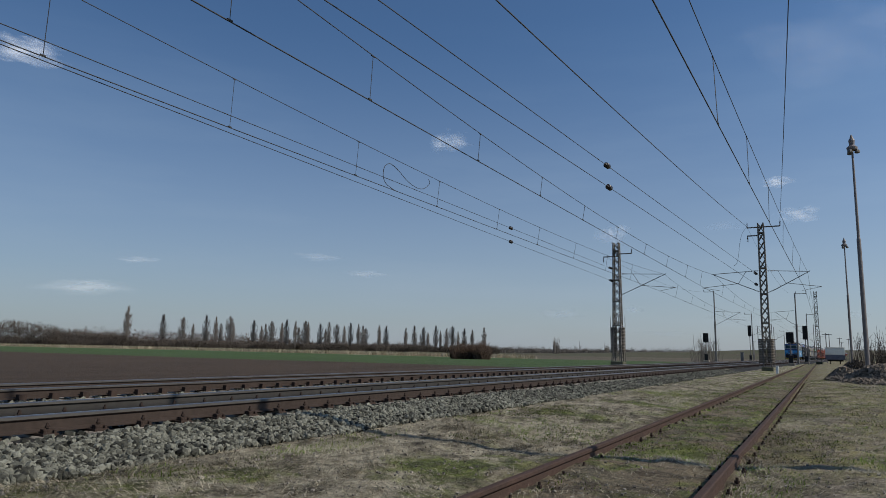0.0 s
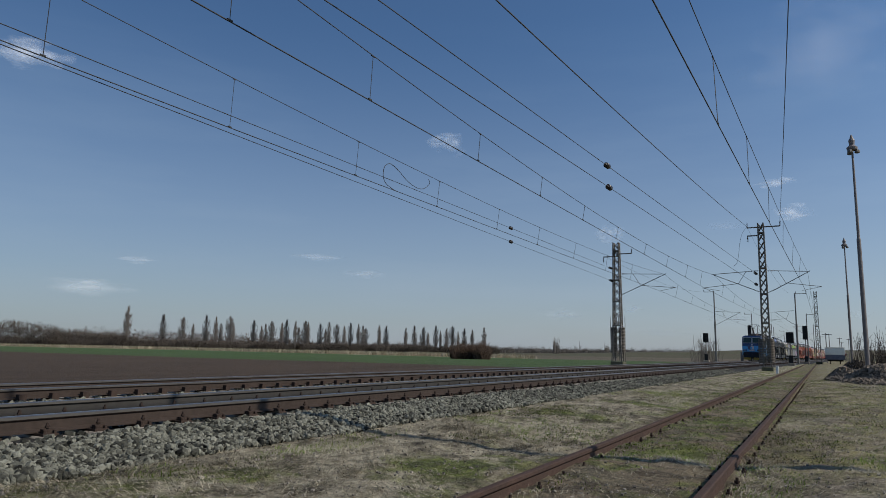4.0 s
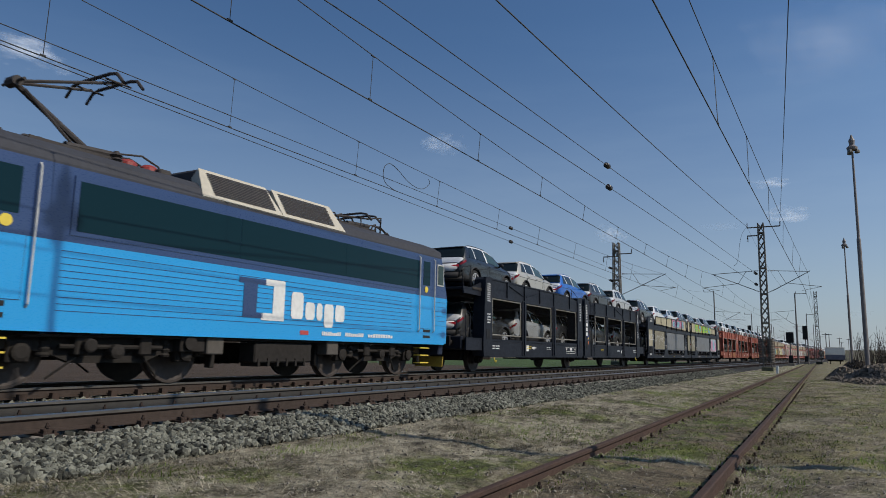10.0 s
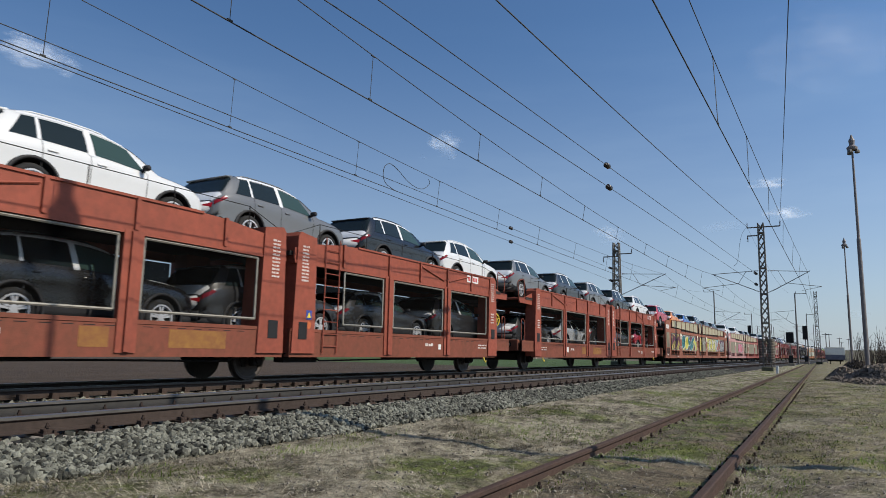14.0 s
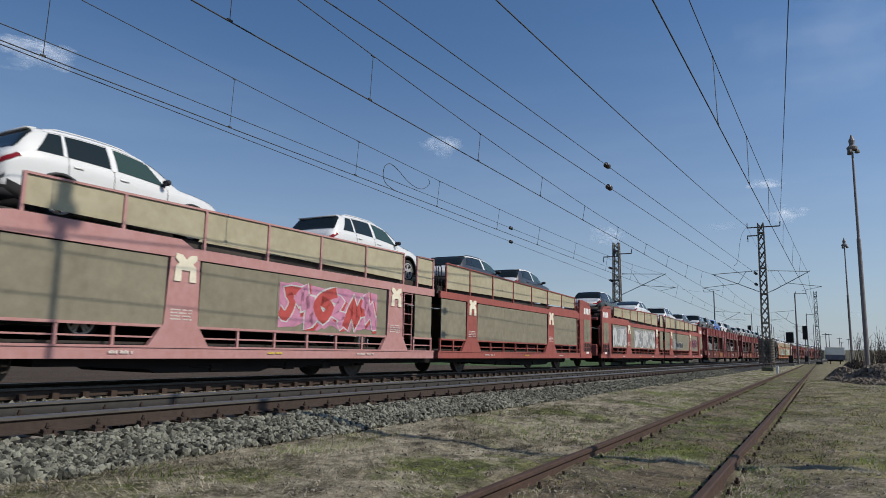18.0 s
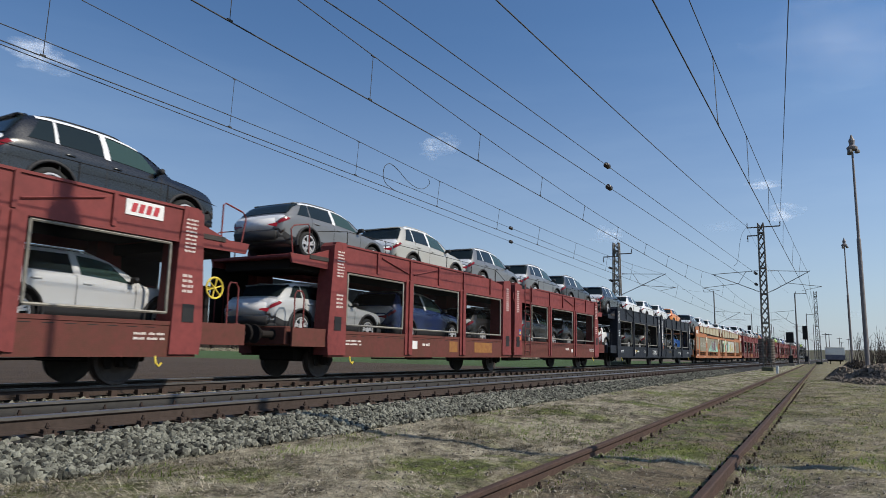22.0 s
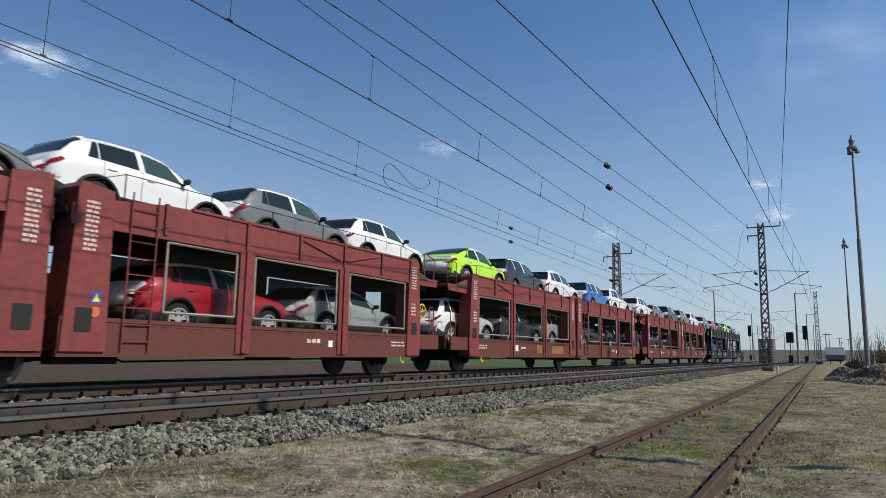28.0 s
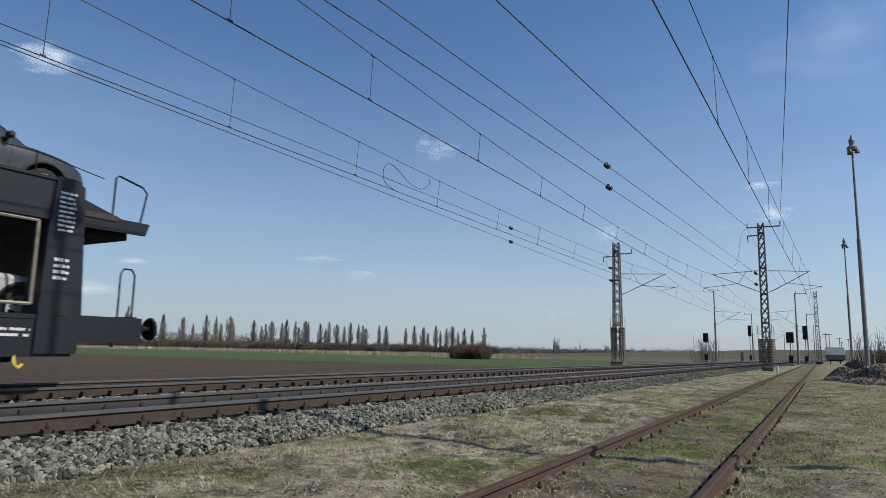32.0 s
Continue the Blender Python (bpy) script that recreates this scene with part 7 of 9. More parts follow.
        for nm, pieces, mt in (("logo_dark_half", ((-0.72, -0.12, 2.26, 2.37), (-0.60, -0.3, 1.98, 2.26), (-0.60, -0.12, 1.88, 1.98)), DEEP_BLUE), ("logo_light_half", ((-0.12, 0.30, 2.26, 2.39), (0.06, 0.30, 1.98, 2.26), (-0.2, 0.30, 1.86, 1.98)), LIGHT_GREY)):
            bm = bmesh.new()
            for xa, xb, za, zb in pieces:
                box(bm, xa, xb, *sorted((Y(-0.028), Y(-0.038))), za, zb)
            part(nm, fix(bm), mt, lo)
        bm = bmesh.new()
        box(bm, -0.48, 0.48, *sorted((Y(-0.028), Y(-0.042))), 1.60, 1.82)
        part("number_plate", fix(bm), DEEP_BLUE, lo)
        bm = bmesh.new()
        for k in range(7):
            box(bm, -0.40 + 0.115 * k, -0.32 + 0.115 * k, *sorted((Y(-0.042), Y(-0.048))), 1.64, 1.78)
        part("number_bars", fix(bm), LIGHT_GREY, lo)
        bm = bmesh.new()
        box(bm, -1.40, 1.40, *sorted((Y(-0.16), Y(0.02))), 1.50, 1.54)
        part("footboard", fix(bm), DEEP_BLUE, lo)
        bm = bmesh.new()
        box(bm, -1.3, 1.3, *sorted((Y(-0.05), Y(0.25))), 0.60, 1.46, 0.03)
        part("buffer_beam", fix(bm), BEAM_BLUE, lo)
        for x in (-0.55, 0.3, 0.55):
            bm = bmesh.new()
            pipe(bm, [(x, Y(-0.06), 0.98), (x, Y(-0.22), 0.9), (x + 0.05, Y(-0.26), 0.6), (x + 0.2, Y(-0.2), 0.42), (x + 0.35, Y(-0.1), 0.5)], 0.028, 6)
            part("brake_hose", fix(bm), BLACK, lo)
        bm = bmesh.new()
        tube(bm, (0, Y(0), 1.02), (0, Y(-0.4), 1.0), 0.06, 8)
        tube(bm, (0, Y(-0.38), 1.0), (0, Y(-0.42), 0.55), 0.04, 6)
        part("coupling_hook", fix(bm), BLACK, lo)
        for s in (-1, 1):
            X = s * W
            # cab side window, door, handrails, steps
            bm = bmesh.new()
            side_box(bm, s, Y(0.28), Y(0.70), 2.80, 3.50, 0.03, W + 0.012, 0.0)
            part("cab_window", bm, LIGHT_GREY, lo)
            bm = bmesh.new()
            side_box(bm, s, Y(0.32), Y(0.66), 2.84, 3.46, 0.03, W + 0.02)
            part("cab_window_glass", bm, SIDE_GLASS if s < 0 else CAB_GLASS, lo)
            bm = bmesh.new()
            side_box(bm, s, Y(1.02), Y(1.72), 1.40, 3.62, 0.03, W + 0.008)
            dr = part("cab_door", bm, DEEP_BLUE, lo)
            bm = bmesh.new()
            side_box(bm, s, Y(1.03), Y(1.71), 1.41, 2.42, 0.03, W + 0.012)
            part("door_lower_panel", bm, SKY_BLUE, dr)
            bm = bmesh.new()
            side_box(bm, s, Y(1.16), Y(1.56), 2.75, 3.5, 0.03, W + 0.016)
            part("door_window", bm, SIDE_GLASS, dr)
            for y in (0.93, 1.82):
                handrail(lo, [(X + s * 0.01, Y(y), 1.3), (X + s * 0.06, Y(y), 1.35), (X + s * 0.06, Y(y), 3.58), (X + s * 0.01, Y(y), 3.63)], LIGHT_GREY, 0.018)
            bm = bmesh.new()
            lathe(bm, [(0.10, s * (W + 0.014)), (0.10, s * (W + 0.022))], 14, "x", (0, Y(1.38), 2.62))
            part("round_emblem", fix(bm), YELLOW, lo, "round yellow emblem")
            bm = bmesh.new()
            for z in (1.12, 1.30):
                side_box(bm, s, Y(1.1), Y(1.5), z, z + 0.08, 0.01, W + 0.011)
            part("foothold", bm, BLACK, lo)
            bm = bmesh.new()
            for z in (0.35, 0.58, 0.8):
                side_box(bm, s, Y(1.1), Y(1.6), z, z + 0.03, 0.25, W - 0.02)
            part("cab_steps", fix(bm), YELLOW, lo)
            bm = bmesh.new()
            for k in range(6):
                side_box(bm, s, Y(0.16), Y(0.9), 1.52 + 0.15 * k, 1.532 + 0.15 * k, 0.01, W + 0.004)
            part("side_grooves", bm, DEEP_BLUE, lo)
    for s in (-1, 1):
        X = s * W
        bm = bmesh.new()
        side_box(bm, s, 2.42, LEN - 1.65, 2.54, 3.56, 0.03, W + 0.01)
        fr = part("window_band_frame", bm, DEEP_BLUE, lo)
        for a, b in ((2.52, 6.17), (6.18, 9.84), (9.85, 13.5)):
            bm = bmesh.new()
            side_box(bm, s, a, b, 2.62, 3.48, 0.03, W + 0.018)
            part("machine_room_window", bm, SIDE_GLASS, fr, "long dark machine room window")
        bm = bmesh.new()
        for k in range(10):
            side_box(bm, s, 2.3, LEN - 2.2, 1.27 + 0.11 * k, 1.282 + 0.11 * k, 0.01, W + 0.004)
        part("side_grooves", bm, DEEP_BLUE, lo)
        bm = bmesh.new()
        side_box(bm, s, 0.2, LEN - 0.2, 0.93, 1.0, 0.05, W + 0.012)
        part("bottom_rail", bm, SKY_BLUE, lo)
        # logo blocks and lettering bars on the side
        a = X + s * 0.006
        for nm, pieces, mt in (("logo_dark_half", ((6.2, 7.0, 2.12, 2.24), (6.35, 6.75, 1.5, 2.12), (6.35, 6.95, 1.38, 1.5)), DEEP_BLUE), ("logo_light_half", ((7.0, 7.62, 2.12, 2.26), (7.25, 7.62, 1.5, 2.12), (6.9, 7.62, 1.34, 1.5)), WHITE)):
            bm = bmesh.new()
            for ya, yb, za, zb in pieces:
                box(bm, *sorted((a, a + s * 0.006)), ya, yb, za, zb)
            part(nm, fix(bm), mt, lo)
        for k, (yy, ww, z0, z1) in enumerate(((7.85, 0.42, 1.42, 2.05), (8.35, 0.34, 1.42, 1.84), (8.76, 0.22, 1.42, 1.84), (9.05, 0.36, 1.26, 1.84), (9.48, 0.38, 1.42, 1.84))):
            bm = bmesh.new()
            prism(bm, [(yy + 0.05, z0), (yy + ww - 0.05, z0), (yy + ww, z0 + 0.08), (yy + ww, z1 - 0.08), (yy + ww - 0.05, z1), (yy + 0.05, z1), (yy, z1 - 0.08), (yy, z0 + 0.08)], *sorted((a, a + s * 0.006)))
            part("logo_block", fix(bm), WHITE, lo, "white rounded logo block")
        marks(lo, X + s * 0.004, 9.0, 12.4, 1.05, 1.17, 1, WHITE, 0.8, 4, "lettering_bars")
        bm = bmesh.new()
        side_box(bm, s, 8.2, 8.5, 1.06, 1.16, 0.006, W + 0.010)
        part("small_red_badge", bm, SPRAY["red"], lo)
    # roof: cooling grilles, boxes, resistors, horn
    for s in (-1, 1):
        bm = bmesh.new()
        for ya, yb in ((5.1, 7.45), (7.45, 9.8)):
            v = [(s * 1.46, ya, 3.78), (s * 1.46, yb, 3.78), (s * 1.02, yb - 0.2, 4.46), (s * 1.02, ya + 0.2 if ya < 7 else ya, 4.46)]
            a = [bm.verts.new(p) for p in v]
            b = [bm.verts.new((p[0] - s * 0.2, p[1], p[2] - 0.2)) for p in v]
            bm.faces.new(a)
            bm.faces.new(b[::-1])
            for i in range(4):
                bm.faces.new((a[i], a[(i + 1) % 4], b[(i + 1) % 4], b[i]))
        gr = part("cooling_grille_frame", fix(bm), surface("cream_grille_frame", (0.50, 0.46, 0.37), (0.36, 0.33, 0.27), rough=0.6), lo, "cream framed cooling grille")
        for ya, yb in ((5.45, 7.25), (7.6, 9.4)):
            bm = bmesh.new()
            n = 12
            for k in range(n):
                u0, u1 = 0.12 + 0.78 * k / n, 0.12 + 0.78 * (k + 0.6) / n
                p = [(s * (1.46 - 0.44 * u + 0.012), 3.78 + 0.68 * u + 0.012) for u in (u0, u1)]
                q = [bm.verts.new((p[i][0], y, p[i][1])) for i, y in ((0, ya), (0, yb), (1, yb), (1, ya))]
                bm.faces.new(q)
            part("grille_slats", fix(bm), SOOT, gr)
    bm = bmesh.new()
    box(bm, -1.0, 1.0, 5.3, 9.6, 4.0, 4.45, 0.05)
    part("roof_hatch", fix(bm), ROOF_GREY, lo)
    bm = bmesh.new()
    box(bm, -0.62, 0.62, 0.75, 1.65, 4.0, 4.30, 0.05)
    part("roof_box", fix(bm), SOOT, lo)
    for y in (4.1, 4.6):
        bm = bmesh.new()
        lathe(bm, [(0.16, 4.02), (0.2, 4.08), (0.2, 4.34), (0.12, 4.4)], 12, at=(0.35, y, 0))
        part("red_insulator", fix(bm), BRICK, lo, "red roof insulator")
    bm = bmesh.new()
    for y in (2.0, 3.6, 10.2, 11.6, 13.0):
        for s in (-1, 1):
            lathe(bm, [(0.06, 4.02), (0.1, 4.06), (0.05, 4.11), (0.1, 4.16), (0.05, 4.21), (0.09, 4.26), (0.04, 4.3)], 8, at=(s * 0.55, y, 0))
    for s in (-0.55, 0.2):
        tube(bm, (s, 1.8, 4.32), (s, 5.1, 4.34), 0.025, 6)
        tube(bm, (s, 9.8, 4.34), (s, 13.4, 4.32), 0.025, 6)
    part("roof_conductors", fix(bm), SOOT, lo)

    for y0, y1, z in ((3.75, 4.9, 4.36), (10.05, 10.9, 4.36)):
        for x in (-0.4, 0.0, 0.4):
            bm = bmesh.new()
            pipe(bm, [(x, y0, 4.1), (x, y0 + 0.1, z + 0.1), (x + 0.1, (y0 + y1) / 2, z + 0.16), (x, y1 - 0.1, z + 0.06), (x, y1, 4.1)], 0.022, 6)
            part("roof_cable", fix(bm), SOOT, lo)
    for x, y, h in ((0.6, 3.7, 0.42), (-0.5, 4.4, 0.5), (0.55, 10.1, 0.55), (0.2, 10.5, 0.45), (-0.45, 10.3, 0.5), (0.6, 12.9, 0.3), (0.1, 13.3, 0.28)):
        bm = bmesh.new()
        lathe(bm, [(0.10, 4.02)] + [(0.12 if k % 2 else 0.07, 4.06 + (h - 0.08) * k / 8) for k in range(9)] + [(0.05, 4.02 + h)], 10, at=(x, y, 0))
        part("roof_insulator", fix(bm), SOOT, lo)
    for x, y, lx, ly, h in ((-0.3, 4.25, 0.35, 0.5, 0.32), (0.3, 12.6, 0.4, 0.7, 0.2), (0.62, 4.75, 0.2, 0.3, 0.3)):
        bm = bmesh.new()
        box(bm, x - lx / 2, x + lx / 2, y - ly / 2, y + ly / 2, 4.0, 4.02 + h, 0.03)
        part("switch_box", fix(bm), SOOT, lo)

    def pantograph(y, up):
        bm = bmesh.new()
        for s in (-1, 1):
            box(bm, s * 0.55 - 0.04, s * 0.55 + 0.04, y - 0.9, y + 0.9, 4.24, 4.31)
        box(bm, -0.6, 0.6, y - 0.9, y - 0.82, 4.24, 4.31)
        box(bm, -0.6, 0.6, y + 0.82, y + 0.9, 4.24, 4.31)
        pg = part("pantograph_base", fix(bm), SOOT, lo)
        k = Vector((0, y - 0.95, 5.35)) if up else Vector((0, y - 1.0, 4.5))
        top = Vector((0, y + 0.75, 5.86)) if up else Vector((0, y + 0.5, 4.62))
        bm = bmesh.new()
        tube(bm, (0, y + 0.75, 4.34), k, 0.075, 8, 0.055)
        tube(bm, (0.15, y + 0.3, 4.34), k + Vector((0.1, 0.15, -0.1)), 0.028, 6)
        tube(bm, k + Vector((-0.14, 0, 0)), k + Vector((0.14, 0, 0)), 0.10, 8)
        for q in (-0.3, 0.3):
            tube(bm, (q, y - 0.1, 4.38), (q, y + 0.95, 4.44), 0.075, 8)
        part("lower_arm", fix(bm), SOOT, pg)
        bm = bmesh.new()
        for s in (-1, 1):
            tube(bm, k + Vector((s * 0.08, 0, 0)), top + Vector((s * 0.42, 0, 0)), 0.032, 6)
        tube(bm, k + Vector((-0.35, 0, 0)), k + Vector((0.35, 0, 0)), 0.03, 6)
        part("upper_arm", fix(bm), SOOT, pg)
        bm = bmesh.new()
        for dy in (-0.22, 0.22):
            pipe(bm, [(-0.92, y + (0.75 if up else 0.5) + dy, top.z - 0.14), (-0.72, y + (0.75 if up else 0.5) + dy, top.z + 0.06), (-0.5, y + (0.75 if up else 0.5) + dy, top.z + 0.10), (0.5, y + (0.75 if up else 0.5) + dy, top.z + 0.10), (0.72, y + (0.75 if up else 0.5) + dy, top.z + 0.06), (0.92, y + (0.75 if up else 0.5) + dy, top.z - 0.14)], 0.034, 6)
        for s in (-1, 1):
            tube(bm, (s * 0.45, top.y - 0.28, top.z), (s * 0.45, top.y + 0.28, top.z), 0.02, 6)
        part("pan_head", fix(bm), SOOT, pg)
    # folded gear, busbars and springs round the lowered pantograph
    rng = random.Random(17)
    for k in range(9):
        y = 10.2 + 0.33 * k
        x = rng.uniform(-0.7, 0.7)
        bm = bmesh.new()
        pipe(bm, [(x, y, 4.1), (x + rng.uniform(-0.1, 0.1), y + 0.1, 4.42 + 0.22 * rng.random()), (x + rng.uniform(-0.3, 0.3), y + 0.7, 4.50 + 0.20 * rng.random()), (x + rng.uniform(-0.2, 0.2), y + 1.1, 4.2)], 0.026, 6)
        part("roof_linkage", fix(bm), SOOT, lo)
    for k in range(6):
        x, y = rng.uniform(-0.6, 0.6), 1.9 + 0.42 * k
        bm = bmesh.new()
        tube(bm, (x, y, 4.1), (x + 0.1, y + 0.1, 4.42), 0.05, 8, 0.03)
        tube(bm, (x + 0.1, y + 0.1, 4.40), (x - 0.2, y + 0.6, 4.44), 0.03, 6)
        part("roof_linkage", fix(bm), SOOT, lo)
    pantograph(2.95, True)
    pantograph(11.4, False)
    # bogies and underframe gear
    for c in (3.55, LEN - 3.55):
        bm = bmesh.new()
        for s in (-1, 1):
            x0, x1 = sorted((s * 0.98, s * 1.14))
            prism(bm, [(c - 2.4, 0.66), (c - 2.3, 0.86), (c + 2.3, 0.86), (c + 2.4, 0.66), (c + 1.2, 0.62), (c + 0.7, 0.42), (c - 0.7, 0.42), (c - 1.2, 0.62)], x0, x1)
        box(bm, -1.0, 1.0, c - 0.3, c + 0.3, 0.45, 0.8)
        part("bogie_frame", fix(bm), DUSTY, lo)
        for e in (-1, 1):
            wheelset(lo, c + e * 1.6, 0.60)
            for s in (-1, 1):
                bm = bmesh.new()
                box(bm, s * 1.1 - 0.1, s * 1.1 + 0.1, c + e * 1.6 - 0.19, c + e * 1.6 + 0.19, 0.42, 0.80, 0.03)
                lathe(bm, [(0.15, -0.02), (0.15, 0.08), (0.1, 0.1)], 12, "x", (s * 1.18, c + e * 1.6, 0.6))
                part("axle_box", fix(bm), DUSTY, lo)
                for d in (-0.42, 0.42):
                    bm = bmesh.new()
                    lathe(bm, [(0.10, 0.52), (0.12, 0.56), (0.09, 0.6), (0.12, 0.66), (0.09, 0.72), (0.12, 0.78), (0.1, 0.84)], 10, at=(s * 1.1, c + e * 1.6 + d, 0))
                    part("spring", fix(bm), DUSTY, lo)
    for s in (-1, 1):
        bm = bmesh.new()
        lathe(bm, [(0.22, s * 1.0), (0.27, s * 1.05), (0.27, s * 1.42), (0.22, s * 1.46), (0.02, s * 1.46)], 16, "x", (0, 1.0, 0.62))
        part("air_tank", fix(bm), surface("dull_tank_grey", (0.22, 0.205, 0.18), (0.14, 0.13, 0.11), rough=0.6), lo, "grey air tank")
        bm = bmesh.new()
        lathe(bm, [(0.12, s * 1.1), (0.12, s * 1.45), (0.09, s * 1.47)], 12, "x", (0, 3.0, 0.72))
        lathe(bm, [(0.14, s * 1.2), (0.14, s * 1.44)], 12, "x", (0, 5.1, 0.80))
        box(bm, s * 1.25 - 0.12, s * 1.25 + 0.12, 4.9, 5.5, 0.62, 0.95, 0.02)
        part("sand_pipe_box", fix(bm), DUSTY, lo)
        bm = bmesh.new()
        box(bm, s * 1.1 - 0.25, s * 1.1 + 0.25, 6.9, 8.8, 0.40, 0.85, 0.03)
        for k in range(6):
            box(bm, s * 1.1 - 0.27, s * 1.1 + 0.27, 7.0 + 0.3 * k, 7.06 + 0.3 * k, 0.32, 0.5)
        part("battery_box", fix(bm), DUSTY, lo)
    # pipes, brake blocks, sand hoppers and cable trunks below the floor
    for s in (-1, 1):
        bm = bmesh.new()
        pipe(bm, [(s * 1.32, 1.9, 0.86), (s * 1.34, 4.0, 0.9), (s * 1.34, 11.3, 0.9), (s * 1.32, 13.4, 0.86)], 0.03, 6)
        part("floor_pipe", fix(bm), DUSTY, lo)
        for c in (3.55, LEN - 3.55):
            for e in (-1, 1):
                bm = bmesh.new()
                y = c + e * 2.42
                box(bm, s * 0.98 - 0.08, s * 0.98 + 0.10, y - 0.07, y + 0.07, 0.30, 0.78, 0.02)
                tube(bm, (s * 1.0, y, 0.72), (s * 1.28, y - e * 0.1, 0.95), 0.03, 6)
                part("brake_hanger", fix(bm), DUSTY, lo)
                bm = bmesh.new()
                y = c + e * 0.62
                box(bm, s * 1.22 - 0.11, s * 1.22 + 0.11, y - 0.13, y + 0.13, 0.55, 0.98, 0.03)
                tube(bm, (s * 1.22, y, 0.55), (s * 1.06, y + e * 0.45, 0.16), 0.022, 6)
                part("sand_hopper", fix(bm), DUSTY, lo)
            bm = bmesh.new()
            lathe(bm, [(0.09, s * 1.12), (0.13, s * 1.14), (0.13, s * 1.40), (0.06, s * 1.43)], 12, "x", (0, c, 0.62))
            tube(bm, (s * 1.25, c - 1.0, 0.70), (s * 1.25, c + 1.0, 0.70), 0.045, 8)
            part("damper", fix(bm), DUSTY, lo)
        for y in (5.75, 9.55):
            part("cable_trunk", boxed(*sorted((s * 1.05, s * 1.40)), y - 0.22, y + 0.22, 0.58, 0.94, 0.02), LIGHT_DUST, lo)
    return lo


ride(locomotive(), 0.0)


# ---- the new cars on the wagons ----
TYRE = surface("tyre_rubber", (0.018, 0.018, 0.018), (0.03, 0.03, 0.03), rough=0.85, bump=0.1, spec=0.2)
RIM = surface("alloy_rim", (0.50, 0.50, 0.51), (0.38, 0.38, 0.39), rough=0.35, metal=0.3, bump=0.0)
FILM = surface("white_transport_film", (0.68, 0.69, 0.70), (0.58, 0.59, 0.60), rough=0.32, grain=20, stain=2, bump=0.12, bump_scale=25)
CAR_GLASS = glass_dark("tinted_car_glass", (0.012, 0.018, 0.019), 0.04)
FRONT_GLASS = glass_dark("green_car_glass", (0.03, 0.055, 0.05), 0.04)
TRIM = surface("black_plastic_trim", (0.022, 0.022, 0.024), (0.035, 0.035, 0.036), rough=0.6, bump=0.1, spec=0.2)
TAIL_RED = glass_dark("tail_light_red", (0.17, 0.006, 0.010), 0.1)

COLOURS = {"white": ((0.60, 0.61, 0.61), 0.25), "black": ((0.007, 0.0072, 0.008), 0.2), "graphite": ((0.026, 0.027, 0.029), 0.25), "grey": ((0.12, 0.125, 0.13), 0.25), "silver": ((0.36, 0.37, 0.37), 0.28),
           "beige": ((0.34, 0.335, 0.305), 0.28), "blue": ((0.010, 0.10, 0.40), 0.22), "red": ((0.38, 0.012, 0.028), 0.22), "orange": ((0.62, 0.20, 0.02), 0.25), "lime": ((0.38, 0.68, 0.02), 0.25), "navy": ((0.015, 0.03, 0.10), 0.2)}
PAINT = {k: gloss("car_paint_" + k, c, r + 0.08, 0.4) for k, (c, r) in COLOURS.items()}
WORD = {"white": "white", "black": "black", "graphite": "dark graphite", "grey": "grey", "silver": "silver", "beige": "beige-silver", "blue": "bright blue", "red": "red", "orange": "orange", "lime": "lime green", "navy": "dark blue"}

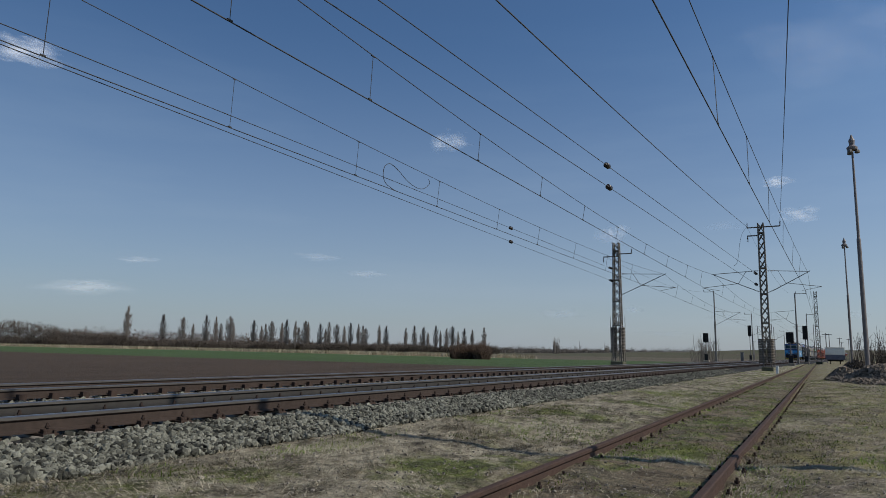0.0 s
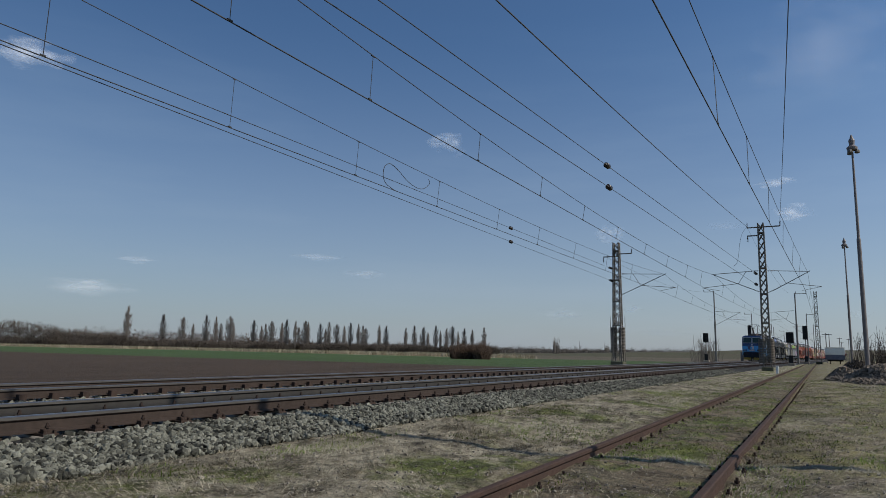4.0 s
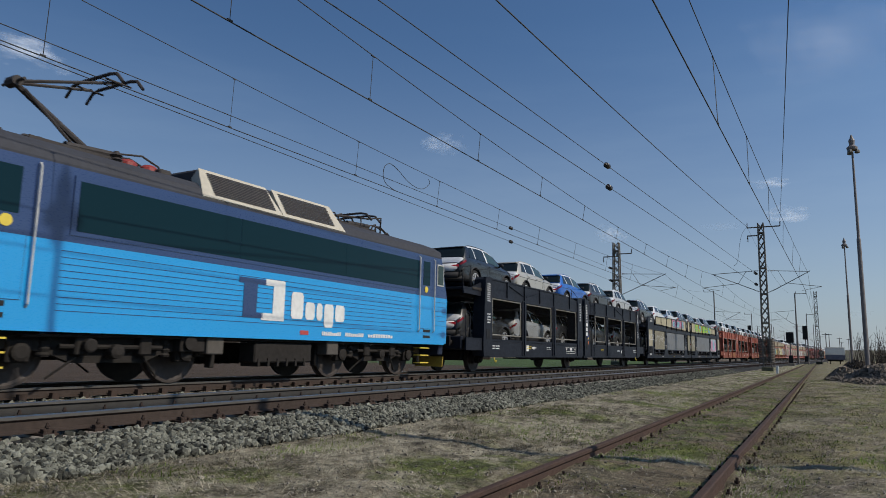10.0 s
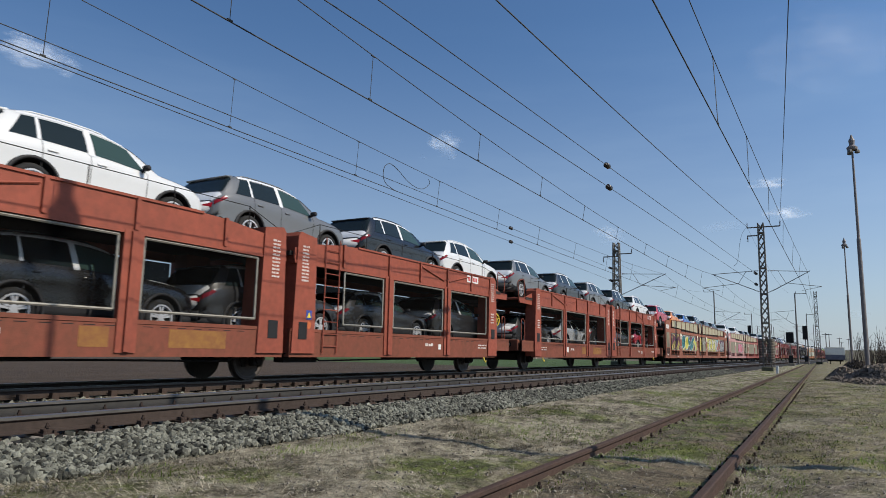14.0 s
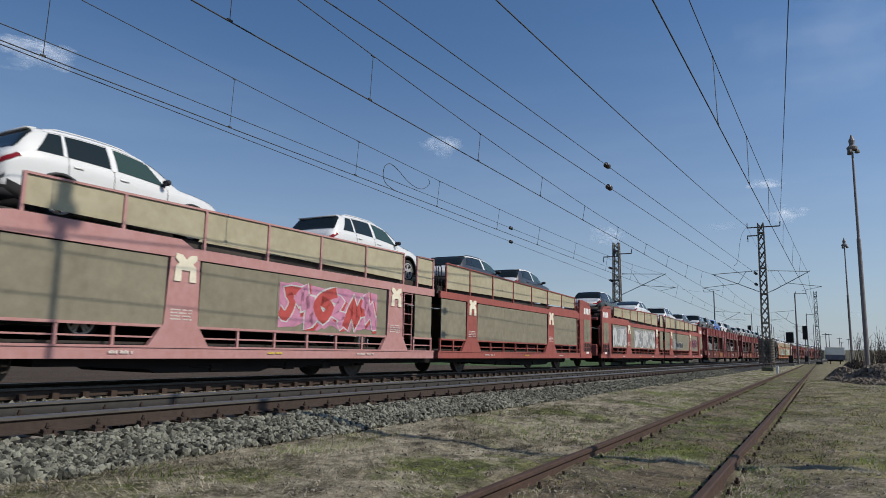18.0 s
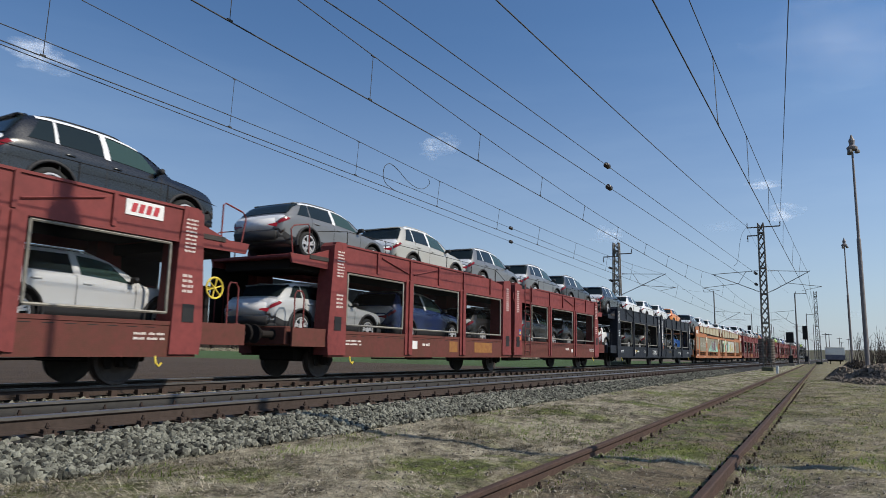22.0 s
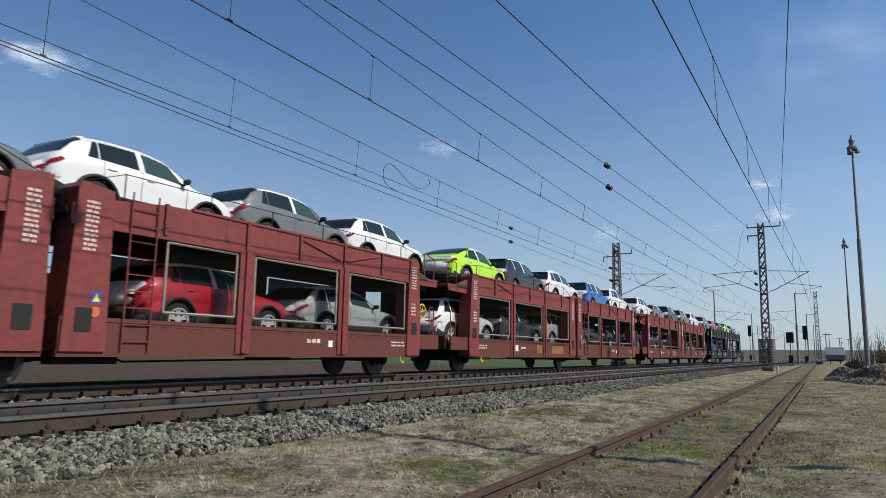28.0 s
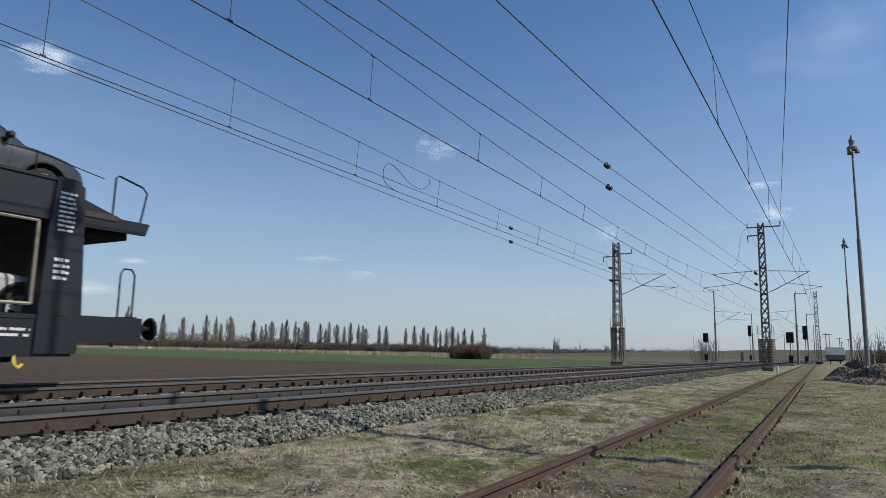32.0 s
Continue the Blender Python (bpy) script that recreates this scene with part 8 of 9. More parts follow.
# length, width, stations from the tail to the nose: (share of the length, roof line, belt line, width share), wheel radius
SHAPES = {
    "suv": (4.70, 1.88, ((0, 0.92, 0.86, 0.8), (0.012, 1.02, 0.93, 0.9), (0.03, 1.11, 0.98, 0.945), (0.055, 1.25, 1.055, 0.968), (0.08, 1.43, 1.075, 0.98), (0.105, 1.57, 1.085, 0.99), (0.14, 1.63, 1.09, 1), (0.22, 1.675, 1.09, 1), (0.32, 1.69, 1.085, 1), (0.43, 1.68, 1.071, 1), (0.52, 1.635, 1.05, 1), (0.6, 1.525, 1.029, 1), (0.7, 1.225, 1.006, 1), (0.735, 1.115, 0.995, 1), (0.8, 1.08, 0.975, 0.99), (0.88, 1.03, 0.94, 0.965), (0.94, 0.96, 0.88, 0.915), (0.978, 0.84, 0.78, 0.84), (1, 0.62, 0.59, 0.74)), 0.36),
    "crossover": (4.28, 1.80, ((0, 0.88, 0.82, 0.78), (0.012, 0.97, 0.9, 0.88), (0.035, 1.08, 0.95, 0.94), (0.065, 1.22, 1.025, 0.965), (0.1, 1.39, 1.045, 0.98), (0.135, 1.47, 1.055, 0.99), (0.18, 1.515, 1.05, 1), (0.28, 1.555, 1.04, 1), (0.4, 1.56, 1.025, 1), (0.5, 1.525, 1.002, 1), (0.58, 1.43, 0.987, 1), (0.69, 1.13, 0.955, 1), (0.73, 1.02, 0.945, 1), (0.8, 0.985, 0.925, 0.99), (0.89, 0.93, 0.88, 0.96), (0.945, 0.86, 0.81, 0.905), (0.98, 0.76, 0.71, 0.83), (1, 0.58, 0.55, 0.72)), 0.34),
    "estate": (4.72, 1.83, ((0, 0.82, 0.77, 0.78), (0.012, 0.91, 0.85, 0.88), (0.035, 1, 0.91, 0.94), (0.07, 1.16, 0.985, 0.965), (0.105, 1.32, 1, 0.98), (0.14, 1.4, 1.005, 0.99), (0.19, 1.445, 1.005, 1), (0.29, 1.48, 0.995, 1), (0.41, 1.485, 0.984, 1), (0.5, 1.455, 0.962, 1), (0.58, 1.36, 0.942, 1), (0.685, 1.06, 0.91, 1), (0.72, 0.965, 0.9, 1), (0.8, 0.93, 0.88, 0.99), (0.89, 0.88, 0.84, 0.96), (0.945, 0.81, 0.77, 0.905), (0.98, 0.71, 0.68, 0.83), (1, 0.55, 0.53, 0.72)), 0.34),
    "coupe": (4.65, 1.88, ((0, 0.97, 0.9, 0.78), (0.012, 1.06, 0.97, 0.88), (0.035, 1.11, 1.01, 0.94), (0.075, 1.18, 1.03, 0.965), (0.14, 1.32, 1.08, 0.985), (0.22, 1.46, 1.075, 1), (0.33, 1.58, 1.065, 1), (0.43, 1.62, 1.051, 1), (0.52, 1.6, 1.03, 1), (0.61, 1.48, 1.008, 1), (0.71, 1.185, 0.99, 1), (0.75, 1.075, 0.975, 1), (0.82, 1.03, 0.955, 0.99), (0.9, 0.97, 0.91, 0.96), (0.95, 0.9, 0.84, 0.905), (0.98, 0.79, 0.74, 0.83), (1, 0.6, 0.57, 0.72)), 0.37),
}


def smooth_at(u, us, vs):
    """A curve through the stations that never overshoots them."""
    i = min(max(0, int(np.searchsorted(us, u)) - 1), len(us) - 2)

    def slope(k):
        if k == 0 or k == len(us) - 1:
            j = min(k, len(us) - 2)
            return (vs[j + 1] - vs[j]) / (us[j + 1] - us[j])
        a, b = (vs[k] - vs[k - 1]) / (us[k] - us[k - 1]), (vs[k + 1] - vs[k]) / (us[k + 1] - us[k])
        return 0.0 if a * b <= 0 else 2 * a * b / (a + b)
    h = us[i + 1] - us[i]
    t = (u - us[i]) / h
    return ((2 * t ** 3 - 3 * t * t + 1) * vs[i] + (t ** 3 - 2 * t * t + t) * h * slope(i)
            + (3 * t * t - 2 * t ** 3) * vs[i + 1] + (t ** 3 - t * t) * h * slope(i + 1))


SKIN_V = (0, 1, 1.5, 2, 2.5, 3, 3.5, 3.8, 4, 4.15, 4.5, 4.85, 5, 5.4, 6, 6.5, 7)


class Shell:
    """The skin of a car: u runs from tail to nose, v from the keel round the side (4: belt line, 5: roof edge) to the roof's middle."""

    def __init__(self, kind):
        self.L, self.W, st, self.r = SHAPES[kind]
        self.u = [s[0] for s in st]
        self.cols = [[s[i] for s in st] for i in range(4)]
        self.memo = {}

    def section(self, u):
        if u in self.memo:
            return self.memo[u]
        zr, zb, ws = (smooth_at(u, self.u, self.cols[i]) for i in (1, 2, 3))
        hw = self.W / 2 * ws
        k = min(1, max(0, (zr - zb - 0.04) / 0.55))
        rw = hw * (0.93 - 0.20 * k)
        low = 0.24 + 0.16 * max(0, (u - 0.88) / 0.12) + 0.14 * max(0, (0.08 - u) / 0.08)
        zt = zr - 0.025 - 0.055 * k
        bow = 0.022 * k
        gx = 0.962 * hw
        out = [(0, low), (hw * 0.86, low), (hw * 0.945, low + 0.035), (hw * 0.975, low + 0.12), (hw * 0.982, low + 0.25), (hw * 0.984, zb - 0.36 if zb > 0.8 else (low + zb) / 2), (hw, zb - 0.155 if zb > 0.8 else zb - 0.1),
               (hw * 0.992, zb - 0.05), (hw * 0.972, zb)]
        for f in (0.15, 0.5, 0.85, 1.0):
            out.append((gx + (rw - gx) * f + bow * 4 * f * (1 - f), zb + (zt - zb) * f))
        out += [(rw * 0.94, zr - 0.018 - 0.02 * k), (rw * 0.78, zr - 0.012 - 0.004 * k), (rw * 0.4, zr - 0.003), (0, zr)]
        self.memo[u] = out
        return out

    def at(self, u, v, s=1):
        p = self.section(round(min(1.0, max(0.0, u)), 4))
        i = min(max(0, int(np.searchsorted(SKIN_V, v, side="right")) - 1), len(SKIN_V) - 2)
        f = (v - SKIN_V[i]) / (SKIN_V[i + 1] - SKIN_V[i])
        x = p[i][0] + (p[i + 1][0] - p[i][0]) * f
        z = p[i][1] + (p[i + 1][1] - p[i][1]) * f
        return Vector((s * x, (u - 0.5) * self.L, z))

    def patch(self, bm, u0, u1, v0, v1, nu, nv, lift, s, u0t=None, u1t=None):
        """A piece of the skin lifted off it; u0t and u1t slant its ends towards the top."""
        u0t = u0 if u0t is None else u0t
        u1t = u1 if u1t is None else u1t
        g = []
        for j in range(nv + 1):
            fv = j / nv
            row = []
            for i in range(nu + 1):
                fu = i / nu
                u = (u0 + (u1 - u0) * fu) * (1 - fv) + (u0t + (u1t - u0t) * fu) * fv
                v = v0 + (v1 - v0) * fv
                a, b = self.at(min(1, u + 0.01), v, s), self.at(max(0, u - 0.01), v, s)
                c, d = self.at(u, min(6.999, v + 0.08), s), self.at(u, max(0, v - 0.08), s)
                nrm = (a - b).cross(c - d)
                nrm = nrm.normalized() if nrm.length > 1e-9 else Vector((0, 0, 1))
                p = self.at(u, v, s)
                if nrm.dot(p - Vector((0, p.y, 0.6))) < 0:
                    nrm = -nrm
                row.append(bm.verts.new(p + nrm * lift))
            g.append(row)
        for j in range(nv):
            for i in range(nu):
                bm.faces.new((g[j][i], g[j][i + 1], g[j + 1][i + 1], g[j + 1][i]))


CAR_MESHES = {}


def to_mesh(name, bm, mat, smooth=True):
    me = bpy.data.meshes.new(name)
    bmesh.ops.recalc_face_normals(bm, faces=bm.faces)
    bm.to_mesh(me)
    bm.free()
    if smooth:
        me.polygons.foreach_set("use_smooth", [True] * len(me.polygons))
    me.materials.append(mat)
    return me


def outward(bm):
    """Turns thin skins so that their faces look away from the car's middle."""
    for f in bm.faces:
        c = f.calc_center_median()
        f.normal_update()
        if f.normal.dot(c - Vector((0, c.y * 0.6, 0.7))) < 0:
            f.normal_flip()
    return bm


def skin_mesh(name, bm, mat):
    me = bpy.data.meshes.new(name)
    outward(bm).to_mesh(me)
    bm.free()
    me.polygons.foreach_set("use_smooth", [True] * len(me.polygons))
    me.materials.append(mat)
    return me


def car_meshes(kind):
    if kind in CAR_MESHES:
        return CAR_MESHES[kind]
    sh = Shell(kind)
    L, W, r = sh.L, sh.W, sh.r
    wy = (-0.292 * L, 0.305 * L)
    arch = r + 0.075
    out = {}
    # body: a lofted skin with the wheel arches cut out
    bm = bmesh.new()
    us = [0, 0.004, 0.012, 0.022] + [0.035 + 0.0205 * i for i in range(46)] + [0.97, 0.982, 0.992, 1.0]
    us = sorted({round(u, 4) for u in us if u <= 1})
    cuts = (0, 1, 2, 2.25, 2.5, 2.75, 3, 3.25, 3.5, 3.8, 4, 4.15, 4.5, 4.85, 5.1, 5.6, 6.2, 7)
    rows = []
    for u in us:
        one = [sh.at(u, v) for v in cuts]
        ring = one + [Vector((-p.x, p.y, p.z)) for p in reversed(one[1:-1])]
        rows.append([bm.verts.new(p) for p in ring])
    for row, push in ((rows[0], -0.012), (rows[-1], 0.012)):
        c = sum((v.co for v in row), Vector()) / len(row)
        inner = [bm.verts.new(c + (v.co - c) * 0.9 + Vector((0, push, 0))) for v in row]
        rows = [inner] + rows if push < 0 else rows + [inner]
    n = len(rows[0])
    gone = set()
    for a, b in zip(rows, rows[1:]):
        for i in range(n):
            j = (i + 1) % n
            q = (a[i], a[j], b[j], b[i])
            c = (a[i].co + a[j].co + b[j].co + b[i].co) / 4
            if abs(c.x) > W * 0.3 and c.z < 0.95 and min(math.hypot(c.y - y, c.z - r) for y in wy) < arch:
                gone.update(q)
                continue
            bm.faces.new(q)
    bm.faces.new(rows[0][::-1])
    bm.faces.new(rows[-1])
    for v in gone:
        if v.link_faces and v.co.z > 0.27:
            y = min(wy, key=lambda q: abs(q - v.co.y))
            d = Vector((v.co.y - y, v.co.z - r))
            if d.length < arch * 1.3:
                d = d.normalized() * arch
                v.co.y, v.co.z = y + d.x, r + d.y
    bmesh.ops.delete(bm, geom=[v for v in bm.verts if not v.link_faces], context="VERTS")
    for s in (-1, 1):
        for u in (0.25, 0.445):
            p = sh.at(u + 0.018, 3.68, s)
            box(bm, p.x - 0.006, p.x + 0.006 + s * 0.018, p.y - 0.09, p.y + 0.09, p.z - 0.018, p.z + 0.016, 0.006)
    if kind in ("suv", "estate"):
        for s in (-1, 1):
            pipe(bm, [sh.at(0.17 + 0.045 * i, 5.75, s) + Vector((0, 0, 0.03 if 0 < i < 8 else 0.0)) for i in range(9)], 0.016, 5)
    # roof spoiler over the rear window
    tail = {"suv": 0.115, "crossover": 0.145, "estate": 0.15, "coupe": 0.03}[kind]
    a, b = sh.at(tail, 5.4), sh.at(tail, 7)
    yb = a.y - (0.13 if kind != "coupe" else 0.08)
    prof = [(a.y + 0.05, b.z + 0.006), (yb, b.z - 0.022), (yb + 0.01, b.z - 0.052), (a.y + 0.05, b.z - 0.06)]
    prism(bm, prof, -a.x, a.x)
    out["body"] = to_mesh("body", bm, PAINT["white"])
    roof0 = 0.15 if kind != "coupe" else 0.33
    # film on roof edges, pillars, bonnet and tailgate
    bm = bmesh.new()
    for s in (-1, 1):
        sh.patch(bm, roof0, 0.575, 4.97, 6.2, 10, 4, 0.006, s)
        sh.patch(bm, 0.409, 0.434, 4.05, 5.0, 1, 5, 0.0095, s, 0.400, 0.424)
        if kind == "suv":
            sh.patch(bm, 0.212, 0.226, 4.12, 4.95, 1, 5, 0.0095, s, 0.214, 0.224)
    out["roof_film"] = skin_mesh("roof_film", bm, FILM)
    bm = bmesh.new()
    for s in (-1, 1):
        sh.patch(bm, 0.745, 0.965, 4.9, 7, 8, 4, 0.006, s)
    out["bonnet_film"] = skin_mesh("bonnet_film", bm, FILM)
    bm = bmesh.new()
    for s in (-1, 1):
        sh.patch(bm, 0.001, 0.036, 4.5, 7, 4, 4, 0.007, s)
    prism(bm, [(-W * 0.30, 0.60), (W * 0.30, 0.60), (W * 0.365, 0.70), (W * 0.355, 0.885), (-W * 0.355, 0.885), (-W * 0.365, 0.70)], -L / 2 - 0.022, -L / 2 - 0.006, "y")
    out["tailgate_film"] = skin_mesh("tailgate_film", bm, FILM)
    # glass
    wins = {"suv": ((0.112, 0.210, 0.163, 0.212), (0.228, 0.405, 0.226, 0.397), (0.437, 0.665, 0.427, 0.588)), "crossover": ((0.155, 0.205, 0.185, 0.208), (0.213, 0.405, 0.214, 0.397), (0.437, 0.655, 0.427, 0.578)),
            "estate": ((0.115, 0.210, 0.165, 0.212), (0.222, 0.405, 0.222, 0.397), (0.437, 0.65, 0.427, 0.572)), "coupe": ((0.165, 0.232, 0.27, 0.245), (0.24, 0.405, 0.285, 0.397), (0.437, 0.675, 0.427, 0.60))}[kind]
    for k, (a, b, at, bt) in enumerate(wins):
        for s in (-1, 1):
            bm = bmesh.new()
            sh.patch(bm, a, b, 4.12, 4.92, 6, 4, 0.008, s, at, bt)
            out[("side_window", k, s)] = skin_mesh("side_window", bm, FRONT_GLASS if k == 2 else CAR_GLASS)
    bm = bmesh.new()
    lo, hi = {"suv": (0.042, 0.106), "crossover": (0.045, 0.135), "estate": (0.05, 0.14), "coupe": (0.10, 0.31)}[kind]
    for s in (-1, 1):
        sh.patch(bm, lo, hi, 4.95, 7, 6, 5, 0.011, s)
    out["rear_window"] = skin_mesh("rear_window", bm, CAR_GLASS)
    bm = bmesh.new()
    for s in (-1, 1):
        sh.patch(bm, 0.595, 0.715, 5.1, 7, 5, 4, 0.009, s)
    out["windscreen"] = skin_mesh("windscreen", bm, FRONT_GLASS)
    for s in (-1, 1):
        bm = bmesh.new()
        sh.patch(bm, 0.004, 0.060, 3.70, 3.98, 6, 3, 0.014, s, 0.004, 0.045)
        zb = sh.section(0.0)[8][1]
        prism(bm, [(s * W * 0.24, zb - 0.060), (s * W * 0.385, zb - 0.11), (s * W * 0.40, zb - 0.015), (s * W * 0.24, zb - 0.035)], -L / 2 - 0.03, -L / 2 + 0.01, "y")
        out[("tail_light", s)] = skin_mesh("tail_light", bm, TAIL_RED)
        bm = bmesh.new()
        y = 0.645 * L - L / 2
        zb = sh.section(0.645)[8][1]
        x = s * (W / 2 + 0.09)
        box(bm, x - 0.10, x + 0.09, y - 0.045, y + 0.055, zb + 0.045, zb + 0.155, 0.028)
        tube(bm, (x - s * 0.18, y + 0.02, zb + 0.03), (x, y, zb + 0.08), 0.03, 6)
        out[("mirror", s)] = to_mesh("mirror", bm, TRIM)
    # dark sills, arch lips and liners, bumpers, door gaps, roof rails
    bm = bmesh.new()
    for s in (-1, 1):
        sh.patch(bm, 0.285, 0.725, 1.2, 2.45, 10, 3, 0.008, s)
        sh.patch(bm, 0.005, 0.125, 1.2, 2.4, 5, 3, 0.008, s)
        sh.patch(bm, 0.89, 0.985, 1.2, 2.4, 5, 3, 0.008, s)
        for ua, ub in ((0.232, 0.228), (0.42, 0.416), (0.668, 0.668)):
            sh.patch(bm, ua, ua + 0.0028, 2.4, 4.1, 1, 8, 0.004, s, ub, ub + 0.0028)
        for y in wy:
            m = 14
            x0, x1 = s * (W / 2 - 0.30), s * (W / 2 - 0.004)
            th = [-0.16 + (math.pi + 0.32) * i / m for i in range(m + 1)]
            rings = [[bm.verts.new((x, y + q * math.cos(t), r + q * math.sin(t))) for t in th] for x, q in ((x0, 0.05), (x0, arch), (x1, arch), (x1 + s * 0.018, arch - 0.004), (x1 + s * 0.018, arch + 0.045), (x1 - s * 0.02, arch + 0.06))]
            for ra, rb in zip(rings, rings[1:]):
                for i in range(m):
                    bm.faces.new((ra[i], ra[i + 1], rb[i + 1], rb[i]))
    box(bm, -W * 0.45, W * 0.45, -L * 0.49, L * 0.47, 0.27, 0.40)
    prism(bm, [(-W * 0.37, 0.34), (W * 0.37, 0.34), (W * 0.39, 0.56), (-W * 0.39, 0.56)], -L / 2 - 0.035, -L / 2 + 0.02, "y")
    bmesh.ops.recalc_face_normals(bm, faces=bm.faces)
    out["lower_trim"] = to_mesh("lower_trim", bm, TRIM)
    bm = bmesh.new()
    lathe(bm, [(r * 0.70, -0.11), (r - 0.03, -0.115), (r, -0.08), (r, 0.08), (r - 0.03, 0.115), (r * 0.70, 0.11), (r * 0.66, 0.06), (0.02, 0.05)], 16, "x")
    out["wheel"] = to_mesh("wheel", bm, TYRE)
    bm = bmesh.new()
    for k in range(5):
        for da in (-0.17, 0.17):
            a = 2 * math.pi * k / 5 + da
            c, d = math.cos(a), math.sin(a)
            q = [(-0.020, 0.04), (0.020, 0.04), (0.024, r * 0.66), (-0.024, r * 0.66)]
            f = [[bm.verts.new((x, c * p - d * t, d * p + c * t)) for p, t in q] for x in (0.100, 0.072)]
            bm.faces.new(f[0])
            for i in range(4):
                bm.faces.new((f[0][i], f[0][(i + 1) % 4], f[1][(i + 1) % 4], f[1][i]))
    lathe(bm, [(r * 0.72, 0.10), (r * 0.72, 0.119), (r * 0.63, 0.119), (r * 0.62, 0.07)], 20, "x", capped=False)
    lathe(bm, [(0.075, 0.08), (0.075, 0.105), (0.01, 0.108)], 10, "x")
    out["rim"] = to_mesh("rim", bm, RIM, False)
    out["wheel_y"], out["track"] = wy, W / 2 - 0.125
    out["size"] = (L, W, r)
    CAR_MESHES[kind] = out
    return out


KIND_WORD = {"suv": "large sport utility car", "crossover": "compact crossover car", "estate": "estate car", "coupe": "coupe-backed crossover car"}
CAR_PROTO = {}


def car(kind, colour, s, z, deck):
    key = (kind, colour, deck)
    if key in CAR_PROTO:
        c = copy_thing(CAR_PROTO[key], Matrix.Identity(4))
    else:
        ms = car_meshes(kind)
        c = thing("new_car", f"new {WORD[colour]} {KIND_WORD[kind]} in white transport film", "car", f"cars on the {deck} decks")
        body = ms["body"].copy()
        body.materials[0] = PAINT[colour]
        part("body", body, None, c)
        for nm in ("roof_film", "bonnet_film", "tailgate_film", "rear_window", "windscreen", "lower_trim"):
            part(nm, ms[nm], None, c)
        for q in (-1, 1):
            for k in range(3):
                part("side_window", ms[("side_window", k, q)], None, c)
            part("tail_light", ms[("tail_light", q)], None, c)
            part("mirror", ms[("mirror", q)], None, c)
            for y in ms["wheel_y"]:
                w = part("wheel", ms["wheel"], None, c)
                w.location = (q * ms["track"], y, ms["size"][2])
                if q > 0:
                    part("rim", ms["rim"], None, w)
        CAR_PROTO[key] = c
    return ride(c, s, 0.0, z)


UP_OPEN, LOW_OPEN, UP_PANEL, LOW_PANEL = 3.03, 0.93, 2.84, 0.80


def cars(text):
    kinds = {"S": "suv", "C": "crossover", "E": "estate", "Q": "coupe"}
    return [(kinds[w[0]], w[1:]) if w != "-" else None for w in text.split()]


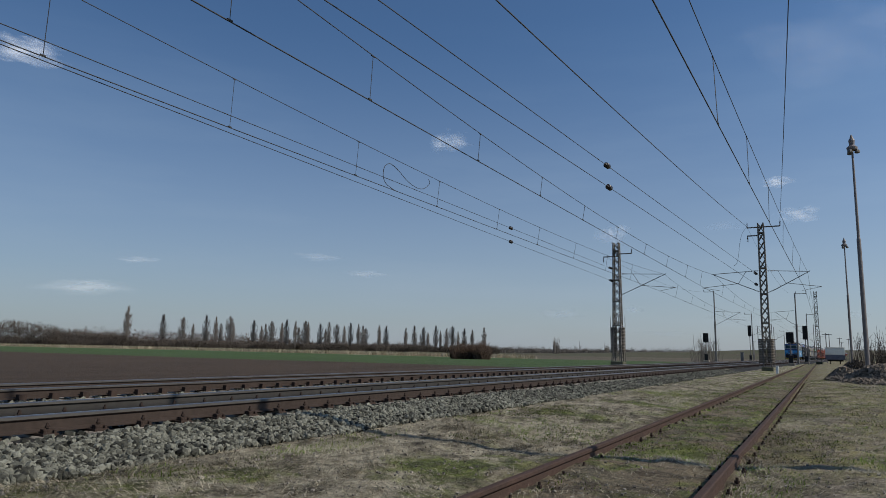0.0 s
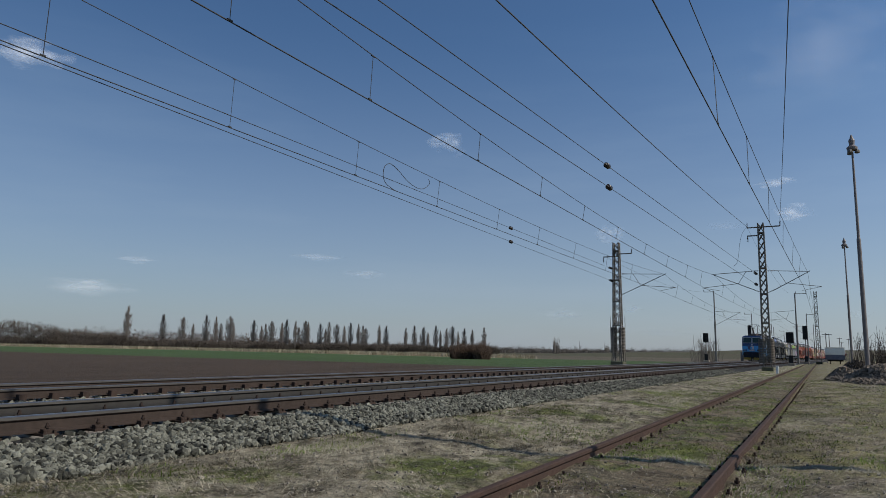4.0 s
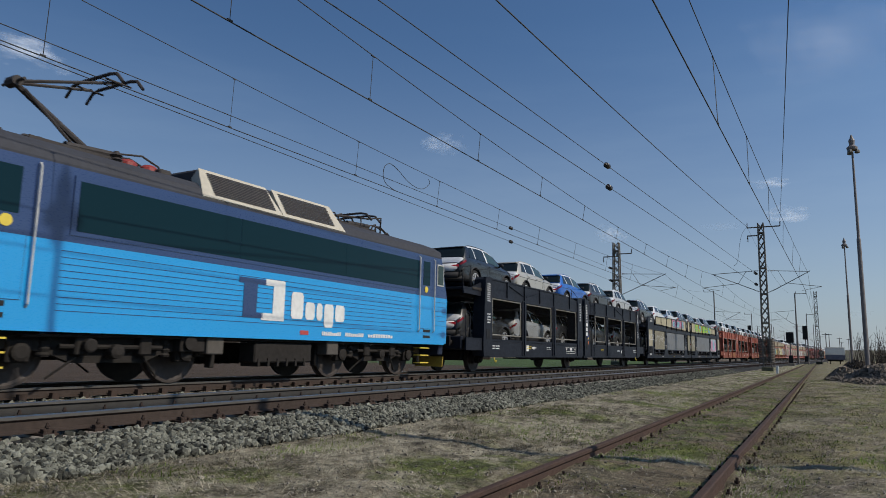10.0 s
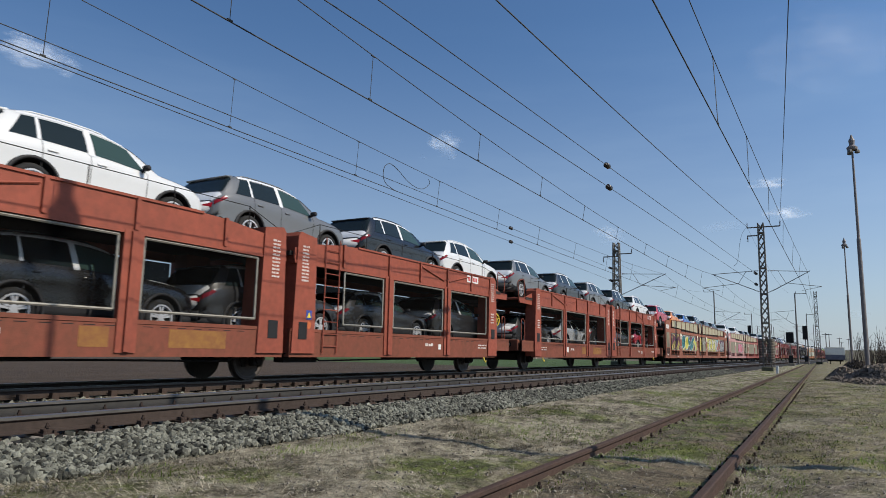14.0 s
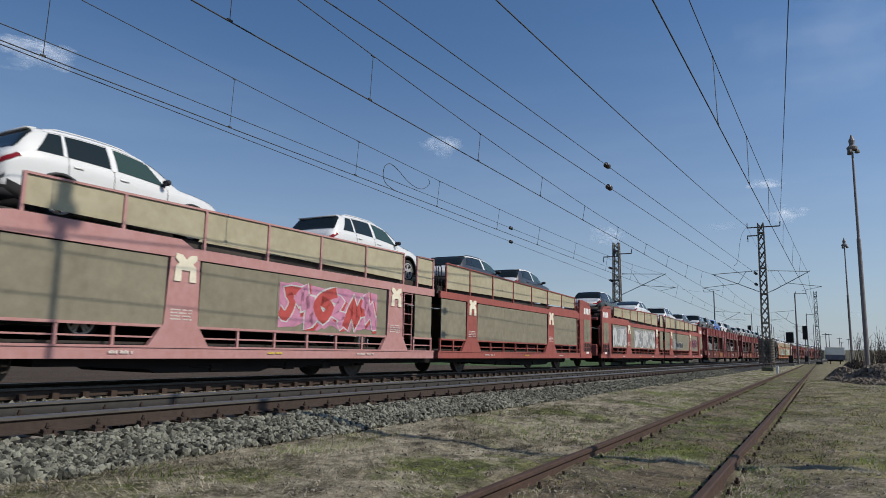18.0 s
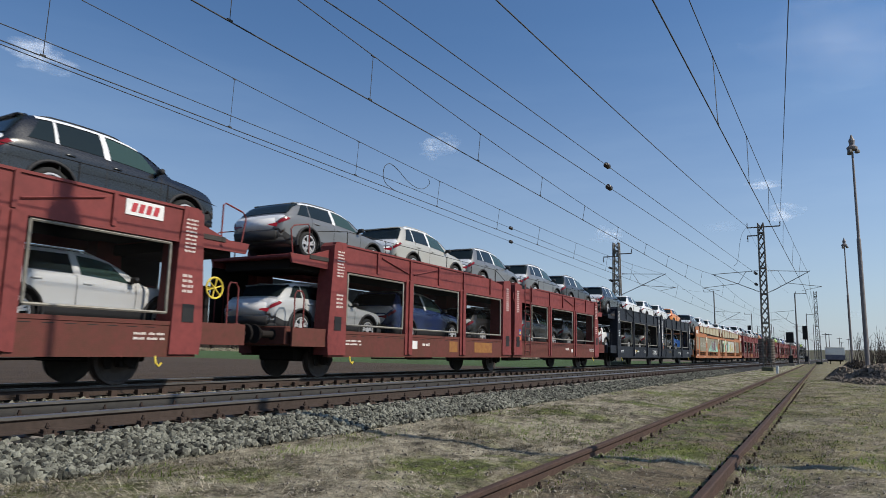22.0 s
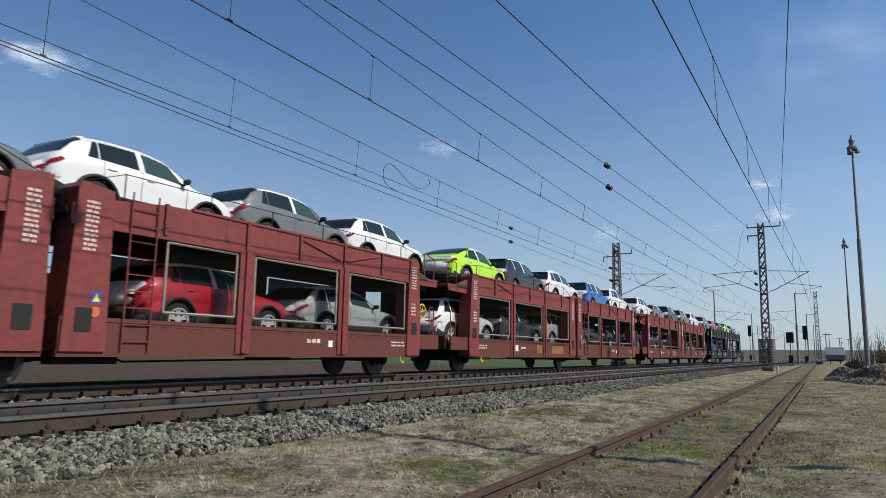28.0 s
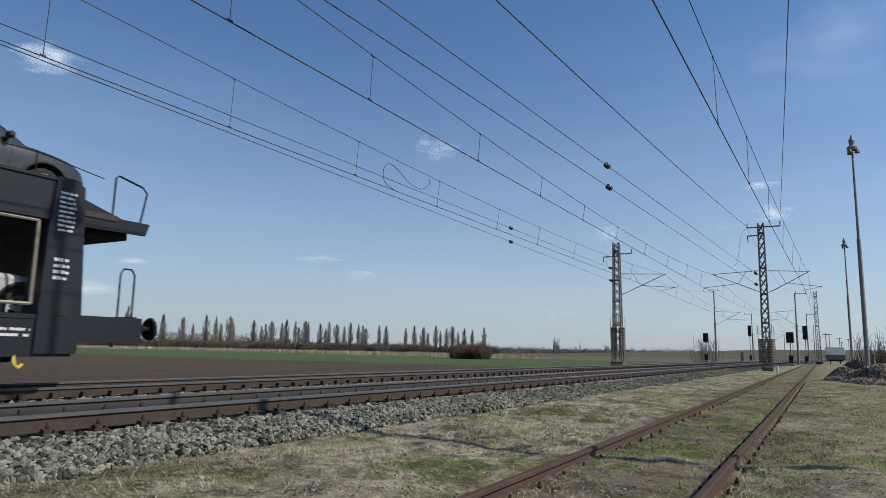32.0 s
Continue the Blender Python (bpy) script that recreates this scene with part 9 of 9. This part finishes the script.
# open wagons: places along the wagon and cars of the upper deck, cars of the lower deck
FIVE = (-9.8, -4.9, 0.1, 5.1, 9.9)
for mid, up_at, up, low_at, low in (
        (29.2, (-9.45, -4.57, 0.68, 5.40, 9.98), "Sblack Sbeige Sblue Sgraphite Ssilver", (-9.6, -4.83, 0.0, 5.05, 9.75), "Sgraphite Ssilver Sgraphite Sgraphite Egraphite"),
        (87.95, (-9.05, -4.33, 0.60, 6.0, 10.6), "Sgraphite Swhite Sgrey Sblack Swhite", (-9.3, -4.4, 0.45, 5.2, 9.9), "Egraphite Sblack Sgraphite Egraphite Sgraphite"),
        (114.3, (-10.0, -4.75, 0.05, 4.95, 9.8), "Sgrey Sgraphite Sgrey Sblack Swhite", (-9.5, -4.3, 0.5, 5.0, 9.8), "Egraphite Esilver Sgraphite Egraphite Cred"),
        (240.0, (-8.9, -4.55, 0.35, 5.05, 9.85), "Sblack Sblack Sblue Swhite Sblack", (-10.35, -5.7, -0.5, 4.6, 9.5), "Ewhite Ssilver Sgrey Egraphite Ewhite"),
        (266.6, (-10.07, -5.07, -0.06, 5.2, 10.0), "Egrey Sbeige Sgrey Sgrey Sgraphite", (-10.2, -5.25, 0.0, 4.67, 9.7), "Esilver Snavy Egraphite Sgraphite Egraphite"),
        (292.8, (-9.7, -4.53, -0.1, 4.5, 9.1), "Sblack Cwhite Cwhite Cwhite Corange", (-10.1, -5.1, 0.0, 4.8, 9.6), "Ewhite Egraphite Sgraphite Cgrey Cblue"),
        (351.85, tuple(q + 0.4 for q in FIVE), "Swhite Sgraphite Csilver Swhite Cgraphite", FIVE, "Cred Sgraphite Egraphite Csilver Egraphite"),
        (377.6, (-10.7, -6.5, -2.2, 2.2, 6.57, 10.6), "Corange Cblue Cgrey Cwhite Cgrey Cwhite", (-10.9, -6.1, -0.7, 4.2, 9.0), "Eblack Egraphite Corange Cred Esilver"),
        (403.3, (-8.9, -4.5, 0.3, 6.1, 10.5), "Qlime Sblack Swhite Sblue Swhite", (-10.0, -5.0, -0.2, 4.65, 9.5), "Swhite Sgraphite Ssilver Egraphite Eblack"),
        (429.35, (-9.0, -4.4, 0.7, 5.7, 10.38), "Swhite Egrey Sgraphite Sgrey Swhite", (-10.0, -5.0, 0.0, 4.85, 9.75), "Sgraphite Egraphite Egraphite Egraphite Sblack"),
        (455.5, (-9.2, -4.0, 0.2, 4.8, 9.5), "Sgrey Cred Cblack Qlime Cgraphite", (-10.2, -5.3, -0.4, 4.5, 9.2), "Egraphite Eblue Eblack Ewhite Ewhite")):
    for deck, z, at, names in (("upper", UP_OPEN, up_at, up), ("lower", LOW_OPEN, low_at, low)):
        for place, (kind, colour) in zip(at, cars(names)):
            car(kind, colour, mid + place, z, deck)
# panelled wagons
for mid, up_at, up, low_at, low in (
        (58.3, (-13.1, -8.7, -4.3, 0.1, 4.56, 8.93, 12.8), "Sblack Cwhite Cwhite Sblack Sgraphite Cgrey Sgraphite", (-12.8, -8.2, -3.6, 0.9, 5.5, 10.0), "Sgraphite Cgrey Swhite Egrey Swhite Sgraphite"),
        (144.15, (-13.2, -8.2, -3.13, 2.39, 7.84, 12.49), "Sred Corange Cblue Sblack Egraphite Egraphite", (-1.9, 2.9), "Sgrey Sgrey"),
        (176.95, (-10.8, -2.42, 4.88, 9.85), "Swhite Swhite Egraphite Cgraphite", (-13.0, 13.0), "Sgrey Sgrey"),
        (210.2, (-11.45, -3.2, 5.67, 12.72), "Cblack Qwhite Swhite Cgraphite", (-1.2, 3.4), "Sgrey Cred"),
        (322.4, (-12.0, -7.21, -2.22, 4.24, 8.58, 13.05), "Sgraphite Swhite Swhite Cwhite Cwhite Cwhite", (-1.2, 3.4), "Sgrey Sgrey")):
    for deck, z, at, names in (("upper", UP_PANEL, up_at, up), ("lower", LOW_PANEL, low_at, low)):
        for place, (kind, colour) in zip(at, cars(names)):
            car(kind, colour, mid + place, z, deck)


# ---- what moves ----
def motions():
    times = [2.0 * k for k in range(15)] + [29.5, 30.3, 31.1, 32.0]
    for ob, s, x, z in TRAIN:
        walk(ob, [(t, on_line(t, s, x, z)) for t in times])
    for ob, rows in CLOUDS:
        walk(ob, rows)


motions()
